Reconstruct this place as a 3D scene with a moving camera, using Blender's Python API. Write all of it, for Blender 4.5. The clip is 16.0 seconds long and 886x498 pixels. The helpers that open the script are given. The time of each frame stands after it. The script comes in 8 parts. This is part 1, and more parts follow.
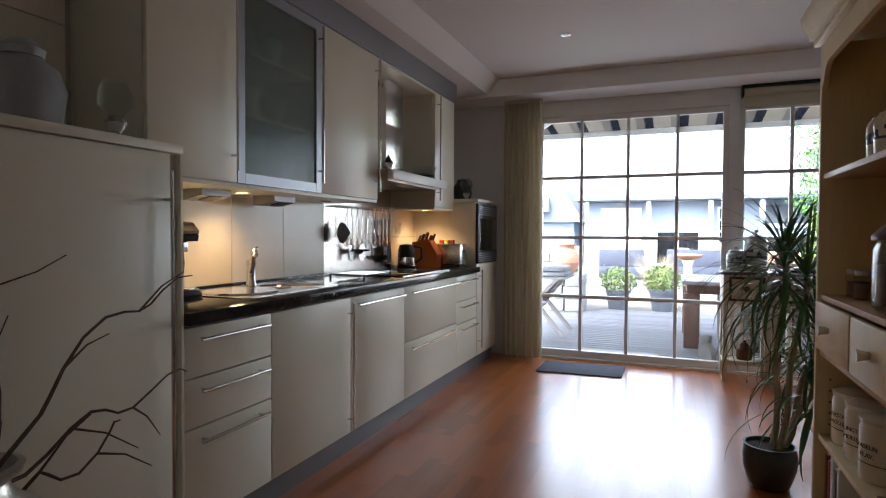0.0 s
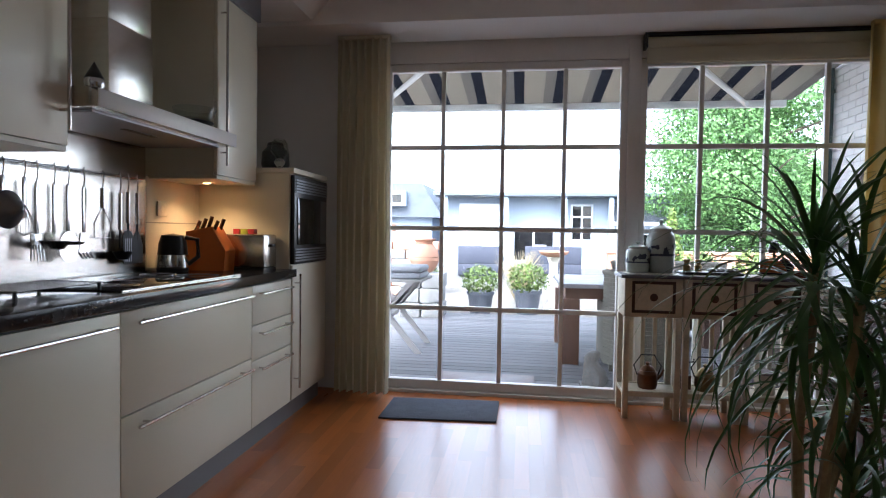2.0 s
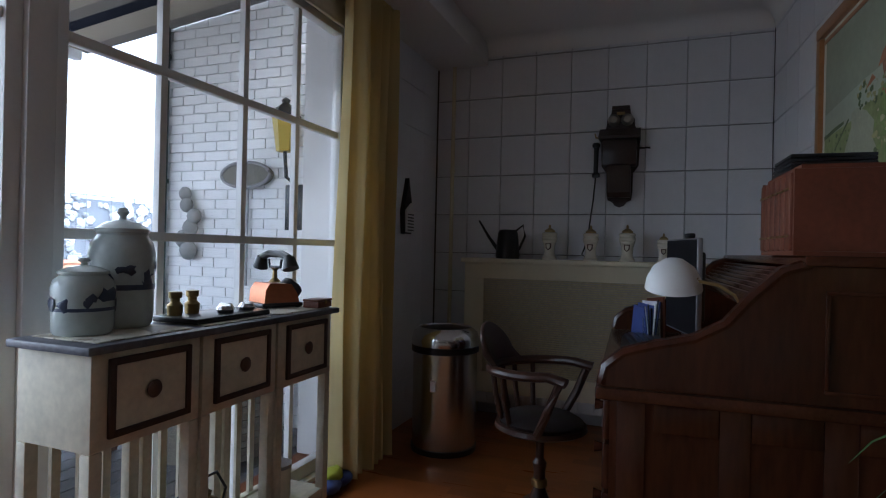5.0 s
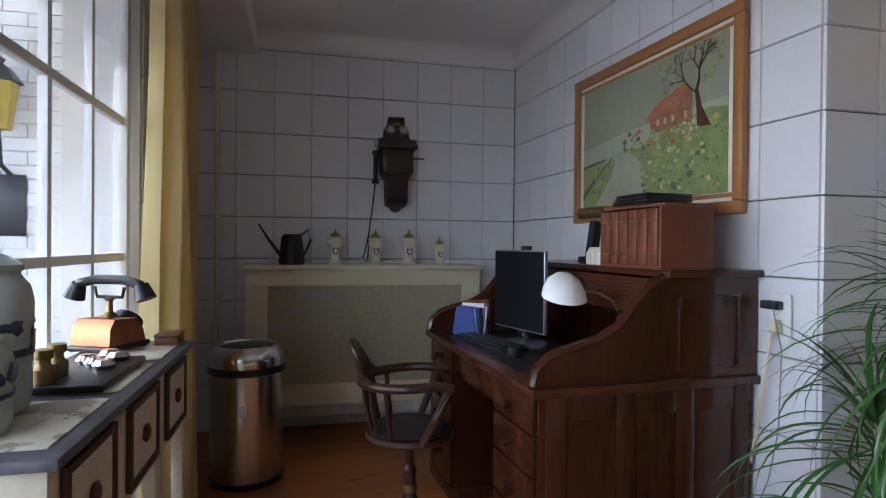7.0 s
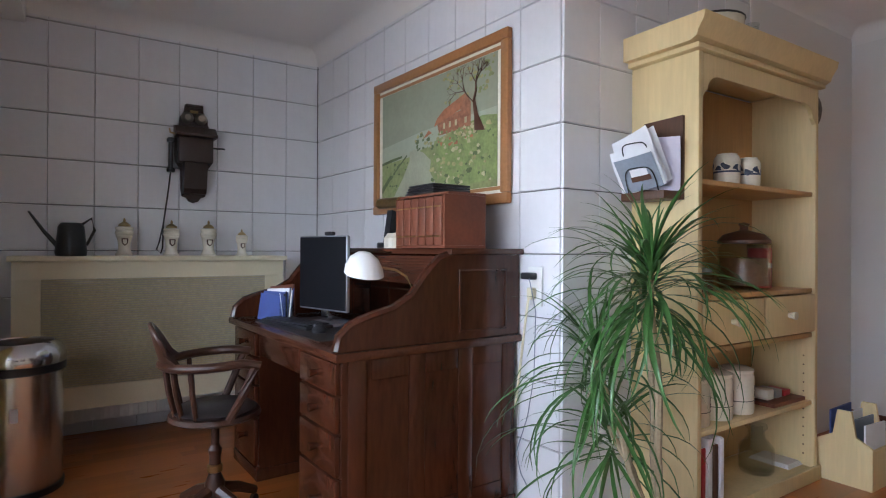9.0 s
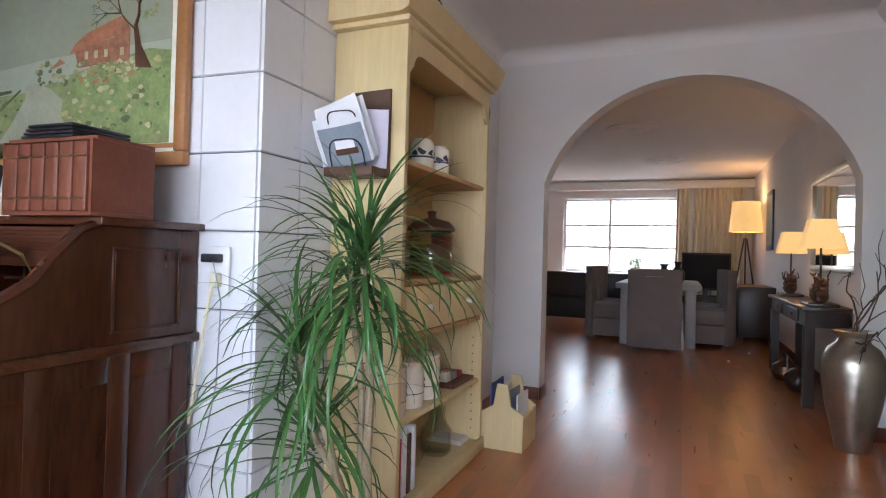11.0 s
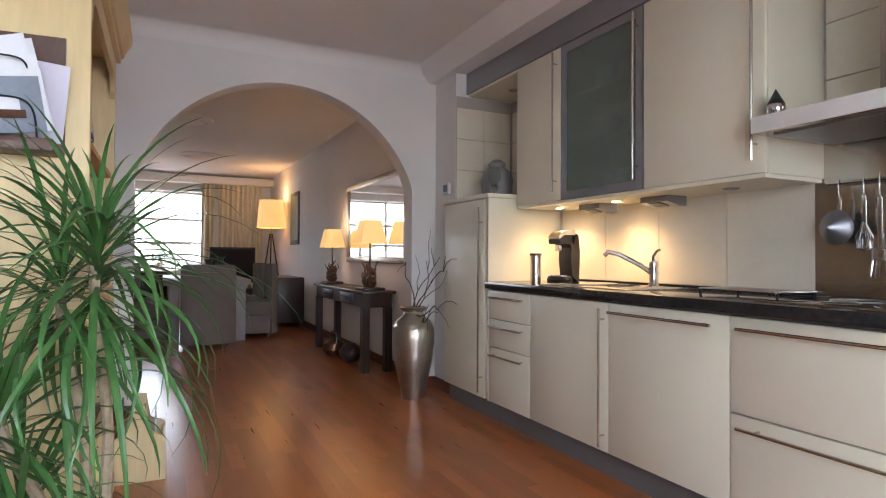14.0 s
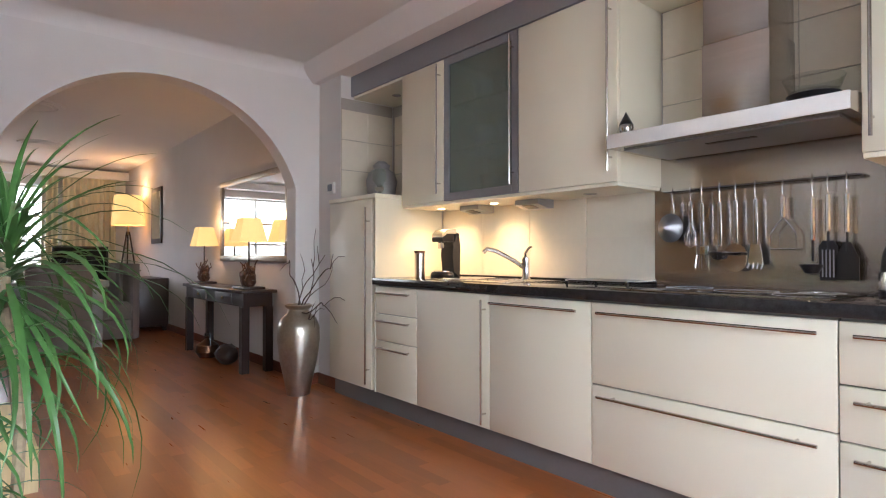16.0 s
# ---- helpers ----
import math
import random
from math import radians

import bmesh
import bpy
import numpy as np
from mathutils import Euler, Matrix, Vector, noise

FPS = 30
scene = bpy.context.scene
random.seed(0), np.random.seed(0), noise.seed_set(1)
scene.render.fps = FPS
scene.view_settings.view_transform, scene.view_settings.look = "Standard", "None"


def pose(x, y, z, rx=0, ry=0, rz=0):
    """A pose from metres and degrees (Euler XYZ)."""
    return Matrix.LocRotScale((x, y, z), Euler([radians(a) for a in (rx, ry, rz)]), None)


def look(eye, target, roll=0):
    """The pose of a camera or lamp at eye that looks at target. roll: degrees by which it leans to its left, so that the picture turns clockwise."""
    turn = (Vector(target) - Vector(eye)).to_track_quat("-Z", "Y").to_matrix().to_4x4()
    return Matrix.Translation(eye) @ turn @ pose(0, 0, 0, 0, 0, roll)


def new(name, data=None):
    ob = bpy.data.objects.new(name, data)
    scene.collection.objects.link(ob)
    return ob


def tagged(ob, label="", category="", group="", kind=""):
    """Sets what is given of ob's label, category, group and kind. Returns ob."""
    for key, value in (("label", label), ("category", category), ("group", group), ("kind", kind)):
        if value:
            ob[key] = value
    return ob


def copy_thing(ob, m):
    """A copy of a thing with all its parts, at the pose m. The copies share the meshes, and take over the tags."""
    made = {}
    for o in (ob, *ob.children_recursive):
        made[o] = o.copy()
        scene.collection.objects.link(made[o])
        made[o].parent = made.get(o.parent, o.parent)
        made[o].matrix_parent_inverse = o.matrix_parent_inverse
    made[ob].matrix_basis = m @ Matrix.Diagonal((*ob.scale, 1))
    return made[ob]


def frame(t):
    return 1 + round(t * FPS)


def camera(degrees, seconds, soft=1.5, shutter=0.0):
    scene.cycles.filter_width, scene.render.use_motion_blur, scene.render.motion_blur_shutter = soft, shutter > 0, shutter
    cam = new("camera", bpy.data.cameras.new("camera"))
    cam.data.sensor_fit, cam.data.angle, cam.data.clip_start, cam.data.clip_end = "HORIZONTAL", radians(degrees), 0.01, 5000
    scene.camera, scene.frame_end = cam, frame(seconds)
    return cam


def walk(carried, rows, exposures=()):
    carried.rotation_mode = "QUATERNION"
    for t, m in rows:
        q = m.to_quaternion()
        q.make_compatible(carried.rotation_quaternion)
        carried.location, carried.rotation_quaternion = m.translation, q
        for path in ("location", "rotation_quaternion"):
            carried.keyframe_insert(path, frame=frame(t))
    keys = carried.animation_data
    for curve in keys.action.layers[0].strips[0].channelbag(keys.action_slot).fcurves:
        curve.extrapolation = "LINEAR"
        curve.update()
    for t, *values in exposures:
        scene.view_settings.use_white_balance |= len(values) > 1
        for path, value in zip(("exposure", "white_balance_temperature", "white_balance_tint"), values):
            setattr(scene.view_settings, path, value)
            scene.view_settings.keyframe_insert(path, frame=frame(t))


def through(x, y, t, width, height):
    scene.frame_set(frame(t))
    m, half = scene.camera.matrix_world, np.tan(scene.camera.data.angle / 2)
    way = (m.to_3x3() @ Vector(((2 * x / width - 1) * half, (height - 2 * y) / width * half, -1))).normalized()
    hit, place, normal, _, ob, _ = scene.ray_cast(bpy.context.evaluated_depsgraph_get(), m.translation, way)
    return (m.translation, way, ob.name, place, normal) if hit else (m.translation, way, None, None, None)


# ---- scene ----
cam = camera(75.7, 16.0, soft=1.1)
PATH = [
    (0, (2.183, -0.928, 1.191), (1.434, 0.925, 1.139), 0.3),
    (0.5, (2.166, -0.688, 1.158), (1.435, 1.173, 1.108), 0.6),
    (1, (2.087, -0.331, 1.122), (1.399, 1.546, 1.073), 0.8),
    (1.5, (2.017, 0.1, 1.107), (1.472, 2.024, 1.062), 0.7),
    (2, (1.936, 0.599, 1.139), (1.659, 2.579, 1.08), 0.9),
    (2.5, (1.901, 1.035, 1.169), (1.973, 3.033, 1.103), 1.2),
    (3, (1.754, 1.466, 1.147), (2.28, 3.395, 1.103), 1.4),
    (3.5, (1.698, 1.881, 1.129), (2.658, 3.636, 1.112), 1.5),
    (4, (1.608, 2.283, 1.136), (2.981, 3.737, 1.125), 1.8),
    (4.5, (1.579, 2.655, 1.138), (3.224, 3.793, 1.136), 1.7),
    (5, (1.602, 2.983, 1.141), (3.47, 3.698, 1.145), 1.3),
    (5.2, (1.633, 3.109, 1.145), (3.564, 3.631, 1.154), 1.3),
    (7.3, (1.529, 3.897, 1.232), (3.451, 3.344, 1.214), 0.5),
    (8, (1.436, 3.946, 1.211), (3.289, 3.193, 1.197), 0.5),
    (8.5, (1.382, 3.954, 1.186), (3.153, 3.025, 1.171), 0.3),
    (9, (1.354, 3.932, 1.141), (3.029, 2.838, 1.144), 0.3),
    (11.3, (1.823, 3.767, 1.033), (2.436, 1.863, 1.058), 1.4),
    (11.5, (1.889, 3.783, 1.015), (2.392, 1.848, 1.044), 1.2),
    (12, (2.013, 3.625, 1.026), (2.145, 1.63, 1.054), 1.2),
    (12.5, (2.131, 3.609, 1.03), (1.981, 1.615, 1.06), 0.9),
    (13, (2.289, 3.675, 1.06), (1.848, 1.724, 1.087), 0.7),
    (13.5, (2.427, 3.75, 1.065), (1.771, 1.861, 1.095), 0.7),
    (14, (2.532, 3.796, 1.072), (1.644, 2.004, 1.098), 0.3),
    (14.5, (2.623, 3.827, 1.062), (1.597, 2.111, 1.09), 0.3),
    (15, (2.679, 3.85, 1.06), (1.56, 2.193, 1.088), 0.2),
    (15.5, (2.715, 3.876, 1.061), (1.511, 2.279, 1.087), 0.1),
    (16, (2.734, 3.89, 1.06), (1.462, 2.347, 1.084), 0.0),
]
EXPOSURES = [(0.0, 3.74, 5600, 10), (1.5, 3.45, 5500, 10), (2.5, 3.35, 5450, 10), (3.5, 3.0, 5350, 9), (5.0, 2.85, 5250, 9), (7.3, 4.08, 5450, 10),
             (9.0, 4.6, 5500, 11), (11.5, 4.72, 5500, 12), (13.0, 4.72, 5650, 13), (16.0, 5.12, 5650, 13)]
walk(cam, [(t, look(e, g, r)) for t, e, g, r in PATH], EXPOSURES)

# ---- world and sun: bright overcast day ----
world = bpy.data.worlds.new("sky")
scene.world = world
world.use_nodes = True
wn = world.node_tree.nodes
sky = wn.new("ShaderNodeTexSky")
sky.sky_type = 'NISHITA'
sky.sun_disc = False
sky.sun_elevation = radians(48)
sky.sun_rotation = radians(200)
sky.dust_density = 4.0
sky.ozone_density = 0.6
hsv = wn.new("ShaderNodeHueSaturation")
hsv.inputs["Saturation"].default_value = 0.35
world.node_tree.links.new(sky.outputs[0], hsv.inputs["Color"])
world.node_tree.links.new(hsv.outputs[0], wn["Background"].inputs["Color"])
wn["Background"].inputs["Strength"].default_value = 0.14
sun = new("sun", bpy.data.lights.new("sun", 'SUN'))
sun.data.energy, sun.data.angle, sun.data.color = 0.45, radians(14), (1.0, 0.96, 0.9)
sun.matrix_world = look((0, 0, 10), (0.23, 0.62, 9.27))

# daylight of the bright sky, entering through the garden door and the window beside the brick wing
for x, wide, power, spread, turn in ((1.78, 1.66, 1.45, 165, -6), (3.48, 1.56, 0.75, 120, -4)):
    day = new("window_daylight", bpy.data.lights.new("window_daylight", 'AREA'))
    day.data.shape, day.data.size, day.data.size_y, day.data.energy, day.data.color = 'RECTANGLE', wide, 1.3, power, (1.0, 0.98, 0.95)
    day.data.spread = radians(spread)
    day.matrix_world = pose(x, 4.97, 1.40, 0, 0, turn) @ pose(0, 0, 0, -62, 0, 0)

# ---- materials ----
def mat(name, color, rough=0.5, metal=0.0, var=0.12, scale=6.0, fine=60.0, bump=0.1, dist=0.002, spec=0.5,
        emit=None, power=0.0, coat=0.0, coat_rough=0.03, aniso=None, pieces="", piece_var=0.0):
    """Surface colour varied at two scales, with fine relief. aniso: stretch of the grain along x, y, z."""
    m = bpy.data.materials.new(name)
    m.use_nodes = True
    nt = m.node_tree
    b = nt.nodes["Principled BSDF"]
    b.inputs["Metallic"].default_value = metal
    b.inputs["Specular IOR Level"].default_value = spec
    b.inputs["Coat Weight"].default_value = coat
    b.inputs["Coat Roughness"].default_value = coat_rough
    if emit:
        b.inputs["Emission Color"].default_value = (*emit, 1)
        b.inputs["Emission Strength"].default_value = power
    tc = nt.nodes.new("ShaderNodeTexCoord")
    mp = nt.nodes.new("ShaderNodeMapping")
    mp.inputs["Scale"].default_value = aniso or (1, 1, 1)
    nt.links.new(tc.outputs["Object"], mp.inputs["Vector"])
    n1 = nt.nodes.new("ShaderNodeTexNoise")
    n1.inputs["Scale"].default_value, n1.inputs["Detail"].default_value = scale, 4
    n2 = nt.nodes.new("ShaderNodeTexNoise")
    n2.inputs["Scale"].default_value, n2.inputs["Detail"].default_value = fine, 3
    for n in (n1, n2):
        nt.links.new(mp.outputs[0], n.inputs["Vector"])
    mixf = nt.nodes.new("ShaderNodeMath")
    mixf.operation = 'MULTIPLY_ADD'
    mixf.inputs[1].default_value = 0.4
    nt.links.new(n2.outputs[0], mixf.inputs[0])
    sc = nt.nodes.new("ShaderNodeMath")
    sc.operation = 'MULTIPLY'
    sc.inputs[1].default_value = 0.6
    nt.links.new(n1.outputs[0], sc.inputs[0])
    nt.links.new(sc.outputs[0], mixf.inputs[2])
    fac = mixf.outputs[0]
    if pieces:
        src = nt.nodes.new("ShaderNodeObjectInfo" if pieces == "object" else "ShaderNodeNewGeometry")
        rnd = src.outputs["Random" if pieces == "object" else "Random Per Island"]
        ad = nt.nodes.new("ShaderNodeMath")
        ad.operation = 'MULTIPLY_ADD'
        ad.inputs[1].default_value = piece_var
        nt.links.new(rnd, ad.inputs[0])
        nt.links.new(fac, ad.inputs[2])
        su = nt.nodes.new("ShaderNodeMath")
        su.operation = 'SUBTRACT'
        su.inputs[1].default_value = piece_var / 2
        nt.links.new(ad.outputs[0], su.inputs[0])
        fac = su.outputs[0]
    ramp = nt.nodes.new("ShaderNodeValToRGB")
    e = ramp.color_ramp.elements
    e[0].position, e[1].position = 0.25, 0.75
    e[0].color = (*[max(0, c * (1 - var)) for c in color], 1)
    e[1].color = (*[min(1, c * (1 + var)) for c in color], 1)
    nt.links.new(fac, ramp.inputs[0])
    nt.links.new(ramp.outputs[0], b.inputs["Base Color"])
    rr = nt.nodes.new("ShaderNodeMapRange")
    rr.inputs[3].default_value, rr.inputs[4].default_value = max(0.02, rough * 0.85), min(1, rough * 1.15)
    nt.links.new(n1.outputs[0], rr.inputs[0])
    nt.links.new(rr.outputs[0], b.inputs["Roughness"])
    if bump:
        bp = nt.nodes.new("ShaderNodeBump")
        bp.inputs["Strength"].default_value, bp.inputs["Distance"].default_value = bump, dist
        nt.links.new(n2.outputs[0], bp.inputs["Height"])
        nt.links.new(bp.outputs[0], b.inputs["Normal"])
    return m


def glass(name, tint=(1, 1, 1), rough=0.0, ior=1.45):
    """Thin clear pane: see-through with a Fresnel gloss."""
    m = bpy.data.materials.new(name)
    m.use_nodes = True
    nt = m.node_tree
    nt.nodes.remove(nt.nodes["Principled BSDF"])
    out = nt.nodes["Material Output"]
    tr = nt.nodes.new("ShaderNodeBsdfTransparent")
    tr.inputs[0].default_value = (*tint, 1)
    gl = nt.nodes.new("ShaderNodeBsdfGlossy")
    gl.inputs["Roughness"].default_value = rough
    lw = nt.nodes.new("ShaderNodeLayerWeight")
    pw = nt.nodes.new("ShaderNodeMath")
    pw.operation = 'POWER'
    pw.inputs[1].default_value = 4.5
    fr = nt.nodes.new("ShaderNodeMath")
    fr.operation = 'MULTIPLY_ADD'
    fr.inputs[1].default_value, fr.inputs[2].default_value = 0.8, ((ior - 1) / (ior + 1)) ** 2 * 0.5
    mx = nt.nodes.new("ShaderNodeMixShader")
    nt.links.new(lw.outputs["Facing"], pw.inputs[0])
    nt.links.new(pw.outputs[0], fr.inputs[0])
    nt.links.new(fr.outputs[0], mx.inputs[0])
    nt.links.new(tr.outputs[0], mx.inputs[1])
    nt.links.new(gl.outputs[0], mx.inputs[2])
    nt.links.new(mx.outputs[0], out.inputs[0])
    return m


def cloth(name, color, through=0.45, var=0.08):
    """Woven cloth that lets some daylight through."""
    m = bpy.data.materials.new(name)
    m.use_nodes = True
    nt = m.node_tree
    nt.nodes.remove(nt.nodes["Principled BSDF"])
    n1 = nt.nodes.new("ShaderNodeTexNoise")
    n1.inputs["Scale"].default_value = 5
    rp = nt.nodes.new("ShaderNodeValToRGB")
    rp.color_ramp.elements[0].color = (*[c * (1 - var) for c in color], 1)
    rp.color_ramp.elements[1].color = (*[min(1, c * (1 + var)) for c in color], 1)
    n2 = nt.nodes.new("ShaderNodeTexNoise")
    n2.inputs["Scale"].default_value = 350
    bp = nt.nodes.new("ShaderNodeBump")
    bp.inputs["Strength"].default_value, bp.inputs["Distance"].default_value = 0.3, 0.001
    di = nt.nodes.new("ShaderNodeBsdfDiffuse")
    tl = nt.nodes.new("ShaderNodeBsdfTranslucent")
    mx = nt.nodes.new("ShaderNodeMixShader")
    mx.inputs[0].default_value = through
    nt.links.new(n1.outputs[0], rp.inputs[0])
    nt.links.new(n2.outputs[0], bp.inputs["Height"])
    for n in (di, tl):
        nt.links.new(rp.outputs[0], n.inputs["Color"])
        nt.links.new(bp.outputs[0], n.inputs["Normal"])
    nt.links.new(di.outputs[0], mx.inputs[1])
    nt.links.new(tl.outputs[0], mx.inputs[2])
    nt.links.new(mx.outputs[0], nt.nodes["Material Output"].inputs[0])
    return m


def frosted(name, color, rough):
    m = bpy.data.materials.new(name)
    m.use_nodes = True
    b = m.node_tree.nodes["Principled BSDF"]
    b.inputs["Base Color"].default_value = (*color, 1)
    b.inputs["Transmission Weight"].default_value = 0.8
    b.inputs["Roughness"].default_value = rough
    b.inputs["IOR"].default_value = 1.3
    return m


M_PLASTER = mat("white_plaster", (0.74, 0.72, 0.70), 0.9, var=0.04, scale=3, fine=140, bump=0.25)
M_CEIL = mat("ceiling_plaster", (0.78, 0.76, 0.74), 0.92, var=0.03, scale=2, fine=120, bump=0.15)
M_TILE = mat("white_wall_tile", (0.72, 0.72, 0.74), 0.34, var=0.05, scale=3, fine=30, bump=0.06, pieces="object", piece_var=0.25)
M_GROUT = mat("dark_grout", (0.10, 0.10, 0.10), 0.9, var=0.2)
M_GROUT_L = mat("beige_grout", (0.42, 0.39, 0.34), 0.9, var=0.1)
M_BTILE = mat("cream_kitchen_tile", (0.75, 0.70, 0.58), 0.2, var=0.04, scale=4, fine=30, bump=0.04, pieces="object", piece_var=0.2)
M_FLOOR = mat("beech_strip_parquet", (0.37, 0.115, 0.025), 0.29, var=0.16, scale=3, fine=9, bump=0.0, aniso=(9, 0.9, 9), pieces="object", piece_var=0.8, spec=0.45, coat=0.35, coat_rough=0.2)
M_FLOOR_I = mat("beech_strip_parquet_far", (0.37, 0.115, 0.025), 0.29, var=0.16, scale=3, fine=9, bump=0.0, aniso=(9, 0.9, 9), pieces="island", piece_var=0.8, spec=0.45, coat=0.35, coat_rough=0.2)
M_SUB = mat("floor_joint", (0.20, 0.07, 0.025), 0.7)
M_CREAM = mat("cream_lacquer", (0.76, 0.725, 0.585), 0.34, var=0.02, scale=2, fine=200, bump=0.02)
# carcass greyed so gaps between the cream fronts carry their shadow as colour
M_CARC_SHADE = mat("carcass_gap_shade", (0.20, 0.19, 0.17), 0.5, var=0.04)
M_STEEL = mat("brushed_steel", (0.58, 0.55, 0.51), 0.24, 1.0, var=0.08, scale=3, fine=90, bump=0.05, aniso=(1, 0.15, 14))
M_CHROME = mat("polished_chrome", (0.66, 0.66, 0.67), 0.16, 1.0, var=0.03, bump=0)
M_ALU = mat("grey_aluminium", (0.36, 0.37, 0.40), 0.42, 0.85, var=0.06, scale=3)
M_PLINTH = mat("grey_plinth", (0.20, 0.195, 0.20), 0.5, 0.3, var=0.06)
M_STONE = mat("black_granite_worktop", (0.022, 0.021, 0.022), 0.12, var=0.5, scale=40, fine=220, bump=0.01)
M_BLACK = mat("black_plastic", (0.014, 0.014, 0.016), 0.35, var=0.2)
M_BLKGLASS = mat("black_glass", (0.008, 0.008, 0.009), 0.05, var=0.1, bump=0)
M_FROST = frosted("frosted_green_glass", (0.50, 0.58, 0.53), 0.22)
M_GLASS = glass("window_glass")
# tint added only to dim the daylight through the living room window
M_GLASS_DIM = glass("dimming_window_glass", (0.55, 0.56, 0.55))
M_JAR = glass("clear_jar_glass", (0.93, 0.95, 0.94), 0.02, 1.6)
M_FRAME = mat("white_painted_frame", (0.74, 0.73, 0.71), 0.42, var=0.05, scale=5, fine=90, bump=0.05)
M_OAK = mat("dark_oak_desk", (0.050, 0.015, 0.007), 0.17, var=0.6, scale=3, fine=30, bump=0.12, aniso=(2, 2, 0.35))
M_OAK_H = mat("dark_oak_desk_top", (0.060, 0.019, 0.009), 0.20, var=0.5, scale=3, fine=30, bump=0.1, aniso=(0.35, 3, 3))
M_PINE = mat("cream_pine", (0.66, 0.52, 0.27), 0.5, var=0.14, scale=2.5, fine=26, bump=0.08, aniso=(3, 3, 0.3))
# darker, warmer pine colour for the bookcase back and its upper shelves
M_PINE_DARK = mat("darker_warm_pine", (0.50, 0.30, 0.12), 0.55, var=0.2, scale=2.5, fine=26, bump=0.08, aniso=(3, 3, 0.3))
M_CURT = cloth("cream_curtain_cloth", (0.72, 0.66, 0.52), 0.4)
M_CURT_R = cloth("yellow_curtain_cloth", (0.74, 0.62, 0.32), 0.4)
M_MAT = mat("blue_grey_door_mat", (0.09, 0.10, 0.13), 0.98, var=0.3, scale=14, fine=300, bump=0.9, dist=0.006)
M_CHAIR = mat("dark_chair_wood", (0.045, 0.018, 0.010), 0.35, var=0.4, scale=4, fine=40, bump=0.1, aniso=(2, 2, 0.4))
M_LEAF = mat("dracaena_leaf", (0.048, 0.12, 0.028), 0.38, var=0.45, scale=5, fine=30, bump=0.05, pieces="island", piece_var=0.9)
M_CANE = mat("plant_cane", (0.30, 0.24, 0.15), 0.85, var=0.3, scale=20, fine=80, bump=0.5)
M_POT = mat("dark_glazed_pot", (0.035, 0.038, 0.04), 0.3, var=0.4, scale=12, fine=60, bump=0.2)
M_SOIL = mat("potting_soil", (0.03, 0.02, 0.014), 0.95, var=0.4, scale=30, bump=0.8, dist=0.01)
M_WHITE = mat("white_gloss_paint", (0.76, 0.76, 0.74), 0.35, var=0.04)
M_PAPER = mat("white_paper", (0.80, 0.80, 0.82), 0.8, var=0.05)
M_GREYP = mat("blue_grey_print", (0.25, 0.28, 0.33), 0.6, var=0.2)
M_BROWN = mat("brown_wood", (0.085, 0.036, 0.018), 0.45, var=0.35, scale=4, aniso=(2, 2, 0.4))
M_REDBROWN = mat("red_brown_leather", (0.15, 0.045, 0.022), 0.42, var=0.35, scale=8)
M_COPPER = mat("copper", (0.42, 0.16, 0.075), 0.42, 1.0, var=0.2, scale=9)
M_BRASS = mat("aged_brass", (0.34, 0.25, 0.11), 0.38, 1.0, var=0.25, scale=9)
M_BRONZE = mat("dark_bronze", (0.13, 0.065, 0.035), 0.35, 0.8, var=0.3, scale=9)
M_SILVER = mat("antique_silver_glaze", (0.44, 0.40, 0.33), 0.3, 0.9, var=0.22, scale=7, fine=50, bump=0.1)
M_TWIG = mat("brown_twig", (0.09, 0.06, 0.045), 0.85, var=0.3, scale=30, bump=0.4)
M_DELFT = mat("pale_glazed_delft", (0.45, 0.50, 0.48), 0.22, var=0.12, scale=10)
M_DELFTB = mat("dark_blue_glaze", (0.04, 0.055, 0.10), 0.3, var=0.4, scale=20)
M_CONS = mat("cream_distressed_paint", (0.62, 0.57, 0.44), 0.6, var=0.22, scale=9, fine=50, bump=0.25)
M_CONSTOP = mat("worn_dark_blue_top", (0.10, 0.10, 0.12), 0.4, var=0.6, scale=8, fine=60, bump=0.3)
M_CONSTRIM = mat("dark_brown_trim", (0.055, 0.03, 0.022), 0.5, var=0.3)
M_LEATHER = mat("black_leather", (0.025, 0.02, 0.02), 0.4, var=0.3, scale=14, fine=120, bump=0.3)
M_CREAMP = mat("cream_radiator_paint", (0.68, 0.62, 0.44), 0.5, var=0.05)
M_CANEWEAVE = mat("woven_cane_grille", (0.50, 0.44, 0.28), 0.8, var=0.25, scale=40, fine=160, bump=0.6)
M_SHADE = mat("lit_lampshade", (0.85, 0.62, 0.30), 0.9, var=0.06, emit=(1.0, 0.55, 0.16), power=0.03)
M_BULB = mat("warm_bulb", (1, 0.9, 0.7), 0.4, emit=(1.0, 0.62, 0.25), power=2.5, bump=0)
M_CHAIRF = mat("taupe_upholstery", (0.20, 0.165, 0.15), 0.95, var=0.15, scale=6, fine=200, bump=0.3)
M_DARKW = mat("dark_brown_table_wood", (0.035, 0.02, 0.016), 0.35, var=0.35, scale=4)
M_GREYW = mat("grey_washed_wood", (0.30, 0.29, 0.29), 0.5, var=0.15, scale=4)
M_ORANGE = mat("orange_plastic", (0.62, 0.16, 0.025), 0.35, var=0.08)
M_RED = mat("red_enamel", (0.42, 0.025, 0.03), 0.35, var=0.15)
M_GREEN = mat("yellow_green_plastic", (0.45, 0.50, 0.05), 0.4, var=0.1)
M_BLUE = mat("blue_cover", (0.07, 0.10, 0.30), 0.5, var=0.15)
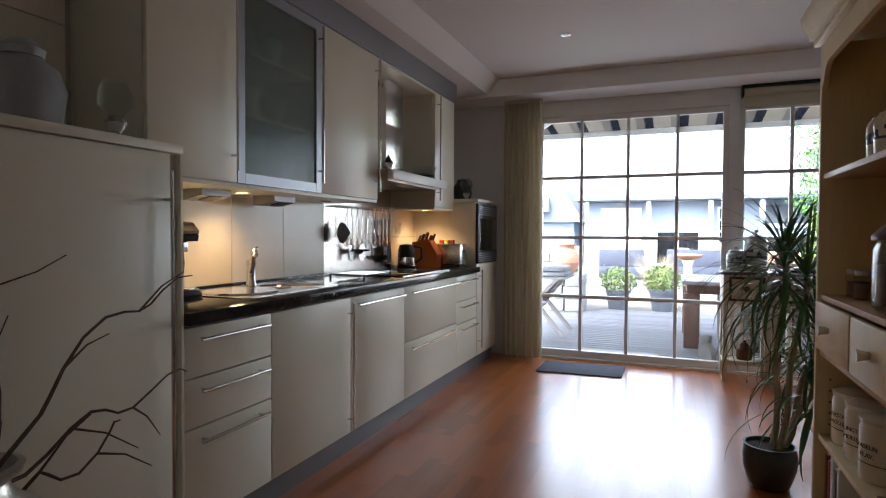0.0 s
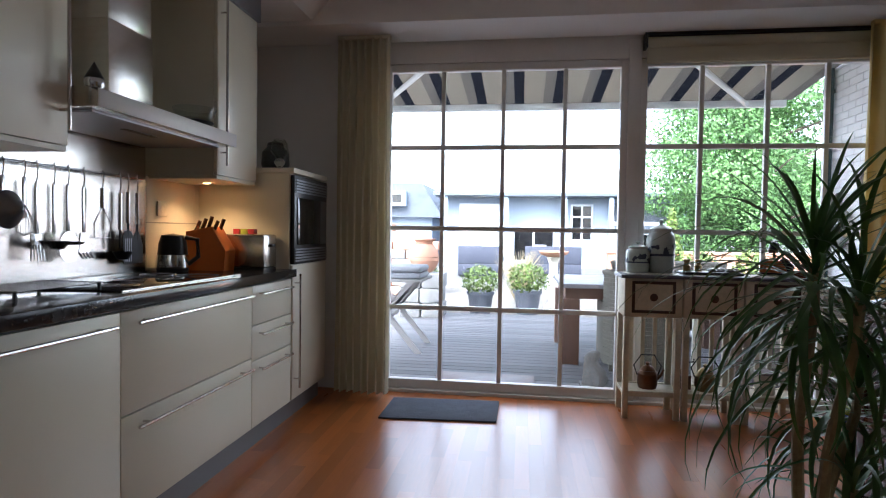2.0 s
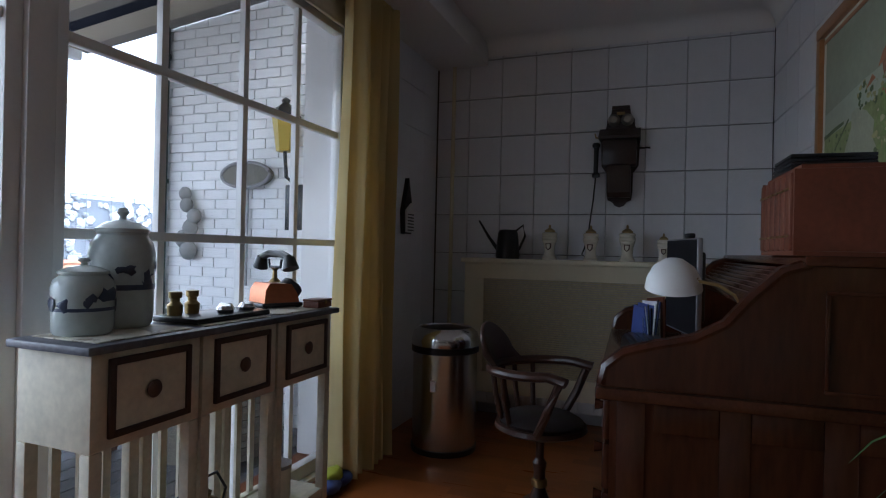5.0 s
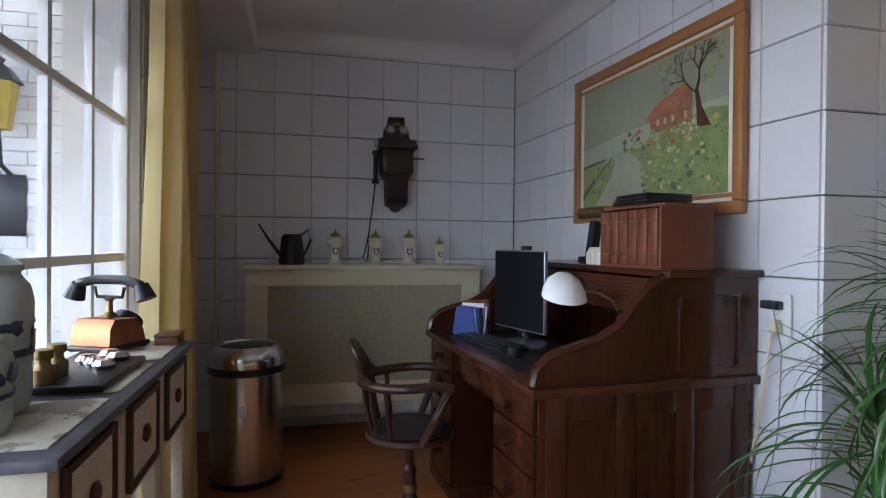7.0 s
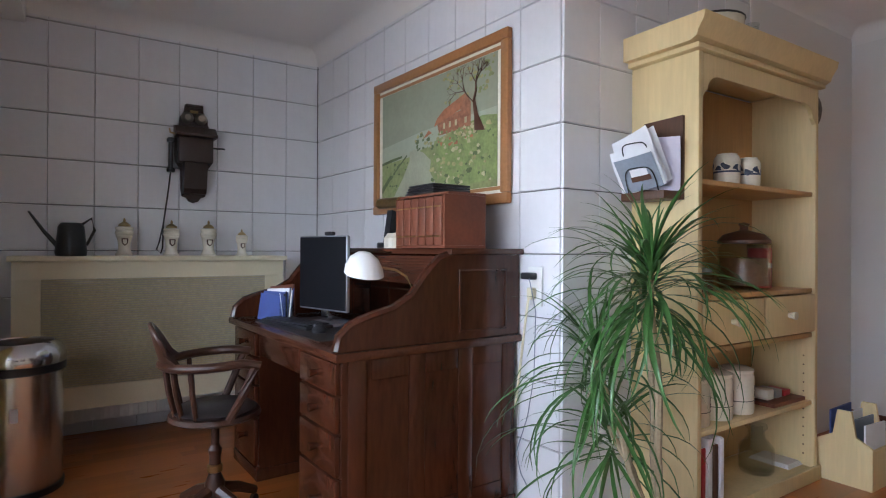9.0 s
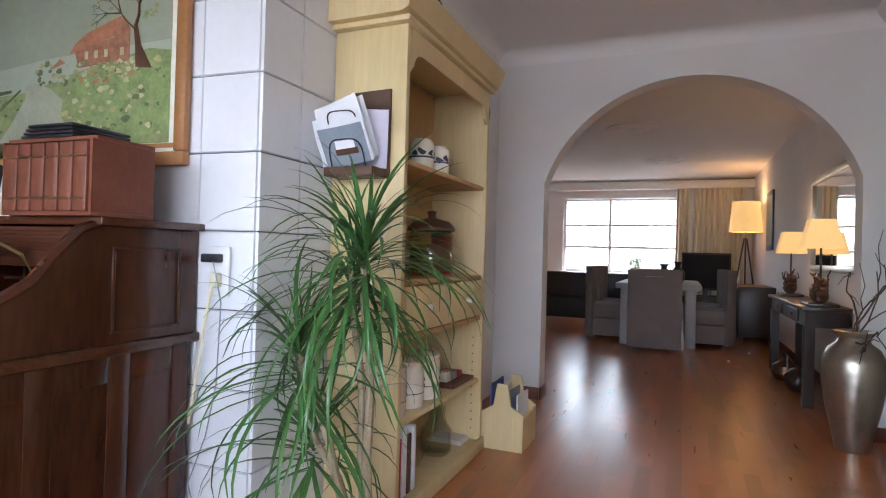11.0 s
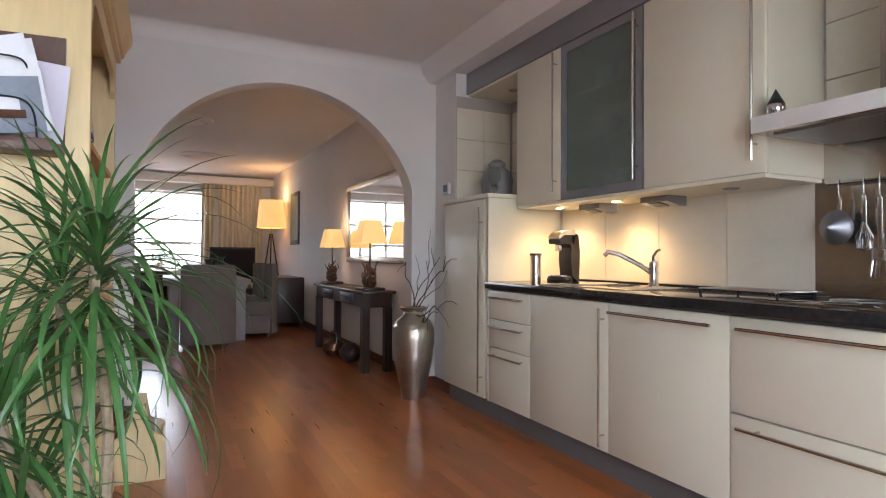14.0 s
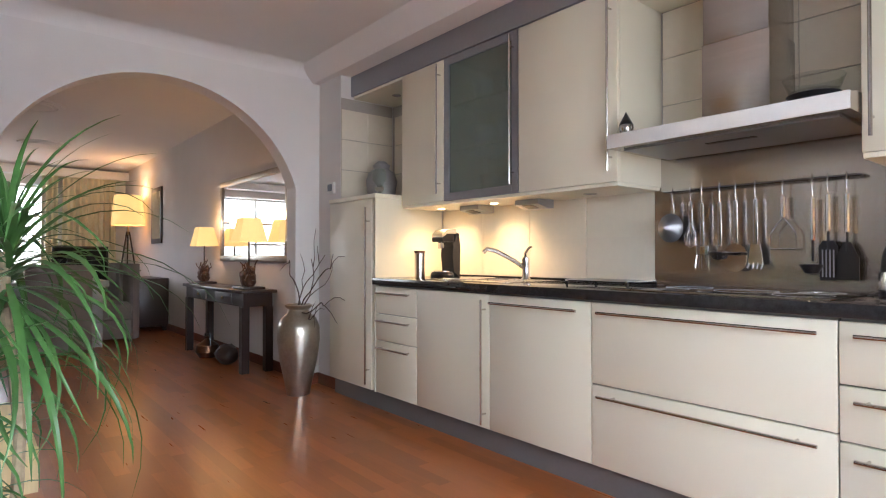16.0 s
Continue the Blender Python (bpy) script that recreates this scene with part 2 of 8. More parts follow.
M_STEIN = mat("white_porcelain", (0.76, 0.71, 0.58), 0.25, var=0.1, scale=20)
M_MIRROR = mat("mirror_silver", (0.86, 0.87, 0.87), 0.02, 1.0, var=0.005, bump=0)
M_SCREEN = mat("dark_screen", (0.006, 0.006, 0.008), 0.5, spec=0.15, var=0.1, bump=0)
M_DECK = mat("weathered_deck_board", (0.15, 0.145, 0.145), 0.75, var=0.22, scale=4, fine=50, bump=0.3, aniso=(0.4, 5, 5), pieces="object", piece_var=0.5)
M_GRAVEL = mat("pale_gravel", (0.16, 0.145, 0.12), 0.95, var=0.4, scale=25, fine=90, bump=1.0, dist=0.02)
M_GROUND = mat("garden_ground", (0.11, 0.105, 0.095), 0.95, var=0.3, scale=2, fine=30, bump=0.5, dist=0.02)
M_TEAK = mat("red_brown_teak", (0.20, 0.115, 0.08), 0.65, var=0.3, scale=3, aniso=(3, 3, 0.3))
M_GREYTEAK = mat("grey_weathered_teak", (0.36, 0.34, 0.32), 0.75, var=0.25, scale=5)
M_FOL = mat("tree_foliage", (0.085, 0.175, 0.045), 0.7, var=0.4, scale=2, fine=9, bump=0, pieces="island", piece_var=0.9)
M_FOLY = mat("box_shrub_leaf", (0.10, 0.15, 0.025), 0.6, var=0.45, scale=6, bump=0, pieces="island", piece_var=0.9)
M_BARK = mat("tree_bark", (0.12, 0.09, 0.07), 0.9, var=0.3, scale=10, bump=0.8, dist=0.02)
M_POTG = mat("grey_garden_pot", (0.10, 0.11, 0.13), 0.6, var=0.1)
M_TERRA = mat("terracotta", (0.42, 0.22, 0.14), 0.8, var=0.2, scale=8, bump=0.2)
M_ANTHR = mat("anthracite_wicker", (0.03, 0.034, 0.05), 0.7, var=0.2, scale=30, bump=0.4)
M_CUSH = mat("white_cushion", (0.32, 0.33, 0.35), 0.95, var=0.05)
M_WICK = mat("grey_wicker", (0.19, 0.175, 0.14), 0.8, var=0.3, scale=60, fine=120, bump=0.8)
M_BRICKW = mat("white_painted_brick", (0.86, 0.85, 0.83), 0.7, var=0.05, scale=12, fine=60, bump=0.4, pieces="object", piece_var=0.15)
M_MORTAR = mat("white_painted_mortar", (0.74, 0.73, 0.71), 0.9, var=0.1)
M_HOUSE = mat("pale_blue_grey_render", (0.26, 0.31, 0.38), 0.8, var=0.06, scale=1)
M_ROOFM = mat("grey_flat_roof_edge", (0.30, 0.35, 0.41), 0.7, var=0.08)
M_SLATE = mat("grey_roof_tiles", (0.10, 0.115, 0.135), 0.8, var=0.3, scale=4, pieces="island", piece_var=0.5)
M_AWN_A = cloth("cream_awning_cloth", (0.40, 0.37, 0.31), 0.28, 0.05)
M_AWN_B = cloth("grey_awning_cloth", (0.26, 0.245, 0.22), 0.28, 0.05)
M_AWN_C = cloth("dark_blue_awning_cloth", (0.04, 0.045, 0.06), 0.3, 0.08)
M_STATUE = mat("grey_cast_stone", (0.27, 0.265, 0.25), 0.9, var=0.25, scale=14, bump=0.5)
M_LANT = mat("yellow_lantern_paint", (0.55, 0.40, 0.05), 0.5, var=0.1)
M_DARKG = mat("dark_green_metal", (0.03, 0.06, 0.06), 0.5, var=0.15)
M_CORK = mat("glass_jar_contents", (0.16, 0.07, 0.03), 0.7, var=0.5, scale=30)



def peeling(name, paint, under, scale):
    """Old paint flaked off in ragged patches."""
    m = mat(name, paint, 0.5, var=0.12, scale=7, fine=60, bump=0.0)
    nt = m.node_tree
    b = nt.nodes["Principled BSDF"]
    old = b.inputs["Base Color"].links[0].from_socket
    tc = nt.nodes.new("ShaderNodeTexCoord")
    n = nt.nodes.new("ShaderNodeTexNoise")
    n.inputs["Scale"].default_value, n.inputs["Detail"].default_value, n.inputs["Roughness"].default_value = scale, 7, 0.62
    rp = nt.nodes.new("ShaderNodeValToRGB")
    rp.color_ramp.elements[0].position, rp.color_ramp.elements[1].position = 0.52, 0.55
    mx = nt.nodes.new("ShaderNodeMix")
    mx.data_type = 'RGBA'
    mx.inputs[7].default_value = (*under, 1)
    bp = nt.nodes.new("ShaderNodeBump")
    bp.inputs["Strength"].default_value, bp.inputs["Distance"].default_value = 0.6, 0.002
    bp.invert = True
    nt.links.new(tc.outputs["Object"], n.inputs["Vector"])
    nt.links.new(n.outputs[0], rp.inputs[0])
    nt.links.new(rp.outputs[0], mx.inputs[0])
    nt.links.new(old, mx.inputs[6])
    nt.links.new(mx.outputs[2], b.inputs["Base Color"])
    nt.links.new(rp.outputs[0], bp.inputs["Height"])
    nt.links.new(bp.outputs[0], b.inputs["Normal"])
    return m


M_PEEL = peeling("peeling_cream_paint", (0.60, 0.57, 0.47), (0.30, 0.26, 0.19), 9)


# ---- mesh helpers ----
def box(bm, x0, x1, y0, y1, z0, z1, bev=0.0):
    vs = [bm.verts.new((x, y, z)) for x in (x0, x1) for y in (y0, y1) for z in (z0, z1)]
    fs = [bm.faces.new([vs[i] for i in f]) for f in
          ((0, 1, 3, 2), (4, 6, 7, 5), (0, 4, 5, 1), (2, 3, 7, 6), (0, 2, 6, 4), (1, 5, 7, 3))]
    if bev:
        es = list({e for f in fs for e in f.edges})
        bmesh.ops.bevel(bm, geom=es, offset=bev, segments=2, affect='EDGES', profile=0.5)
    return vs


def lathe(bm, prof, seg=24, at=(0, 0, 0), close=True):
    """Turn a profile of (radius, height) about the upright axis."""
    rings = []
    for r, z in prof:
        rings.append([bm.verts.new((at[0] + r * math.cos(a * math.tau / seg), at[1] + r * math.sin(a * math.tau / seg), at[2] + z))
                      for a in range(seg)] if r > 1e-5 else [bm.verts.new((at[0], at[1], at[2] + z))])
    for a, b in zip(rings, rings[1:]):
        for i in range(seg):
            j = (i + 1) % seg
            q = [a[i % len(a)], a[j % len(a)], b[j % len(b)], b[i % len(b)]]
            q = list(dict.fromkeys(q))
            if len(q) > 2:
                bm.faces.new(q)
    if close:
        for ring, rev in ((rings[0], True), (rings[-1], False)):
            if len(ring) > 2:
                bm.faces.new(ring[::-1] if rev else ring)


def tube(bm, pts, r, seg=8, r1=None):
    """A round bar along points, tapering from r to r1."""
    pts = [Vector(p) for p in pts]
    r1 = r if r1 is None else r1
    rings = []
    up = Vector((0.13, 0.31, 0.94))
    for i, p in enumerate(pts):
        d = (pts[min(i + 1, len(pts) - 1)] - pts[max(i - 1, 0)]).normalized()
        u = d.cross(up)
        if u.length < 1e-3:
            u = d.cross(Vector((1, 0, 0)))
        u.normalize()
        v = d.cross(u)
        k = r + (r1 - r) * i / max(1, len(pts) - 1)
        rings.append([bm.verts.new(p + k * (u * math.cos(a * math.tau / seg) + v * math.sin(a * math.tau / seg))) for a in range(seg)])
    for a, b in zip(rings, rings[1:]):
        for i in range(seg):
            j = (i + 1) % seg
            bm.faces.new((a[i], a[j], b[j], b[i]))
    bm.faces.new(rings[0][::-1])
    bm.faces.new(rings[-1])


def prism(bm, outline, h0, h1, axis="z"):
    """An outline in a plane, given thickness along an axis."""
    def place(a, b, h):
        return {"z": (a, b, h), "y": (a, h, b), "x": (h, a, b)}[axis]
    lo = [bm.verts.new(place(a, b, h0)) for a, b in outline]
    hi = [bm.verts.new(place(a, b, h1)) for a, b in outline]
    n = len(lo)
    for i in range(n):
        j = (i + 1) % n
        bm.faces.new((lo[i], lo[j], hi[j], hi[i]))
    bm.faces.new(lo[::-1])
    bm.faces.new(hi)


def ball(bm, c, r, sq=(1, 1, 1), sub=2):
    m = Matrix.Translation(c) @ Matrix.Diagonal((r * sq[0], r * sq[1], r * sq[2], 1))
    bmesh.ops.create_icosphere(bm, subdivisions=sub, radius=1, matrix=m)


def made(bm, name, material, smooth=False):
    bmesh.ops.recalc_face_normals(bm, faces=bm.faces)
    me = bpy.data.meshes.new(name)
    if smooth:
        for f in bm.faces:
            f.smooth = True
        for e in bm.edges:
            if len(e.link_faces) == 2 and e.calc_face_angle(0) > 0.6:
                e.smooth = False
    bm.to_mesh(me)
    bm.free()
    me.materials.append(material)
    return me


def part(name, bm, material, parent, label="", smooth=True):
    ob = new(name, made(bm, name, material, smooth))
    ob.parent = parent
    if label:
        ob["label"] = label
    return ob


def thing(name, label, category, m=None, group="", kind=""):
    ob = new(name)
    ob.empty_display_size = 0.1
    if m is not None:
        ob.matrix_world = m
    return tagged(ob, label, category, group, kind)


def solid(name, bm, material, label="", category="", group="", kind="", m=None, smooth=True):
    ob = new(name, made(bm, name, material, smooth))
    if m is not None:
        ob.matrix_world = m
    return tagged(ob, label, category, group, kind)


def B(*a, **k):
    bm = bmesh.new()
    box(bm, *a, **k)
    return bm


def L(prof, seg=24, at=(0, 0, 0), close=True):
    bm = bmesh.new()
    lathe(bm, prof, seg, at, close)
    return bm


def T(pts, r, seg=8, r1=None):
    bm = bmesh.new()
    tube(bm, pts, r, seg, r1)
    return bm


def P(outline, h0, h1, axis="z"):
    bm = bmesh.new()
    prism(bm, outline, h0, h1, axis)
    return bm


def piece(name, me, parent, m):
    ob = new(name, me)
    ob.parent = parent
    ob.matrix_basis = m
    return ob


# ---- structure ----
AY, AT = -0.45, 0.17           # arch wall face and thickness
WY = 4.55                      # window wall, room side
PX, PY = 3.07, 2.22            # corner of the pier
EX, EY = 5.50, 2.36            # east corner of the alcove
CZ = 2.62                      # ceiling


def wall(name, bm, material=M_PLASTER, label="white plastered wall"):
    return solid(name, bm, material, label, "wall", kind="structure", smooth=False)


wall("wall_west", B(-0.2, 0, AY - AT, 4.86, 0, 2.8))
block = wall("wall_pilaster", B(0, 0.5, AY + 0.001, -0.09, 0, 2.7), label="white plastered pilaster beside the tall cabinet")
bm = bmesh.new()
R, AC, AZ = 1.04, 1.70, 1.295
arc = [(AC + R * math.cos(a), AZ + R * math.sin(a)) for a in np.linspace(math.asin(0.32 / R), math.pi - math.asin(0.32 / R), 41)]
prism(bm, [(0, 0), (0, 2.8), (PX, 2.8), (PX, 0), (arc[0][0], 0)] + arc + [(arc[-1][0], 0)], AY - AT, AY, "y")
wall("wall_arch", bm, label="white plastered wall with a wide round arch")
# pier wall behind the bookcase, and the skewed wall behind the desk
wall("wall_pier", P([(PX, AY - AT), (PX, PY), (EX + 0.02, EY), (EX + 0.02, EY - 0.25), (PX + 0.25, PY - 0.2), (PX + 0.25, AY - AT)], 0, 2.8),
     M_GROUT, "wall of large white tiles")
wall("wall_pier_plaster", B(PX - 0.012, PX - 0.0005, AY + 0.001, 0.80, 0, 2.61), label="white plastered wall beside the bookcase")
wall("wall_east", B(EX, EX + 0.2, EY - 0.3, 4.86, 0, 2.8), M_GROUT, "alcove wall of large white tiles")
bm = bmesh.new()
WX0, WX1, WZ = 0.93, 4.28, 2.5
box(bm, -0.2, WX0, WY, WY + 0.3, 0, 2.8)
box(bm, WX1, EX + 0.2, WY, WY + 0.3, 0, 2.8)
box(bm, WX0, WX1, WY, WY + 0.3, WZ, 2.8)
wall("wall_north", bm, label="white plastered wall round the garden doors")
solid("ceiling", B(-0.2, EX + 0.2, AY - AT, WY + 0.3, CZ, CZ + 0.15), M_CEIL, "white plastered ceiling", "ceiling", kind="structure", smooth=False)
solid("ceiling_beam", B(0.0, EX, 4.16, WY - 0.002, 2.46, CZ - 0.002, bev=0.006), M_CEIL, "white boxed ceiling beam above the garden doors", "beam", kind="structure")
bm = bmesh.new()
prism(bm, [(0, 2.49), (0.56, 2.49), (0.68, CZ - 0.002), (0, CZ - 0.002)], AY + 0.002, 4.16, "y")
solid("ceiling_bulkhead", bm, M_CEIL, "white boxed bulkhead above the wall cabinets", "bulkhead", kind="structure", smooth=False)


def cove(name, p, q, inward):
    """Hollow plaster cornice between two points, curving away from the wall."""
    bm = bmesh.new()
    p, q, n = Vector(p), Vector(q), Vector(inward)
    c = 0.1
    prof = [(0, 0), (0, -c)] + [(c - c * math.cos(a), -c + c * math.sin(a)) for a in np.linspace(0.15, math.pi / 2, 8)]
    ends = []
    for o in (p, q):
        ends.append([bm.verts.new(o + n * a + Vector((0, 0, b))) for a, b in prof])
    k = len(prof)
    for i in range(k):
        j = (i + 1) % k
        bm.faces.new((ends[0][i], ends[0][j], ends[1][j], ends[1][i]))
    bm.faces.new(ends[0])
    bm.faces.new(ends[1][::-1])
    solid(name, bm, M_CEIL, "white hollow plaster cornice", "cornice", kind="structure")


cove("trim_arch", (0.5, AY + 0.001, CZ - 0.001), (PX, AY + 0.001, CZ - 0.001), (0, 1, 0))
cove("trim_pier", (PX - 0.001, AY, CZ - 0.001), (PX - 0.001, PY, CZ - 0.001), (-1, 0, 0))
cove("trim_alcove", (PX, PY + 0.012, CZ - 0.001), (EX, EY + 0.012, CZ - 0.001), (0, 1, 0))
cove("trim_east", (EX - 0.012, EY, CZ - 0.001), (EX - 0.012, 4.16, CZ - 0.001), (-1, 0, 0))

# living room shell
LX0, LX1, LY = 0.56, 4.9, -8.0
wall("wall_living_west", B(LX0 - 0.2, LX0, LY - 0.2, AY - AT, 0, 2.8))
wall("wall_living_east", B(LX1, LX1 + 0.2, LY - 0.2, AY - AT, 0, 2.8))
wall("wall_living_north", B(PX + 0.25, LX1 + 0.2, AY - AT, AY - AT + 0.15, 0, 2.8))
bm = bmesh.new()
SX0, SX1, SZ0, SZ1 = 1.75, 4.0, 0.8, 2.28
box(bm, LX0 - 0.2, SX0, LY - 0.2, LY, 0, 2.8)
box(bm, SX1, LX1 + 0.2, LY - 0.2, LY, 0, 2.8)
box(bm, SX0, SX1, LY - 0.2, LY, 0, SZ0)
box(bm, SX0, SX1, LY - 0.2, LY, SZ1, 2.8)
wall("wall_south", bm)
solid("ceiling_living", B(LX0 - 0.2, LX1 + 0.2, LY - 0.2, AY - AT, 2.6, 2.8), M_CEIL, "white plastered living room ceiling", "ceiling", kind="structure", smooth=False)
solid("baseboard_arch", B(arc[0][0] + 0.004, PX, AY, AY + 0.014, 0, 0.09, bev=0.003), M_REDBROWN, "red-brown wooden skirting board", "skirting", kind="structure")
solid("baseboard_jamb", B(arc[0][0] - 0.014, arc[0][0], AY - AT, AY + 0.014, 0, 0.09, bev=0.003), M_REDBROWN, "red-brown wooden skirting board", "skirting", kind="structure")
solid("baseboard_pilaster", B(0.5, 0.514, AY, -0.09, 0, 0.09, bev=0.003), M_REDBROWN, "red-brown wooden skirting board", "skirting", kind="structure")
solid("baseboard_right", B(0.514, arc[-1][0], AY, AY + 0.014, 0, 0.09, bev=0.003), M_REDBROWN, "red-brown wooden skirting board", "skirting", kind="structure")
solid("baseboard_living", B(LX0, LX0 + 0.014, LY, AY - AT, 0, 0.09, bev=0.003), M_REDBROWN, "red-brown wooden skirting board", "skirting", kind="structure")
floor = solid("floor", B(-0.2, EX + 0.2, LY - 0.2, WY + 0.3, -0.2, -0.006), M_SUB, "glossy beech strip parquet floor", "floor", kind="structure", smooth=False)


# ---- garden doors and windows ----
def sash(name, xs, zs, label, kind_word):
    """A glazed frame: outer stiles and rails, muntins between, one pane a light."""
    y0, y1 = WY + 0.03, WY + 0.085
    ob = thing(name, label, kind_word, kind="structure")
    part("stile", B(xs[0], xs[0] + 0.045, y0, y1, 0.02, zs[-1] + 0.05, bev=0.004), M_FRAME, ob)
    part("stile", B(xs[-1] - 0.045, xs[-1], y0, y1, 0.02, zs[-1] + 0.05, bev=0.004), M_FRAME, ob)
    part("bottom_rail", B(xs[0] + 0.045, xs[-1] - 0.045, y0, y1, 0.02, zs[0], bev=0.004), M_FRAME, ob)
    part("top_rail", B(xs[0] + 0.045, xs[-1] - 0.045, y0, y1, zs[-1], zs[-1] + 0.05, bev=0.004), M_FRAME, ob)
    for z in zs[1:-1]:
        part("muntin", B(xs[0] + 0.045, xs[-1] - 0.045, y0 + 0.012, y1 - 0.012, z - 0.016, z + 0.016, bev=0.003), M_FRAME, ob)
    for x in xs[1:-1]:
        for a, b in zip(zs, zs[1:]):
            lo = a + (0.016 if a != zs[0] else 0)
            hi = b - (0.016 if b != zs[-1] else 0)
            part("muntin", B(x - 0.014, x + 0.014, y0 + 0.014, y1 - 0.014, lo, hi), M_FRAME, ob, smooth=False)
    for a, b in zip(xs, xs[1:]):
        for c, d in zip(zs, zs[1:]):
            p = part("pane", B(a + 0.012, b - 0.012, y0 + 0.026, y0 + 0.03, c + 0.01, d - 0.01), M_GLASS, ob, smooth=False)
            p.visible_shadow = False
    return ob


ZS = [0.085, 0.60, 1.165, 1.735, 2.265]
sash("door_1", [0.95, 1.365, 1.785, 2.205, 2.615], ZS, "white glazed garden door of sixteen panes", "glazed door")
sash("window_1", [2.695, 3.09, 3.5, 3.86, 4.26], ZS, "white glazed garden window of sixteen panes", "window")
solid("door_post", B(2.615, 2.695, WY + 0.01, WY + 0.11, 0, 2.44, bev=0.004), M_FRAME, "white wooden post between the garden doors", "door post", kind="structure")
solid("door_header", B(WX0, WX1, WY + 0.02, WY + 0.1, 2.318, WZ), M_FRAME, "white wooden panel above the garden doors", "panel", kind="structure", smooth=False)
solid("door_sill", B(WX0, WX1, WY - 0.01, WY + 0.12, 0, 0.02), M_FRAME, "white wooden door sill", "sill", kind="structure")
b = thing("roller_blind", "beige fabric roller blind rolled up above the window", "roller blind", pose(0, 0, 0))
part("cloth_roll", T([(2.72, WY - 0.03, 2.4), (4.26, WY - 0.03, 2.4)], 0.035, 14), M_CURT, b)
part("cloth", B(2.72, 4.26, WY - 0.035, WY - 0.031, 2.28, 2.39), M_CURT, b, smooth=False)
part("bottom_bar", B(2.72, 4.26, WY - 0.042, WY - 0.024, 2.265, 2.282, bev=0.003), M_CURT, b)
part("bracket", B(2.70, 2.716, WY - 0.07, WY + 0.01, 2.36, 2.45), M_BLACK, b, smooth=False)
part("head_rail", B(2.70, 4.28, WY - 0.06, WY + 0.008, 2.44, 2.458), M_BLACK, b, smooth=False)


def curtain(name, x0, x1, y, z0, z1, folds, material, label, depth=0.05):
    """Hanging cloth: uneven folds, gathered under a header tape."""
    rnd = random.Random(int(x0 * 100))
    c = thing(name, label, "curtain", pose((x0 + x1) / 2, y, z0))
    bm = bmesh.new()
    n, rows = folds * 8, 14
    ph = [rnd.uniform(-0.5, 0.5) for _ in range(folds + 1)]
    am = [rnd.uniform(0.6, 1.25) for _ in range(folds + 1)]
    for side in (0, 1):
        grid = []
        for j in range(rows + 1):
            v = j / rows
            line = []
            for i in range(n + 1):
                u = i / n
                f = u * folds
                k = min(folds, int(f))
                a = am[k] * (0.75 + 0.35 * (1 - v))
                off = depth * a * math.sin(math.tau * f + ph[k] * (1 - v)) + 0.012 * math.sin(7 * u + 5 * v)
                line.append(bm.verts.new(((u - 0.5) * (x1 - x0) * (1 + 0.04 * (1 - v)), off + side * 0.004, v * (z1 - z0))))
            grid.append(line)
        for j in range(rows):
            for i in range(n):
                bm.faces.new((grid[j][i], grid[j][i + 1], grid[j + 1][i + 1], grid[j + 1][i]))
    part("cloth", bm, material, c)
    part("header_tape", B(-(x1 - x0) / 2, (x1 - x0) / 2, -0.02, 0.02, z1 - z0 - 0.01, z1 - z0 + 0.015), material, c, smooth=False)
    return c


curtain("curtain", 0.67, 1.03, 4.38, 0.03, 2.44, 7, M_CURT, "cream pleated curtain hanging beside the garden door", 0.045)
curtain("curtain", 4.0, 4.42, 4.40, 0.02, 2.44, 6, M_CURT_R, "yellow pleated curtain hanging beside the garden window", 0.06)

# living room window and curtains
lw = thing("window_2", "wide white living room window with bright daylight", "window", kind="structure")
for x in (SX0, 3.05, SX1 - 0.05):
    part("stile", B(x, x + 0.05, LY - 0.12, LY - 0.06, SZ0, SZ1, bev=0.003), M_FRAME, lw)
for z in (SZ0, 1.28, 1.72, SZ1 - 0.05):
    part("rail", B(SX0 + 0.05, SX1 - 0.05, LY - 0.115, LY - 0.065, z, z + 0.04), M_FRAME, lw, smooth=False)
p = part("pane", B(SX0 + 0.02, SX1 - 0.02, LY - 0.092, LY - 0.088, SZ0 + 0.02, SZ1 - 0.02), M_GLASS_DIM, lw, smooth=False)
p.visible_shadow = False
part("window_sill", B(SX0 - 0.05, SX1 + 0.05, LY - 0.08, LY + 0.18, SZ0 - 0.04, SZ0 - 0.002, bev=0.005), M_FRAME, lw)
M_SHEER = mat("cream_sheer_curtain", (0.72, 0.66, 0.50), 0.9, var=0.05)
curtain("curtain", 0.75, 1.55, LY + 0.16, 0.02, 2.42, 9, M_SHEER, "cream living room curtain beside the wide window", 0.05)
curtain("curtain", 1.62, 1.85, LY + 0.2, 0.02, 2.42, 3, M_SHEER, "cream living room curtain beside the wide window", 0.05)
solid("curtain_pelmet", B(LX0, LX1, LY + 0.08, LY + 0.3, 2.42, 2.56, bev=0.005), M_FRAME, "white curtain pelmet above the wide window", "pelmet", kind="structure")


# ---- kitchen ----
FX = 0.6        # plane of the base fronts
KP = 0.128      # top of the plinth
KT = 0.865      # underside of the worktop


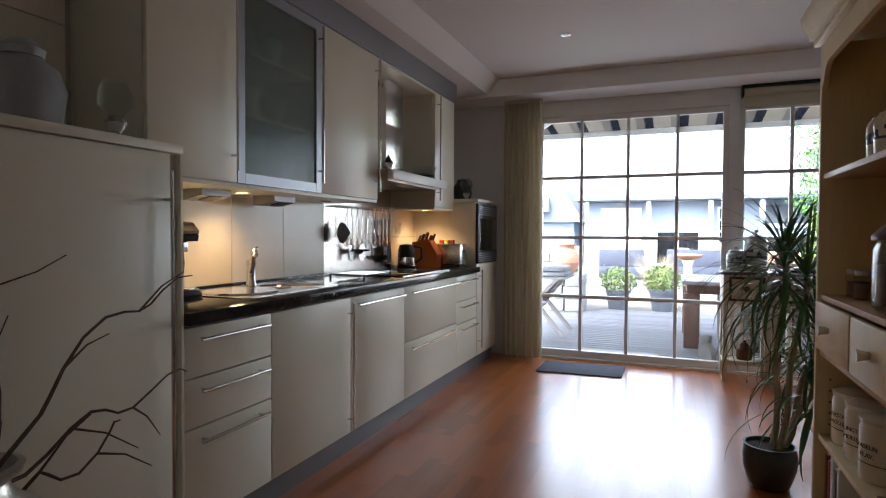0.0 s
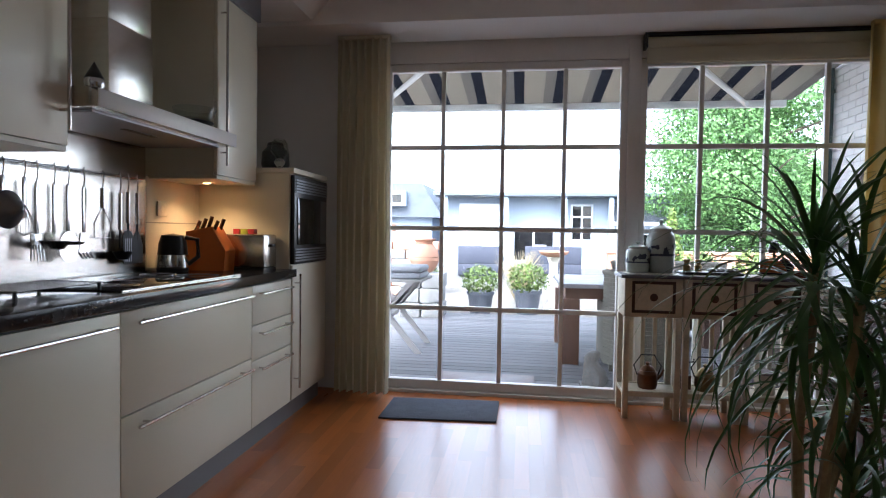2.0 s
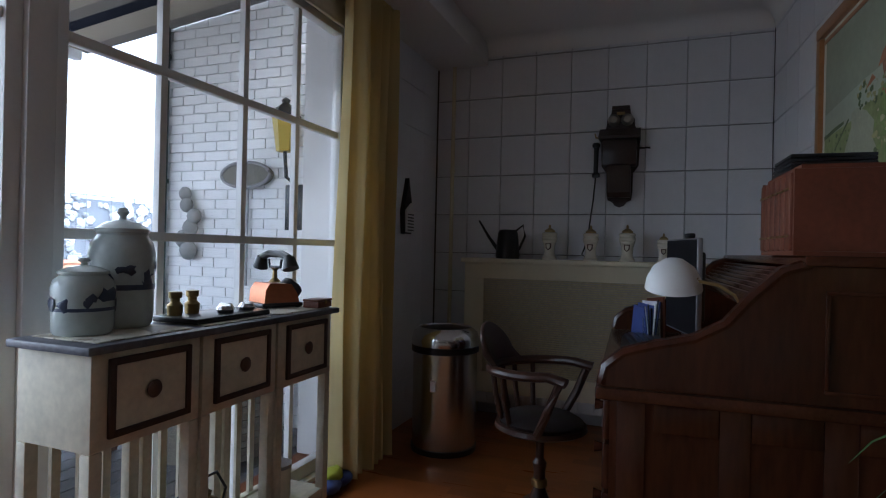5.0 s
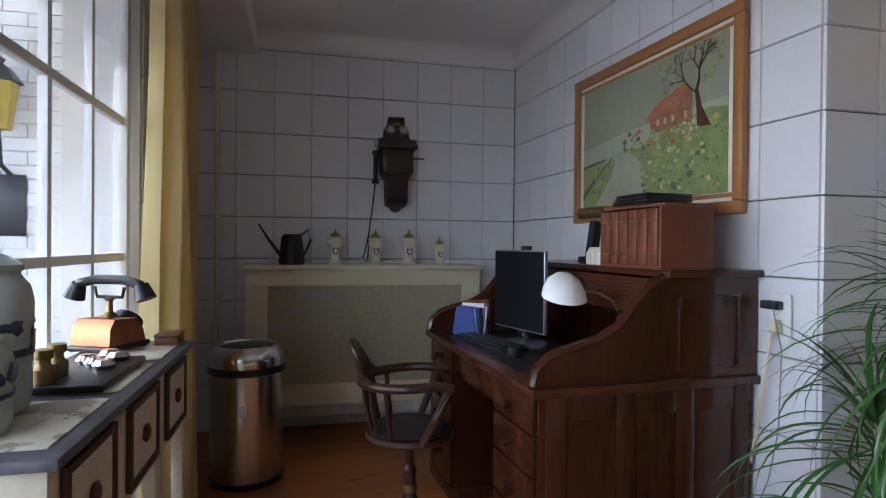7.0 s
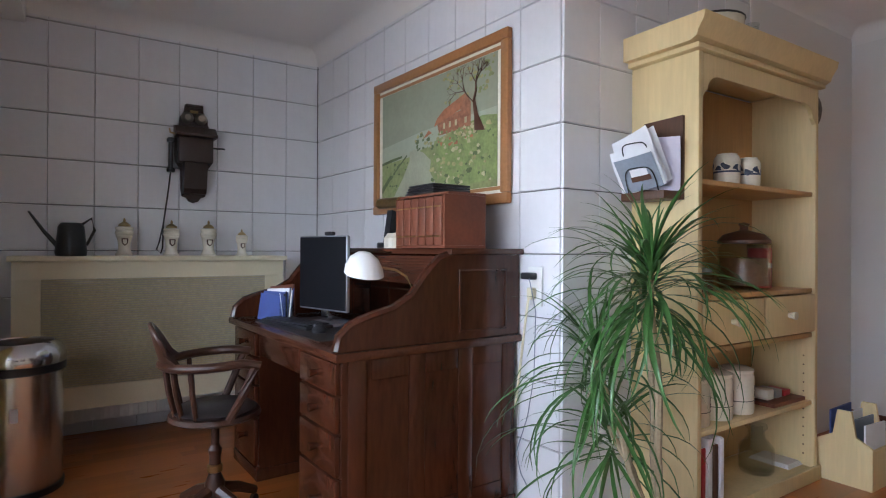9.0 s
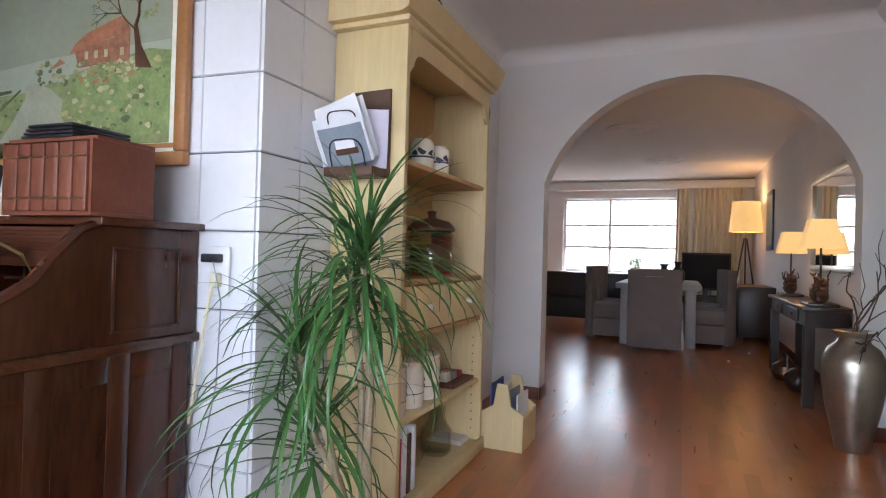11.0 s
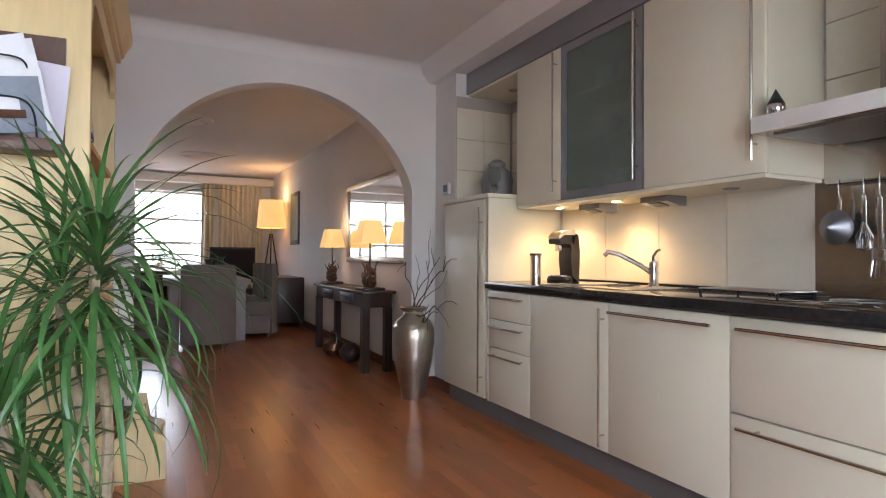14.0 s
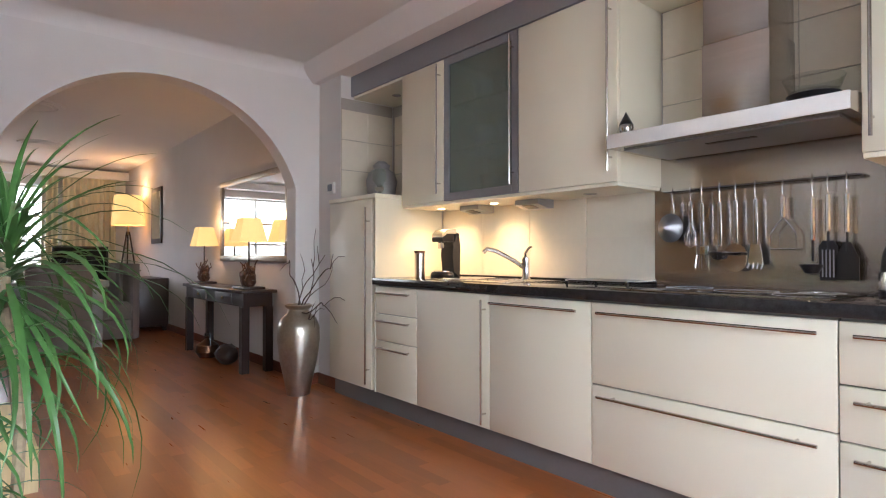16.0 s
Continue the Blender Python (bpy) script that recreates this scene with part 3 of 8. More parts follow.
def bar(parent, p, q, out, name="handle"):
    """A slim steel bar handle on two short posts; out: direction off the front."""
    h = new(name)
    h.parent = parent
    p, q, o = Vector(p), Vector(q), Vector(out)
    h2 = part("bar", T([p + o * 0.035, q + o * 0.035], 0.0065, 8), M_STEEL, h, "brushed steel bar handle")
    d = (q - p)
    for f in (0.08, 0.92):
        part("post", T([p + d * f, p + d * f + o * 0.035], 0.005, 6), M_STEEL, h)
    return h


def base_cabinet(y0, y1, fronts, label, side=0):
    """A base cabinet: carcass, and fronts as (z0, z1, kind)."""
    c = thing("base_cabinet", label, "kitchen cabinet", pose(0, y0, 0), group="kitchen base cabinets")
    w = y1 - y0
    part("body", B(0.01, FX - 0.022, 0.002, w - 0.002, KP, KT - 0.002), M_CARC_SHADE, c, smooth=False)
    for z0, z1, k in fronts:
        f = part("drawer_front" if k == "drawer" else "door", B(FX - 0.02, FX, 0.0025, w - 0.0025, z0 + 0.003, z1 - 0.003, bev=0.0025), M_CREAM, c)
        if k == "drawer":
            bar(f, (FX, 0.05, z1 - 0.045), (FX, w - 0.05, z1 - 0.045), (1, 0, 0))
        elif k == "door":
            bar(f, (FX, w - 0.03, z0 + 0.03), (FX, w - 0.03, z1 - 0.03), (1, 0, 0))
        elif k == "top":
            bar(f, (FX, 0.03, z1 - 0.045), (FX, w - 0.06, z1 - 0.045), (1, 0, 0))
    return c


t = thing("tall_cabinet", "tall cream lacquered kitchen cabinet on a grey plinth", "kitchen cabinet", pose(0, -0.08, 0))
part("body", B(0.01, FX - 0.022, 0, 0.64, KP, 1.46), M_CREAM, t, smooth=False)
part("top_panel", B(0.005, FX + 0.006, -0.004, 0.652, 1.462, 1.492, bev=0.003), M_CREAM, t)
d = part("door", B(FX - 0.02, FX, 0.003, 0.60, KP + 0.002, 1.458, bev=0.0025), M_CREAM, t)
bar(d, (FX, 0.575, 0.17), (FX, 0.575, 1.40), (1, 0, 0))
part("side_panel", B(0.01, FX + 0.002, 0.642, 0.652, KP, 1.46), M_CREAM, t, smooth=False)
base_cabinet(0.575, 1.042, [(KP, 0.487, "drawer"), (0.487, 0.669, "drawer"), (0.669, KT - 0.01, "drawer")], "cream base cabinet with three drawers and steel bar handles")
base_cabinet(1.042, 1.690, [(KP, KT - 0.01, "door")], "cream base cabinet with one door under the sink")
base_cabinet(1.690, 2.342, [(KP, KT - 0.01, "top")], "cream dishwasher front with a steel bar handle")
base_cabinet(2.342, 3.285, [(KP, 0.49, "drawer"), (0.49, KT - 0.01, "drawer")], "wide cream base cabinet with two deep drawers under the hob")
base_cabinet(3.285, 3.77, [(KP, 0.47, "drawer"), (0.47, 0.65, "drawer"), (0.65, KT - 0.01, "drawer")], "narrow cream base cabinet with three drawers")
solid("plinth", B(0.1, FX - 0.05, -0.08, 4.36, 0, KP - 0.002), M_PLINTH, "grey-blue metal plinth under the kitchen cabinets", "plinth", smooth=False)
w = thing("worktop", "black polished granite worktop with a steel sink let in", "worktop", pose(0, 0, 0))
part("slab", B(0.002, 0.63, 0.575, 3.778, KT, 0.91, bev=0.003), M_STONE, w)
part("upstand", B(0.002, 0.016, 0.58, 2.31, 0.911, 0.925), M_STONE, w, smooth=False)
s = thing("sink", "stainless steel inset sink with a round bowl and drainer", "sink", pose(0.30, 1.36, 0.91))
bm = bmesh.new()
prism(bm, [(-0.215 + 0.03 * a, b) for a, b in ((0, -0.37), (13.4, -0.37), (14.3, -0.34), (14.3, 0.34), (13.4, 0.37), (0, 0.37), (-0.7, 0.34), (-0.7, -0.34))], -0.0005, 0.005)
part("rim", bm, M_STEEL, s)
part("bowl", L([(0.165, 0.012), (0.17, 0.006), (0.155, 0.0055), (0.15, 0.0052)], 32, (0, -0.16, 0.0)), M_CHROME, s)
part("bowl_floor", L([(0.0, 0.0054), (0.15, 0.0058)], 32, (0, -0.16, 0), False), M_ALU, s)
part("small_bowl", L([(0.085, 0.012), (0.09, 0.006), (0.08, 0.0055), (0.0, 0.0054)], 24, (-0.02, 0.10, 0), False), M_CHROME, s)
for i in range(5):
    part("drainer_ridge", T([(-0.13, 0.22 + i * 0.027, 0.006), (0.14, 0.22 + i * 0.027, 0.006)], 0.003, 6), M_STEEL, s)
f = thing("kitchen_tap", "chrome single-lever kitchen tap behind the sink", "tap", pose(0.10, 1.50, 0.91))
part("base", L([(0.0, 0.0), (0.03, 0.0), (0.03, 0.008), (0.024, 0.02), (0.022, 0.10), (0.026, 0.12), (0.022, 0.14), (0.0, 0.145)], 18), M_CHROME, f)
part("spout", T([(0.0, 0, 0.07), (0.05, -0.05, 0.12), (0.13, -0.13, 0.18), (0.17, -0.17, 0.192), (0.185, -0.185, 0.17)], 0.014, 10), M_CHROME, f)
part("lever", T([(0, 0, 0.14), (0.01, 0.005, 0.165), (0.005, 0.03, 0.20), (0.0, 0.05, 0.205)], 0.011, 8, 0.007), M_CHROME, f)
h = thing("hob", "black glass ceramic hob flush in the worktop", "hob", pose(0.3, 2.83, 0.91))
part("glass_plate", B(-0.25, 0.25, -0.42, 0.42, 0.0005, 0.006, bev=0.002), M_BLKGLASS, h)
part("edge_strip", B(0.25, 0.256, -0.42, 0.42, 0.0005, 0.007), M_STEEL, h, smooth=False)
part("edge_strip", B(-0.256, -0.25, -0.42, 0.42, 0.0005, 0.007), M_STEEL, h, smooth=False)
for x, y, r in ((-0.1, -0.24, 0.1), (0.1, -0.22, 0.075), (0.0, 0.05, 0.12), (-0.1, 0.29, 0.08), (0.1, 0.29, 0.1)):
    part("cooking_zone", L([(r, 0.0062), (r, 0.0068), (r - 0.004, 0.0068), (r - 0.004, 0.0062)], 32, (x, y, 0), False), M_ALU, h)
g = thing("trivet_rack", "chrome wire trivet rack lying on the worktop", "trivet", pose(0.33, 2.26, 0.91))
for i in range(9):
    part("wire", T([(-0.11 + i * 0.0275, -0.17, 0.03), (-0.11 + i * 0.0275, 0.17, 0.03)], 0.003, 6), M_CHROME, g)
for y in (-0.17, 0.17):
    part("end_wire", T([(-0.13, y, 0.03), (0.13, y, 0.03)], 0.005, 6), M_CHROME, g)
for x, y in ((-0.12, -0.17), (0.12, -0.17), (-0.12, 0.17), (0.12, 0.17)):
    part("foot", T([(x, y, 0.0), (x, y, 0.032)], 0.006, 6), M_BLACK, g)

# wall cabinets
UX = 0.4
UZ0, UZ1 = 1.41, 2.33


def wall_cabinet(y0, y1, label, glazed=False, handle="right"):
    c = thing("wall_cabinet", label, "kitchen cabinet", pose(0, y0, UZ0), group="kitchen wall cabinets")
    w, hgt = y1 - y0, UZ1 - UZ0
    if glazed:
        part("side_panel", B(0.004, UX - 0.022, 0.002, 0.02, 0.0, hgt), M_CREAM, c, smooth=False)
        part("side_panel", B(0.004, UX - 0.022, w - 0.02, w - 0.002, 0, hgt), M_CREAM, c, smooth=False)
        part("bottom_panel", B(0.004, UX - 0.022, 0.021, w - 0.021, 0, 0.018), M_CREAM, c, smooth=False)
        part("top_panel", B(0.004, UX - 0.022, 0.021, w - 0.021, hgt - 0.018, hgt), M_CREAM, c, smooth=False)
        part("back_panel", B(0.004, 0.012, 0.021, w - 0.021, 0.019, hgt - 0.019), M_CREAM, c, smooth=False)
        for z in (0.32, 0.61):
            part("shelf", B(0.013, UX - 0.06, 0.022, w - 0.022, z, z + 0.016), M_CREAM, c, smooth=False)
        d = part("door", B(UX - 0.02, UX, 0.003, 0.05, 0.002, hgt - 0.002), M_ALU, c, "grey aluminium framed frosted glass door", smooth=False)
        part("stile", B(UX - 0.02, UX, w - 0.05, w - 0.003, 0.002, hgt - 0.002), M_ALU, d, smooth=False)
        part("rail", B(UX - 0.02, UX, 0.051, w - 0.051, 0.002, 0.05), M_ALU, d, smooth=False)
        part("rail", B(UX - 0.02, UX, 0.051, w - 0.051, hgt - 0.05, hgt - 0.002), M_ALU, d, smooth=False)
        part("frosted_pane", B(UX - 0.013, UX - 0.008, 0.045, w - 0.045, 0.045, hgt - 0.045), M_FROST, d, smooth=False)
        for y, z, r in ((0.2, 0.628, 0.07), (0.40, 0.628, 0.08), (0.22, 0.338, 0.08), (0.43, 0.338, 0.075), (0.3, 0.02, 0.09), (0.5, 0.02, 0.07)):
            part("bowl", L([(0, 0), (r * 0.6, 0.0), (r, 0.13), (r * 0.95, 0.13), (0, 0.02)], 16, (0.24, y, z)), M_WHITE, c)
    else:
        part("body", B(0.004, UX - 0.022, 0.002, w - 0.002, 0, hgt), M_CREAM, c, smooth=False)
        d = part("door", B(UX - 0.02, UX, 0.0025, w - 0.0025, 0.002, hgt - 0.002, bev=0.0025), M_CREAM, c)
    y = w - 0.035 if handle == "right" else 0.035
    bar(d, (UX, y, 0.05), (UX, y, hgt - 0.03), (1, 0, 0))
    return c


wall_cabinet(0.60, 1.065, "cream wall cabinet with a tall steel bar handle")
wall_cabinet(1.065, 1.715, "wall cabinet with a frosted glass door in a grey aluminium frame", True)
wall_cabinet(1.715, 2.35, "cream wall cabinet with a tall steel bar handle")
wall_cabinet(3.30, 3.73, "cream wall cabinet beside the cooker hood", handle="left")
for y0, y1 in ((-0.06, 0.599), (2.351, 3.299)):
    solid("cabinet_top_panel", B(0.004, UX, y0, y1, UZ1 - 0.02, UZ1 - 0.001), M_CREAM, "cream panel bridging the wall cabinets", "panel", smooth=False)
solid("cabinet_soffit", B(0.004, UX + 0.012, -0.085, 3.75, UZ1 + 0.001, 2.488), M_ALU, "dark grey soffit strip above the wall cabinets", "soffit", smooth=False)
for y0, y1 in ((0.605, 2.345), (3.305, 3.725)):
    solid("light_panel", B(0.02, UX - 0.005, y0, y1, UZ0 - 0.018, UZ0 - 0.001), M_CREAM, "cream light panel under the wall cabinets", "panel", smooth=False)


def spot(x, y, z, power, name="downlight", label="small recessed halogen spotlight, lit"):
    o = thing(name, label, "spotlight", pose(x, y, z))
    part("ring", L([(0.026, -0.001), (0.036, -0.001), (0.036, -0.006), (0.026, -0.004)], 20, close=False), M_CHROME, o)
    if power:
        part("lens", L([(0, -0.002), (0.026, -0.0025)], 16, close=False), M_BULB, o)
        li = new("spot_light", bpy.data.lights.new("spot_light", 'SPOT'))
        li.data.energy, li.data.color, li.data.spot_size, li.data.spot_blend, li.data.shadow_soft_size = power, (1.0, 0.60, 0.26), radians(140), 1.0, 0.04
        li.parent = o
        li.location = (0, 0, -0.015)
    else:
        part("lens", L([(0, -0.002), (0.026, -0.0025)], 16, close=False), M_ALU, o)


for y in (0.80, 1.32):
    spot(0.2, y, UZ0 - 0.018, 0.9)
spot(0.2, 2.05, UZ0 - 0.018, 0, label="small recessed halogen spotlight, off")
spot(0.2, 3.55, UZ0 - 0.018, 1.2)
spot(0.2, 0.25, UZ1 - 0.02, 0, label="small recessed spotlight above the tall cabinet")
spot(0.2, 2.60, UZ1 - 0.02, 0, label="small recessed spotlight above the cooker hood")
spot(1.45, 3.2, CZ, 0, label="round recessed ceiling spotlight, off")
for y in (1.12, 1.62):
    o = thing("under_cabinet_socket", "grey angled power socket under the wall cabinet", "socket", pose(0.14, y, UZ0 - 0.019))
    part("housing", P([(-0.05, 0), (0.09, 0), (0.09, -0.03), (0.0, -0.05), (-0.05, -0.05)], -0.09, 0.09, "y"), M_ALU, o)
    part("socket_face", P([(0.02, -0.047), (0.085, -0.033), (0.086, -0.036), (0.02, -0.051)], -0.04, 0.04, "y"), M_BLACK, o)

# cooker hood
c = thing("cooker_hood", "brushed steel cooker hood with a tall chimney and a light bar", "cooker hood", pose(0, 2.83, 1.548))
part("chimney", B(0.004, 0.28, -0.138, 0.138, 0.10, 0.43, bev=0.003), M_STEEL, c)
part("chimney_upper", B(0.004, 0.276, -0.134, 0.134, 0.4305, 0.745, bev=0.003), M_STEEL, c)
part("canopy", P([(0.004, 0.0), (0.50, 0.0), (0.50, 0.052), (0.46, 0.068), (0.004, 0.10)], -0.468, 0.468, "y"), M_STEEL, c, smooth=False)
part("filter", B(0.05, 0.44, -0.42, 0.42, -0.008, -0.001), M_ALU, c, smooth=False)
part("front_trim", B(0.5, 0.506, -0.468, 0.468, 0.0, 0.062, bev=0.002), M_WHITE, c)
part("control_slot", B(0.30, 0.33, -0.1, 0.1, -0.011, -0.0085), M_BLACK, c, smooth=False)
o = thing("pepper_pot", "small steel pot with a black cone lid on the cooker hood", "pot", pose(0.44, 2.42, 1.622))
part("pot", L([(0, 0), (0.028, 0), (0.034, 0.018), (0.03, 0.034), (0, 0.034)], 16), M_CHROME, o)
part("cone_lid", L([(0.032, 0.0345), (0.0, 0.095)], 16), M_BLACK, o)
o = thing("glass_bowl", "clear glass bowl with black dishes on the cooker hood", "bowl", pose(0.37, 3.15, 1.63) @ Matrix.Scale(0.8, 4))
part("bowl", L([(0.05, 0.031), (0.10, 0.035), (0.125, 0.10), (0.12, 0.10), (0.095, 0.04), (0.05, 0.035)], 26), M_JAR, o)
part("dish", L([(0, 0.0), (0.09, 0.0), (0.11, 0.02), (0.08, 0.03), (0, 0.03)], 24), M_BLACK, o)

# stainless splashback, utensil rail and utensils
solid("splashback", B(0.0, 0.012, 2.312, 3.292, 0.912, 1.575), M_STEEL, "brushed stainless steel splashback behind the hob", "splashback", smooth=False)
o = thing("utensil_rail", "steel utensil rail with hooks on the splashback", "utensil rail", pose(0.012, 2.385, 1.38))
part("rail", T([(0.04, 0, 0), (0.04, 0.83, 0)], 0.006, 10), M_CHROME, o)
for y in (0.03, 0.43, 0.83):
    part("bracket", T([(0.001, y, 0), (0.04, y, 0)], 0.006, 8), M_CHROME, o)


UTENSIL_LENGTH = {"sieve": 1.08, "whisk": 1.02, "fork": 1.31, "ladle": 1.32, "skimmer": 1.27, "tongs": 1.29, "masher": 1.12, "spoon": 1.44, "turner": 1.24, "paddle": 1.27}


def utensil(y, kind):
    names = {"sieve": "steel sieve", "whisk": "steel wire whisk", "fork": "steel serving fork", "ladle": "steel ladle",
             "skimmer": "steel skimmer", "masher": "steel potato masher", "tongs": "steel spaghetti server", "spoon": "black serving spoon",
             "turner": "black slotted turner", "paddle": "black spatula"}
    u = thing(kind if kind not in ("tongs", "paddle") else {"tongs": "spaghetti_server", "paddle": "spatula"}[kind],
              names[kind] + " hanging from the utensil rail", "kitchen utensil", pose(0.058, y, 1.37) @ Matrix.Diagonal((1.0, 1.0, UTENSIL_LENGTH[kind], 1)), group="hanging utensils")
    hook = [(-0.006, 0, 0.012), (0.002, 0, 0.02), (0.006, 0, 0.0), (0.004, 0, -0.03), (0.0, 0, -0.045)]
    part("hook", T(hook, 0.0025, 6), M_CHROME, u)
    hl = -0.2
    mt = M_CHROME
    if kind in ("spoon", "turner", "paddle"):
        mt = M_BLACK
        part("grip", T([(0, 0, -0.05), (0, 0, -0.17)], 0.010, 8), M_CHROME, u)
        part("neck", T([(0, 0, -0.17), (0, 0, -0.23)], 0.005, 6), mt, u)
        hl = -0.22
    elif kind == "masher":
        part("grip", T([(0, 0, -0.05), (0, 0, -0.13)], 0.011, 8), M_CHROME, u)
        part("wire", T([(0, 0, -0.13), (0, -0.02, -0.15), (0, -0.05, -0.19), (0, -0.05, -0.25), (0, 0.05, -0.25), (0, 0.05, -0.19), (0, 0.02, -0.15), (0, 0, -0.13)], 0.003, 6), M_CHROME, u)
        return
    else:
        part("grip", B(-0.003, 0.003, -0.009, 0.009, -0.2, -0.045, bev=0.002), M_CHROME, u)
    if kind == "sieve":
        part("wire_bowl", L([(0.004, -0.06), (0.03, -0.036), (0.058, -0.008), (0.064, 0.0), (0.066, 0.004), (0.06, 0.004), (0.03, -0.028), (0.0, -0.05)], 26), M_ALU, u, "steel mesh cone").matrix_basis = pose(0.025, 0, -0.16, 0, -90, 0)
    elif kind == "whisk":
        for k in range(5):
            a = k * math.pi / 5
            part("wire", T([(math.cos(a) * r, math.sin(a) * r, z) for r, z in ((0.004, -0.15), (0.03, -0.21), (0.026, -0.25), (0, -0.265), (-0.026, -0.25), (-0.03, -0.21), (-0.004, -0.15))], 0.0014, 4), M_CHROME, u)
    elif kind == "fork":
        part("head", B(-0.003, 0.003, -0.03, 0.03, -0.235, -0.2, bev=0.002), mt, u)
        for k in range(5):
            part("tine", T([(0, -0.026 + k * 0.013, -0.235), (0.004, -0.032 + k * 0.016, -0.28)], 0.003, 6), mt, u)
    elif kind in ("ladle", "spoon"):
        part("bowl", L([(0, -0.03), (0.025, -0.025), (0.042, -0.004), (0.044, 0.0), (0.04, 0.0), (0.022, -0.02), (0, -0.025)], 18, (0.015, 0, hl - 0.02)), mt, u)
    elif kind == "skimmer":
        part("disc", L([(0, 0), (0.045, 0.004), (0.052, 0.012), (0.05, 0.014), (0, 0.004)], 20, (0.01, 0, hl - 0.045)), mt, u)
        part("disc_face", P([(0.052 * math.cos(a), -0.25 + 0.052 * math.sin(a)) for a in np.linspace(0, math.tau, 18)[:-1]], 0.0, 0.004, "x"), mt, u)
    elif kind == "tongs":
        part("head", P([(-0.02, -0.2), (0.02, -0.2), (0.032, -0.27), (-0.032, -0.27)], -0.004, 0.004, "x"), mt, u)
        for k in range(4):
            part("tooth", T([(0, -0.028 + k * 0.019, -0.265), (0.02, -0.028 + k * 0.019, -0.285)], 0.004, 6), mt, u)
    elif kind == "turner":
        part("blade", P([(-0.03, -0.33), (0.03, -0.33), (0.034, -0.22), (0.02, -0.2), (-0.02, -0.2), (-0.034, -0.22)], -0.002, 0.002, "x"), mt, u)
        for k in range(4):
            part("slot_rib", B(0.0025, 0.004, -0.022 + k * 0.013, -0.017 + k * 0.013, -0.32, -0.23), M_ALU, u, smooth=False)
    else:
        part("blade", P([(-0.04, -0.32), (0.04, -0.32), (0.04, -0.25), (0.012, -0.2), (-0.012, -0.2), (-0.04, -0.25)], -0.002, 0.002, "x"), mt, u)


for y, k in ((2.434, "sieve"), (2.526, "whisk"), (2.582, "fork"), (2.665, "ladle"), (2.737, "skimmer"), (2.822, "tongs"), (2.933, "masher"),
             (3.045, "spoon"), (3.10, "turner"), (3.165, "paddle")):
    utensil(y, k)

# oven tower
o = thing("oven_cabinet", "cream cabinet with a built-in black microwave oven", "oven cabinet", pose(0, 3.785, 0))
part("body", B(0.01, FX - 0.022, 0, 0.57, KP, 1.47), M_CREAM, o, smooth=False)
part("door", B(FX - 0.02, FX, 0.003, 0.567, KP + 0.002, 0.93, bev=0.0025), M_CREAM, o)
part("top_panel", B(0.005, FX + 0.006, -0.004, 0.575, 1.472, 1.502, bev=0.003), M_CREAM, o)
ov = part("oven", B(FX - 0.02, FX + 0.006, 0.01, 0.56, 0.936, 1.46, bev=0.003), M_BLACK, o, "built-in black microwave oven with louvres")
part("oven_window", B(FX + 0.0065, FX + 0.012, 0.05, 0.42, 1.05, 1.33, bev=0.002), M_BLKGLASS, ov)
part("control_panel", B(FX + 0.0065, FX + 0.01, 0.44, 0.54, 1.05, 1.33), M_ALU, ov, smooth=False)
for z in (0.95, 0.967, 0.984, 1.001, 1.018, 1.36, 1.377, 1.394, 1.411, 1.428):
    part("louvre", B(FX + 0.0065, FX + 0.014, 0.02, 0.55, z, z + 0.009), M_ALU, ov, smooth=False)
bar(o, (FX, 0.035, 0.2), (FX, 0.035, 0.88), (1, 0, 0))


# ---- bookcase ----
BX0, BX1, BY0, BY1 = 2.725, 3.055, 0.78, 1.80
bc = thing("bookcase", "tall cream pine bookcase with two drawers and open shelves", "bookcase", pose(BX0, BY0, 0))
W, D = BY1 - BY0, BX1 - BX0
part("side_panel", B(0.0, D, 0, 0.03, 0.0, 1.96, bev=0.003), M_PINE, bc)
part("side_panel", B(0.0, D, W - 0.03, W, 0.0, 1.96, bev=0.003), M_PINE, bc)
part("back_panel", B(D - 0.012, D, 0.031, W - 0.031, 0.06, 1.95), M_PINE_DARK, bc, smooth=False)
part("top_board", B(-0.02, D, -0.03, W + 0.03, 1.962, 1.985, bev=0.004), M_PINE, bc)
part("cornice", P([(0.0, 1.986), (-0.03, 2.0), (-0.035, 2.02), (-0.06, 2.06), (-0.065, 2.09), (D, 2.09), (D, 1.986)], -0.06, W + 0.06, "y"), M_PINE, bc)
bm = bmesh.new()
prism(bm, [(0.031, 1.955), (0.031, 1.78), (0.05, 1.80)] + [(0.06 + 0.08 * (1 - math.cos(a)), 1.80 + 0.07 * math.sin(a)) for a in np.linspace(0.1, math.pi / 2, 6)]
      + [(W - 0.06 - 0.08 * (1 - math.cos(a)), 1.80 + 0.07 * math.sin(a)) for a in np.linspace(math.pi / 2, 0.1, 6)] + [(W - 0.05, 1.80), (W - 0.031, 1.78), (W - 0.031, 1.955)], 0.0, 0.018, "x")
part("arched_rail", bm, M_PINE, bc, smooth=False)
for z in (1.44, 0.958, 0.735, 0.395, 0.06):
    part("shelf", B(0.012, D - 0.013, 0.031, W - 0.031, z - 0.022, z, bev=0.003), M_PINE_DARK if z > 0.7 else M_PINE, bc)
part("plinth_board", B(-0.015, 0.004, -0.01, W + 0.01, 0.0, 0.07, bev=0.004), M_PINE, bc)
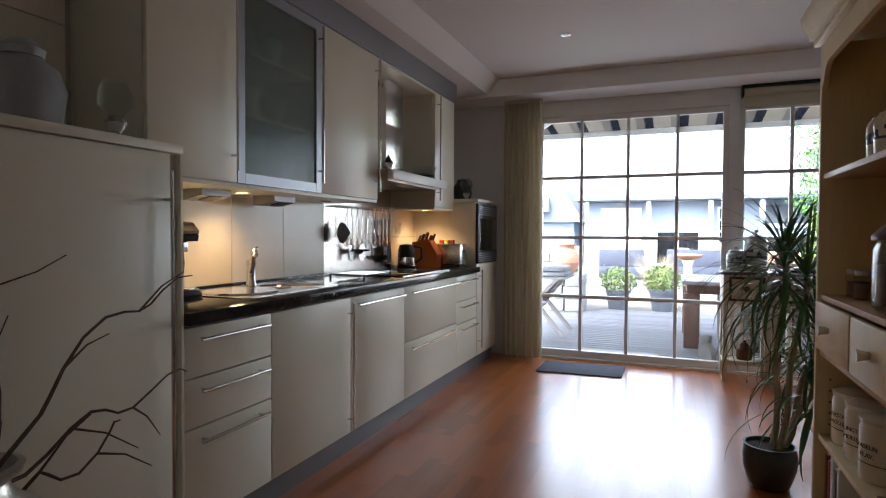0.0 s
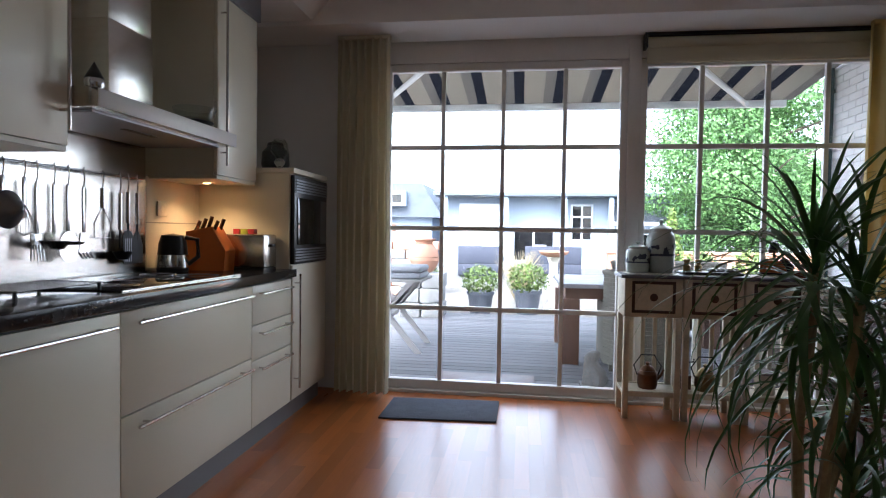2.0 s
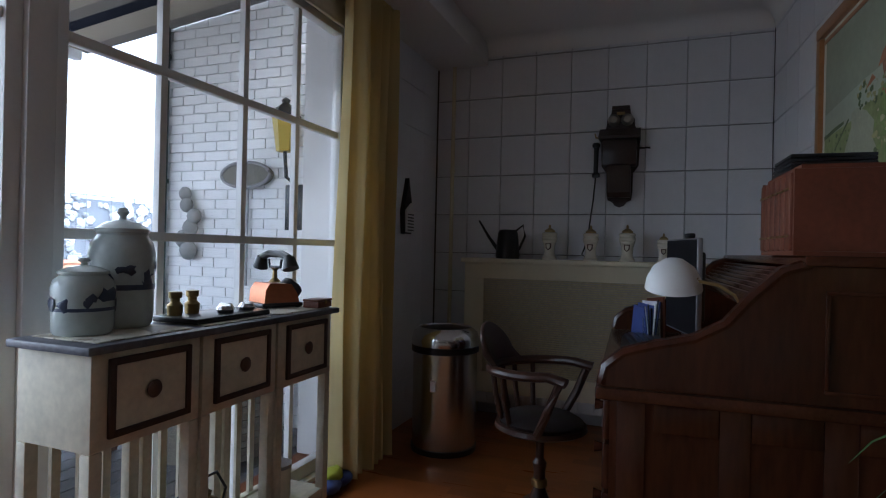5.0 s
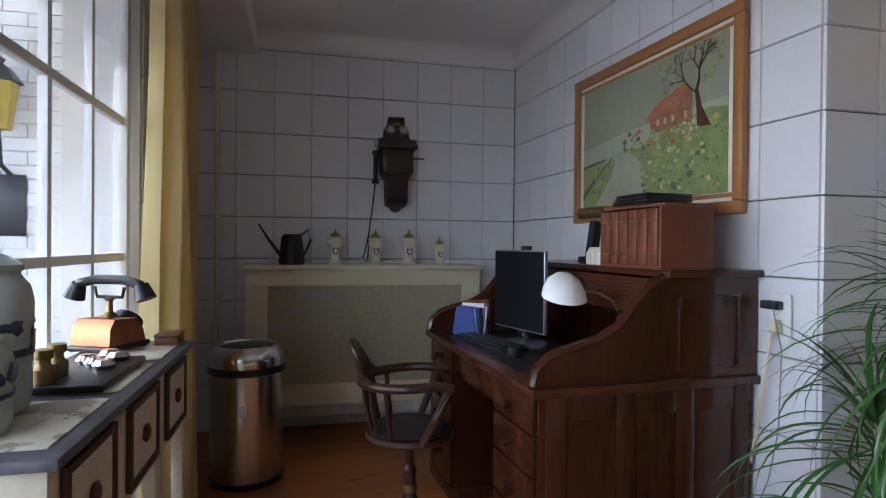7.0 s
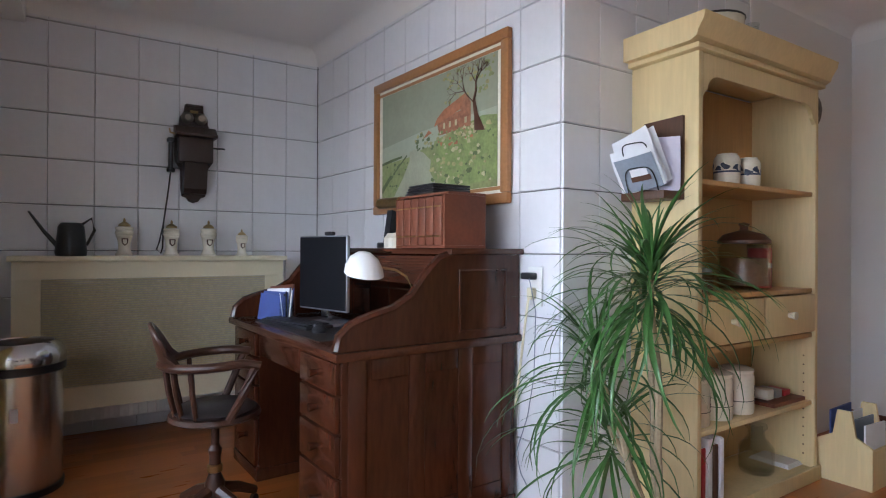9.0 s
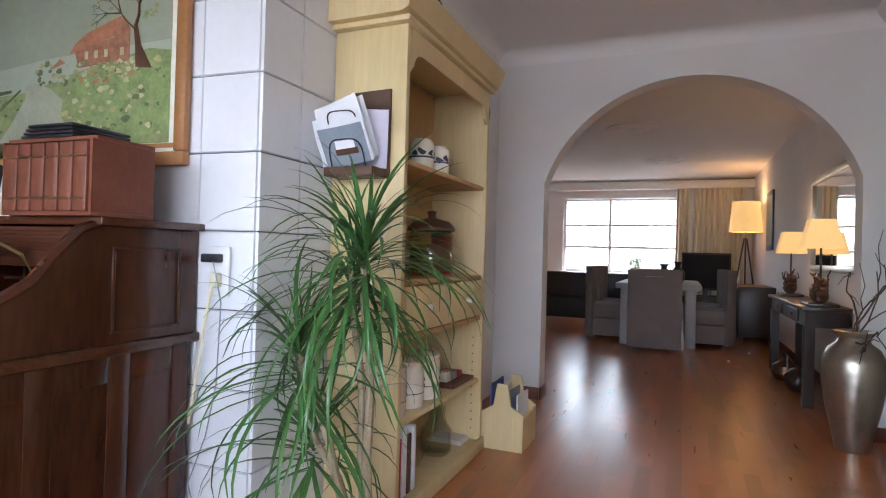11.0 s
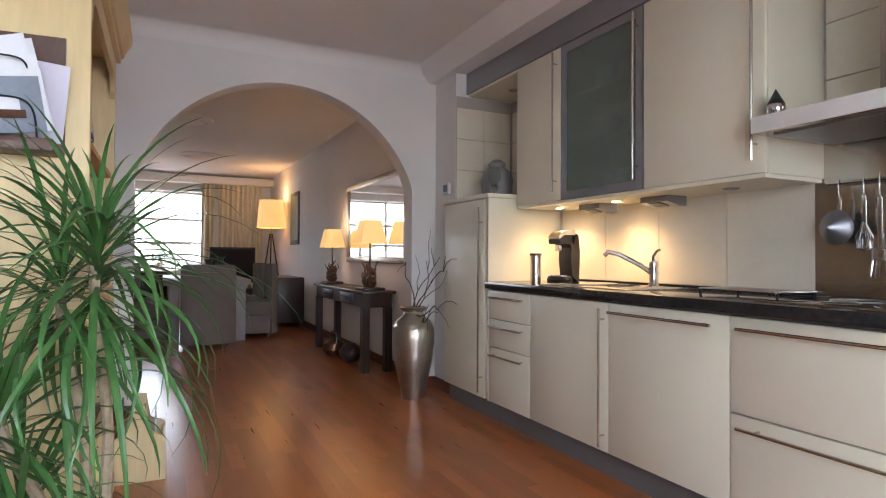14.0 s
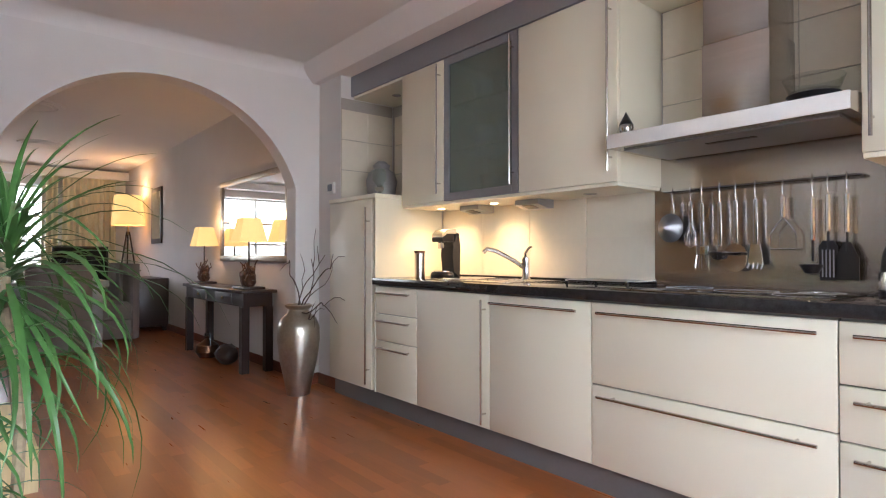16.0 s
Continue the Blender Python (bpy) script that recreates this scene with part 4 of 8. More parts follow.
for y0 in (0.04, W / 2 + 0.008):
    f = part("drawer", B(-0.006, 0.012, y0, y0 + W / 2 - 0.048, 0.745, 0.93, bev=0.004), M_PINE, bc)
    part("knob", T([(-0.006, y0 + 0.26, 0.84), (-0.022, y0 + 0.26, 0.84), (-0.03, y0 + 0.26, 0.84), (-0.04, y0 + 0.26, 0.84)], 0.012, 12, 0.02), M_STEIN, f)
for y in (0.034, W - 0.034):
    for k in range(12):
        part("shelf_peg_hole", T([(0.05, y, 0.12 + k * 0.045), (0.05, y + (0.002 if y < 0.5 else -0.002), 0.12 + k * 0.045)], 0.004, 6), M_BROWN, bc)


def on(name, label, cat, x, y, z, group="", rz=0):
    return thing(name, label, cat, pose(x, y, z, 0, 0, rz), group)


def jar(x, y, z, r, h, name="ceramic_jar", label="pale glazed pharmacy jar with dark blue lettering bars", lid=True, body=M_DELFT, band=M_DELFTB, group=""):
    o = on(name, label, "jar", x, y, z, group)
    part("body", L([(0, 0), (r * 0.86, 0), (r * 0.93, h * 0.03), (r * 0.97, h * 0.12), (r, h * 0.70), (r * 0.93, h * 0.80), (r * 0.78, h * 0.86), (r * 0.74, h * 0.88), (r * 0.76, h * 0.9), (0, h * 0.9)], 24), body, o)
    if lid:
        part("lid", L([(r * 0.8, h * 0.902), (r * 0.8, h * 0.94), (r * 0.5, h * 1.0), (r * 0.12, h * 1.03), (r * 0.1, h * 1.06), (r * 0.2, h * 1.1), (r * 0.12, h * 1.14), (0, h * 1.15)], 20), body, o)
    part("band", L([(r * 1.004, h * 0.36), (r * 1.008, h * 0.37), (r * 1.008, h * 0.40), (r * 1.004, h * 0.41)], 24, close=False), band, o)
    rnd = random.Random(int(x * 997 + y * 31))
    for k in range(9):
        z0 = h * rnd.uniform(0.44, 0.6)
        bm = bmesh.new()
        ball(bm, (r * 0.985, 0, z0), r * 0.3, (0.12, rnd.uniform(0.7, 1.1), rnd.uniform(0.5, 0.9)), 2)
        for v in bm.verts:
            v.co.y += 0.3 * r * noise.noise(v.co * 60 + Vector((k, x, y)))
            v.co.z += 0.3 * r * noise.noise(v.co * 55 + Vector((y, k, x)))
        part("painted_motif", bm, band, o).matrix_basis = pose(0, 0, 0, 0, 0, k * 40)
    return o


jar(2.84, 1.40, 1.44, 0.058, 0.165, label="white pharmacy jar with a dark label on the bookcase shelf", lid=False, body=M_STEIN)
jar(2.82, 1.26, 1.44, 0.055, 0.155, label="white pharmacy jar with a dark label on the bookcase shelf", lid=False, body=M_STEIN)
o = on("glass_storage_jar", "large glass storage jar with a brown wooden lid", "jar", 2.87, 1.20, 0.958)
part("glass_body", L([(0, 0.0), (0.10, 0), (0.115, 0.02), (0.115, 0.19), (0.10, 0.22), (0.095, 0.22), (0.108, 0.19), (0.108, 0.02), (0, 0.012)], 24), M_JAR, o)
part("contents", L([(0, 0.014), (0.104, 0.022), (0.104, 0.15), (0, 0.155)], 20), M_CORK, o)
part("lid", L([(0.118, 0.221), (0.118, 0.235), (0.09, 0.265), (0.02, 0.285), (0.018, 0.3), (0.026, 0.315), (0.0, 0.325)], 20), M_BROWN, o)
for y, m2 in ((1.58, M_JAR), (1.68, M_JAR)):
    o = on("jam_jar", "small glass jar with dark contents and a metal lid", "jar", 2.84, y, 0.958)
    part("glass_body", L([(0, 0), (0.04, 0), (0.042, 0.08), (0.034, 0.09), (0, 0.09)], 16), m2, o)
    part("contents", L([(0, 0.003), (0.037, 0.004), (0.037, 0.06), (0, 0.06)], 14), M_CORK, o)
    part("lid", L([(0.037, 0.0905), (0.037, 0.108), (0, 0.108)], 16), M_ALU, o)
o = on("red_tin", "tall red printed tin standing on the bookcase shelf", "tin", 2.9, 1.0, 0.958)
part("body", L([(0, 0), (0.055, 0), (0.055, 0.2), (0, 0.2)], 20), M_RED, o)
part("lid", L([(0.057, 0.2005), (0.057, 0.215), (0, 0.217)], 20), M_BRASS, o)
part("label_bar", L([(0.0555, 0.10), (0.0565, 0.10), (0.0565, 0.125), (0.0555, 0.125)], 20, close=False), M_PAPER, o)


def text(body, size, parent, m, material, name="lettering"):
    cu = bpy.data.curves.new(name, 'FONT')
    cu.body, cu.size, cu.align_x, cu.align_y, cu.extrude = body, size, 'CENTER', 'CENTER', 0.0006
    ob = bpy.data.objects.new(name, cu)
    scene.collection.objects.link(ob)
    dg = bpy.context.evaluated_depsgraph_get()
    me = bpy.data.meshes.new_from_object(ob.evaluated_get(dg))
    bpy.data.objects.remove(ob)
    me.materials.clear()
    me.materials.append(material)
    o = new(name, me)
    o.parent = parent
    o.matrix_basis = m
    return o


for i, (y, words) in enumerate(((1.67, ("PASTA", "MOLLIS")), (1.495, ("UNGT.", "MOLLE")), (1.32, ("VASELIN", "FLAV.")))):
    o = on("storage_canister", "cream pottery pharmacy canister with a black framed label", "canister", 2.84, y, 0.395, "pharmacy canisters")
    part("body", L([(0, 0), (0.075, 0), (0.078, 0.01), (0.078, 0.17), (0.07, 0.185), (0.0, 0.185)], 28), M_STEIN, o)
    part("lid", L([(0.076, 0.186), (0.078, 0.2), (0.05, 0.212), (0.0, 0.214)], 28), M_STEIN, o)
    part("label_frame", L([(0.0785, 0.06), (0.0795, 0.06), (0.0795, 0.063), (0.0785, 0.063)], 28, close=False), M_BLACK, o)
    for k, wd in enumerate(words):
        text(wd, 0.021, o, pose(-0.0792 * 0.86, -0.0792 * 0.5, 0.115 - k * 0.028, 90, 0, -60), M_BLACK)
o = on("serving_tray", "dark red lacquered tray with small odds and ends", "tray", 2.86, 0.98, 0.395)
part("tray", P([(-0.1, -0.15), (0.1, -0.15), (0.1, 0.15), (-0.1, 0.15)], 0.0, 0.018), M_REDBROWN, o, smooth=False)
for k, (y, m2) in enumerate(((-0.08, M_RED), (0.0, M_GREYW), (0.08, M_STEIN))):
    part("packet", B(-0.05, 0.05, y - 0.03, y + 0.03, 0.019, 0.05 + 0.01 * k, bev=0.006), m2, o)
o = on("spice_jar", "glass spice jar with dark herbs and a metal lid", "jar", 2.93, 1.185, 0.395)
part("glass_body", L([(0, 0), (0.045, 0), (0.047, 0.12), (0.036, 0.14), (0, 0.14)], 18), M_JAR, o)
part("contents", L([(0, 0.003), (0.042, 0.004), (0.042, 0.10), (0, 0.10)], 16), M_CORK, o)
part("lid", L([(0.04, 0.1405), (0.04, 0.165), (0, 0.166)], 18), M_ALU, o)
hb = 0.06
for k, (w_, h_, m2) in enumerate(((0.03, 0.26, M_REDBROWN), (0.025, 0.25, M_RED), (0.035, 0.28, M_PAPER), (0.03, 0.25, M_BROWN), (0.028, 0.27, M_PAPER))):
    y = 1.74 - 0.045 * k
    o = on("book", "hardback book standing upright on the bottom shelf", "book", 2.85, y, hb, "books on the bookcase")
    part("cover", B(-0.09, 0.09, -w_ / 2, w_ / 2, 0, h_, bev=0.004), m2, o)
    part("pages", B(-0.085, 0.092, -w_ / 2 + 0.004, w_ / 2 - 0.004, h_ + 0.0002, h_ + 0.002), M_PAPER, o, smooth=False)
o = on("glass_bottle", "round clear glass decanter bottle on the bottom shelf", "bottle", 2.86, 1.1, hb)
part("glass_body", L([(0, 0), (0.07, 0), (0.08, 0.02), (0.08, 0.12), (0.04, 0.17), (0.035, 0.2), (0.05, 0.215), (0.05, 0.23), (0.03, 0.23), (0.03, 0.17), (0.073, 0.11), (0.073, 0.02), (0, 0.01)], 24), M_JAR, o)
o = on("paper_stack", "loose white papers lying on the bottom shelf", "papers", 2.88, 0.87, hb)
for k in range(4):
    part("sheet", B(-0.1 + 0.005 * k, 0.1 - 0.004 * k, -0.08, 0.08 - 0.006 * k, 0.004 * k, 0.004 * k + 0.003), M_PAPER, o, smooth=False)
o = on("enamel_bowl", "white enamel bowl with a dark rim on top of the bookcase", "bowl", 2.9, 1.42, 2.09)
part("bowl", L([(0, 0), (0.08, 0), (0.13, 0.07), (0.135, 0.12), (0.13, 0.12), (0.12, 0.07), (0, 0.01)], 24), M_STEIN, o)
part("rim", L([(0.137, 0.117), (0.14, 0.122), (0.137, 0.127), (0.133, 0.122)], 24, close=False), M_BLACK, o)
o = on("glass_carafe", "clear glass carafe on top of the bookcase", "carafe", 2.88, 1.12, 2.09)
part("glass_body", L([(0, 0), (0.05, 0), (0.06, 0.06), (0.03, 0.12), (0.035, 0.17), (0.03, 0.17), (0.026, 0.12), (0.054, 0.06), (0, 0.008)], 20), M_JAR, o)
o = on("wall_plate_rack", "dark round wicker plate leaning beside the bookcase top", "wall ornament", 2.92, 0.66, 1.72)
part("disc", P([(0.16 * math.cos(a), 0.16 + 0.16 * math.sin(a)) for a in np.linspace(0, math.tau, 25)[:-1]], 0.0, 0.03, "y"), M_DARKW, o)
for k in range(5):
    part("rib", T([(-0.12 + k * 0.06, -0.006, 0.04), (-0.12 + k * 0.06, -0.012, 0.30)], 0.008, 6), M_BROWN, o)
part("hanger", B(-0.02, 0.165, 0.031, 0.045, 0.14, 0.18), M_BROWN, o, smooth=False)
part("foot_shelf", B(-0.05, 0.05, 0.0, 0.06, -0.012, 0.0), M_BROWN, o, smooth=False)
o = on("magazine_holder", "pale wooden magazine holder with papers on the floor", "magazine holder", 2.62, 0.60, 0.0)
side = [(-0.12, 0.0), (0.12, 0.0), (0.12, 0.2), (0.05, 0.24), (0.03, 0.36), (-0.03, 0.36), (-0.05, 0.24), (-0.12, 0.2)]
part("end_panel", P(side, 0.13, 0.148, "y"), M_PINE, o, smooth=False)
part("end_panel", P(side, -0.148, -0.13, "y"), M_PINE, o, smooth=False)
part("side_panel", B(-0.12, -0.106, -0.129, 0.129, 0.0, 0.19), M_PINE, o, smooth=False)
part("side_panel", B(0.106, 0.12, -0.129, 0.129, 0.0, 0.19), M_PINE, o, smooth=False)
part("bottom_panel", B(-0.105, 0.105, -0.129, 0.129, 0.0, 0.012), M_PINE, o, smooth=False)
for k, m2 in enumerate((M_PAPER, M_GREYP, M_PAPER, M_BLUE)):
    part("magazine", P([(-0.12, 0.013), (0.11, 0.013), (0.115, 0.30 + 0.015 * k), (-0.115, 0.29 + 0.02 * k)], -0.08 + 0.05 * k, -0.072 + 0.05 * k, "x"), m2, o, smooth=False)

# letter rack on the side of the bookcase
o = thing("letter_rack", "brown wooden letter rack full of papers on the bookcase side", "letter rack", pose(2.905, BY1, 1.355))
part("back_board", P([(-0.118, 0.0), (0.118, 0.0), (0.118, 0.27), (0.07, 0.345), (-0.118, 0.35)], 0.001, 0.014, "y"), M_BROWN, o, smooth=False)
part("bottom_ledge", B(-0.105, 0.11, 0.014, 0.12, 0.0, 0.035, bev=0.003), M_BROWN, o)


def sheet(name, w, h2, y0, lean, turn, x0, material, z0=0.036):
    """A sheet of paper standing in the rack: leaning forward, turned in its own plane and slightly curled."""
    bm = bmesh.new()
    n = 6
    for side in (0, 1):
        rows = []
        for j in range(n + 1):
            row = []
            for i in range(n + 1):
                a, b = (i / n - 0.5) * w, j / n * h2
                c_, s_ = math.cos(turn), math.sin(turn)
                x, z = x0 + a * c_ - b * s_, z0 + abs(math.sin(turn)) * w * 0.5 + a * s_ + b * c_
                row.append(bm.verts.new((x, y0 + lean * (z - z0) + 0.5 * a * a + 0.25 * (z - z0) ** 2 + side * 0.0015, z)))
            rows.append(row)
        for p, q in zip(rows, rows[1:]):
            for i in range(n):
                bm.faces.new((p[i], p[i + 1], q[i + 1], q[i]))
    return part(name, bm, material, o)


M_LILAC = mat("pale_lilac_paper", (0.62, 0.58, 0.66), 0.85, var=0.05)
for k, (w_, h_, y0, lean, turn, x0, m2) in enumerate((
        (0.19, 0.22, 0.020, 0.10, 0.10, -0.02, M_LILAC), (0.24, 0.225, 0.034, 0.22, -0.20, 0.02, M_PAPER), (0.25, 0.215, 0.046, 0.30, -0.24, 0.03, M_PAPER),
        (0.24, 0.175, 0.060, 0.38, -0.17, 0.02, M_PAPER), (0.22, 0.150, 0.074, 0.45, -0.12, 0.01, M_PAPER), (0.20, 0.135, 0.080, 0.47, -0.10, 0.01, M_GREYP))):
    sheet("paper", w_, h_, y0, lean, turn, x0, m2)
sheet("address_label", 0.085, 0.030, 0.118, 0.47, -0.08, 0.01, M_PAPER, 0.098)
sheet("printed_bar", 0.10, 0.020, 0.110, 0.47, -0.08, 0.005, M_BROWN, 0.078)
for zt, w_, y0, z0 in ((0.235, 0.062, 0.150, 0.19), (0.135, 0.075, 0.098, 0.036)):
    arc2 = [(w_ * math.copysign(abs(math.cos(a)) ** 0.5, math.cos(a)) + 0.01, y0 + 0.42 * (z - z0), z) for a, z in
            ((a, z0 + (zt - z0) * math.sin(a) ** 0.5 if math.sin(a) > 1e-6 else z0) for a in np.linspace(0, math.pi, 19))]
    part("wire_loop", T(arc2, 0.0028, 6), M_BLACK, o)


# ---- dracaena ----
def leaf_mesh(rnd, length, width, droop):
    """One long arching leaf, folded along its midrib."""
    bm = bmesh.new()
    n = 9
    rows = []
    a = radians(rnd.uniform(50, 78))
    x = z = 0.0
    tw = rnd.uniform(-0.25, 0.25)
    for i in range(n + 1):
        f = i / n
        w = width * min(1, 0.45 + 3.2 * f) * (1 - max(0, f - 0.55) / 0.45) ** 0.8 * 0.5 + 0.0008
        side = tw * f * f * length
        rows.append([bm.verts.new((x, side - w, z + w * 0.35)), bm.verts.new((x, side, z)), bm.verts.new((x, side + w, z + w * 0.35))])
        x += math.cos(a) * length / n
        z += math.sin(a) * length / n
        a -= droop / n * (0.35 + 1.3 * f)
    for p, q in zip(rows, rows[1:]):
        for k in (0, 1):
            bm.faces.new((p[k], p[k + 1], q[k + 1], q[k]))
    return made(bm, "leaf", M_LEAF, True)


rnd = random.Random(5)
hanging = [leaf_mesh(rnd, rnd.uniform(0.42, 0.66), rnd.uniform(0.014, 0.021), rnd.uniform(1.5, 2.3)) for _ in range(20)]
upright = [leaf_mesh(rnd, rnd.uniform(0.36, 0.55), rnd.uniform(0.011, 0.017), rnd.uniform(0.4, 1.7)) for _ in range(10)]
plant = thing("dracaena_plant", "tall green dracaena plant with long drooping leaves in a dark pot", "potted plant", pose(2.62, 2.14, 0))
part("pot", L([(0, 0), (0.075, 0), (0.09, 0.02), (0.115, 0.10), (0.118, 0.16), (0.11, 0.195), (0.114, 0.205), (0.104, 0.205), (0.10, 0.19), (0, 0.185)], 32), M_POT, plant, "dark grey glazed ceramic pot")
part("soil", L([(0, 0.1855), (0.0995, 0.1905)], 24, close=False), M_SOIL, plant)
HEADS = ((0.05, 0.03, 1.07, 112), (0.22, 0.13, 0.74, 72), (0.19, 0.08, 0.48, 52), (0.13, -0.03, 1.0, 50))
for hx, hy, hz, cnt in HEADS:
    x0, y0 = hx * 0.3, hy * 0.3
    pts = [(x0 + (hx - x0) * f + 0.01 * math.sin(9 * f), y0 + (hy - y0) * f, 0.185 + (hz - 0.185) * f) for f in np.linspace(0, 1, 9)]
    part("cane", T(pts, 0.016, 8, 0.012), M_CANE, plant, "ringed brown cane")
    for k in range(cnt):
        f = k / cnt
        el = -95 * (1 - f) + 18 * f + rnd.uniform(-10, 10)
        s = rnd.uniform(0.78, 1.05) * (1.0 - 0.25 * f)
        m = pose(hx, hy, hz - 0.12 + 0.16 * f) @ pose(0, 0, 0, 0, 0, k * 137.5 + rnd.uniform(-10, 10)) @ pose(0, 0, 0, rnd.uniform(-15, 15), -el, 0) @ Matrix.Scale(s, 4)
        piece("leaf", hanging[(k * 7) % 20] if f < 0.72 else upright[k % 10], plant, m)

# ---- alcove: desk ----
desk = thing("roll_top_desk", "dark oak roll-top desk with panelled sides and drawers", "desk", pose(3.30, 2.255, 0, 0, 0, 2.6))
DW, DD = 1.32, 0.88
prof = [(0.0, 0.771), (0.0, 1.12), (0.37, 1.12), (0.43, 1.10), (0.50, 1.03), (0.56, 0.955), (0.64, 0.91), (0.74, 0.885), (0.82, 0.86), (0.865, 0.82), (0.875, 0.771)]
for x in (0.0, DW - 0.035):
    part("curved_side", P(prof, x, x + 0.035, "x"), M_OAK, desk)
    edge = T([(x + 0.0175, y, z + 0.002) for y, z in prof[2:]], 0.02, 8)
    part("side_moulding", edge, M_OAK, desk)
part("top_board", B(-0.02, DW + 0.02, -0.015, 0.39, 1.121, 1.148, bev=0.006), M_OAK_H, desk)
part("back_panel", B(0.036, DW - 0.036, 0.0, 0.015, 0.771, 1.12), M_OAK, desk, smooth=False)
part("writing_top", B(-0.02, DW + 0.02, -0.005, DD + 0.015, 0.735, 0.77, bev=0.008), M_OAK_H, desk)
part("desk_pad", B(0.25, 1.05, 0.42, 0.84, 0.7705, 0.775), M_LEATHER, desk, smooth=False)
for k in range(7):
    z = 1.115 - 0.012 * k
    part("tambour_slat", B(0.036, DW - 0.036, 0.385 + 0.016 * k, 0.40 + 0.016 * k, z - 0.02 - 0.004 * k, z, bev=0.003), M_OAK_H, desk)
for x in (0.04, 0.25, 0.46, 0.66, 0.86, 1.07, 1.27):
    part("pigeonhole_divider", B(x, x + 0.01, 0.02, 0.28, 0.775, 1.118), M_OAK, desk, smooth=False)
part("pigeonhole_shelf", B(0.051, 1.269, 0.03, 0.27, 0.94, 0.95), M_OAK, desk, smooth=False)
for x in (0.06, 0.27, 0.87):
    part("pigeonhole_drawer", B(x, x + 0.18, 0.05, 0.285, 0.80, 0.93, bev=0.003), M_ORANGE if x == 0.27 else M_OAK_H, desk)
for x0, x1 in ((0.0, 0.40), (DW - 0.40, DW)):
    p = part("pedestal", B(x0 + 0.01, x1 - 0.01, 0.02, DD - 0.025, 0.05, 0.734), M_OAK, desk, smooth=False)
    part("base_board", B(x0, x1, 0.01, DD - 0.01, 0.0, 0.06, bev=0.006), M_OAK, desk)
    for k, (z0, z1) in enumerate(((0.07, 0.30), (0.31, 0.46), (0.47, 0.60), (0.61, 0.725))):
        f = part("drawer", B(x0 + 0.03, x1 - 0.03, DD - 0.026, DD - 0.006, z0, z1, bev=0.006), M_OAK, desk)
        part("knob", T([((x0 + x1) / 2, DD - 0.006, (z0 + z1) / 2), ((x0 + x1) / 2, DD + 0.01, (z0 + z1) / 2), ((x0 + x1) / 2, DD + 0.025, (z0 + z1) / 2)], 0.010, 12, 0.018), M_OAK_H, f)
    xs = x0 + 0.01 if x0 == 0 else x1 - 0.01
    o_ = -0.008 if x0 == 0 else 0.008
    for y in (0.02, 0.26, 0.50, 0.76):
        part("panel_stile", B(min(xs, xs + o_), max(xs, xs + o_), y, y + 0.075, 0.061, 0.734, bev=0.003), M_OAK, desk)
    for z in (0.061, 0.655):
        for y in (0.096, 0.336, 0.576):
            part("panel_rail", B(min(xs, xs + o_), max(xs, xs + o_), y, y + 0.163, z, z + 0.078, bev=0.003), M_OAK, desk)
part("centre_drawer", B(0.405, DW - 0.405, DD - 0.08, DD - 0.02, 0.62, 0.733, bev=0.005), M_OAK, desk)
for z0, z1, y0, y1 in ((0.80, 0.81, 0.08, 0.34), (1.05, 1.06, 0.08, 0.34), (0.811, 1.049, 0.08, 0.09), (0.811, 1.049, 0.33, 0.34)):
    part("panel_moulding", B(-0.008, -0.0005, y0, y1, z0, z1, bev=0.002), M_OAK, desk)


def at_desk(x, y, z, rz=0):
    return pose(3.30, 2.255, 0, 0, 0, 2.6) @ pose(x, y, z, 0, 0, rz)


o = thing("binder_box", "red-brown wooden cassette of leather binders on the desk", "binder box", at_desk(-0.005, 0.20, 1.148) @ Matrix.Diagonal((0.9, 1.0, 0.94, 1)))
part("case", B(0.0, 0.42, 0.0, 0.215, 0, 0.012), M_REDBROWN, o, smooth=False)
part("case_side", B(0.0, 0.012, 0.0, 0.215, 0.0125, 0.235), M_REDBROWN, o, smooth=False)
part("case_side", B(0.408, 0.42, 0.0, 0.215, 0.0125, 0.235), M_REDBROWN, o, smooth=False)
part("case_top", B(0.0, 0.42, 0.0, 0.20, 0.2355, 0.247), M_REDBROWN, o, smooth=False)
for k in range(6):
    f = part("binder", B(0.016 + k * 0.065, 0.076 + k * 0.065, 0.01, 0.222, 0.0125, 0.228, bev=0.006), M_REDBROWN, o)
    for z in (0.05, 0.18):
        part("spine_band", B(0.02 + k * 0.065, 0.072 + k * 0.065, 0.2225, 0.225, z, z + 0.006), M_BRASS, f, smooth=False)
o = thing("album_stack", "stack of thin black folders on the binder box", "folders", at_desk(0.10, 0.20, 1.3815))
for k in range(4):
    part("folder", B(0.0, 0.22 - 0.01 * k, 0.0, 0.2, 0.011 * k, 0.011 * k + 0.009, bev=0.002), M_BLACK, o)
o = thing("computer_monitor", "black flat computer monitor with a silver edge on the desk", "monitor", at_desk(0.72, 0.60, 0.776, 12))
part("foot", L([(0, 0), (0.12, 0), (0.115, 0.012), (0.03, 0.018), (0, 0.018)], 24), M_ALU, o)
part("neck", B(-0.03, 0.03, -0.02, 0.012, 0.018, 0.12, bev=0.008), M_CHROME, o)
s_ = part("housing", B(-0.19, 0.19, 0.005, 0.025, 0.07, 0.43, bev=0.006), M_ALU, o, "silver plastic monitor housing")
part("screen", B(-0.184, 0.184, 0.0252, 0.027, 0.078, 0.424), M_SCREEN, s_, smooth=False)
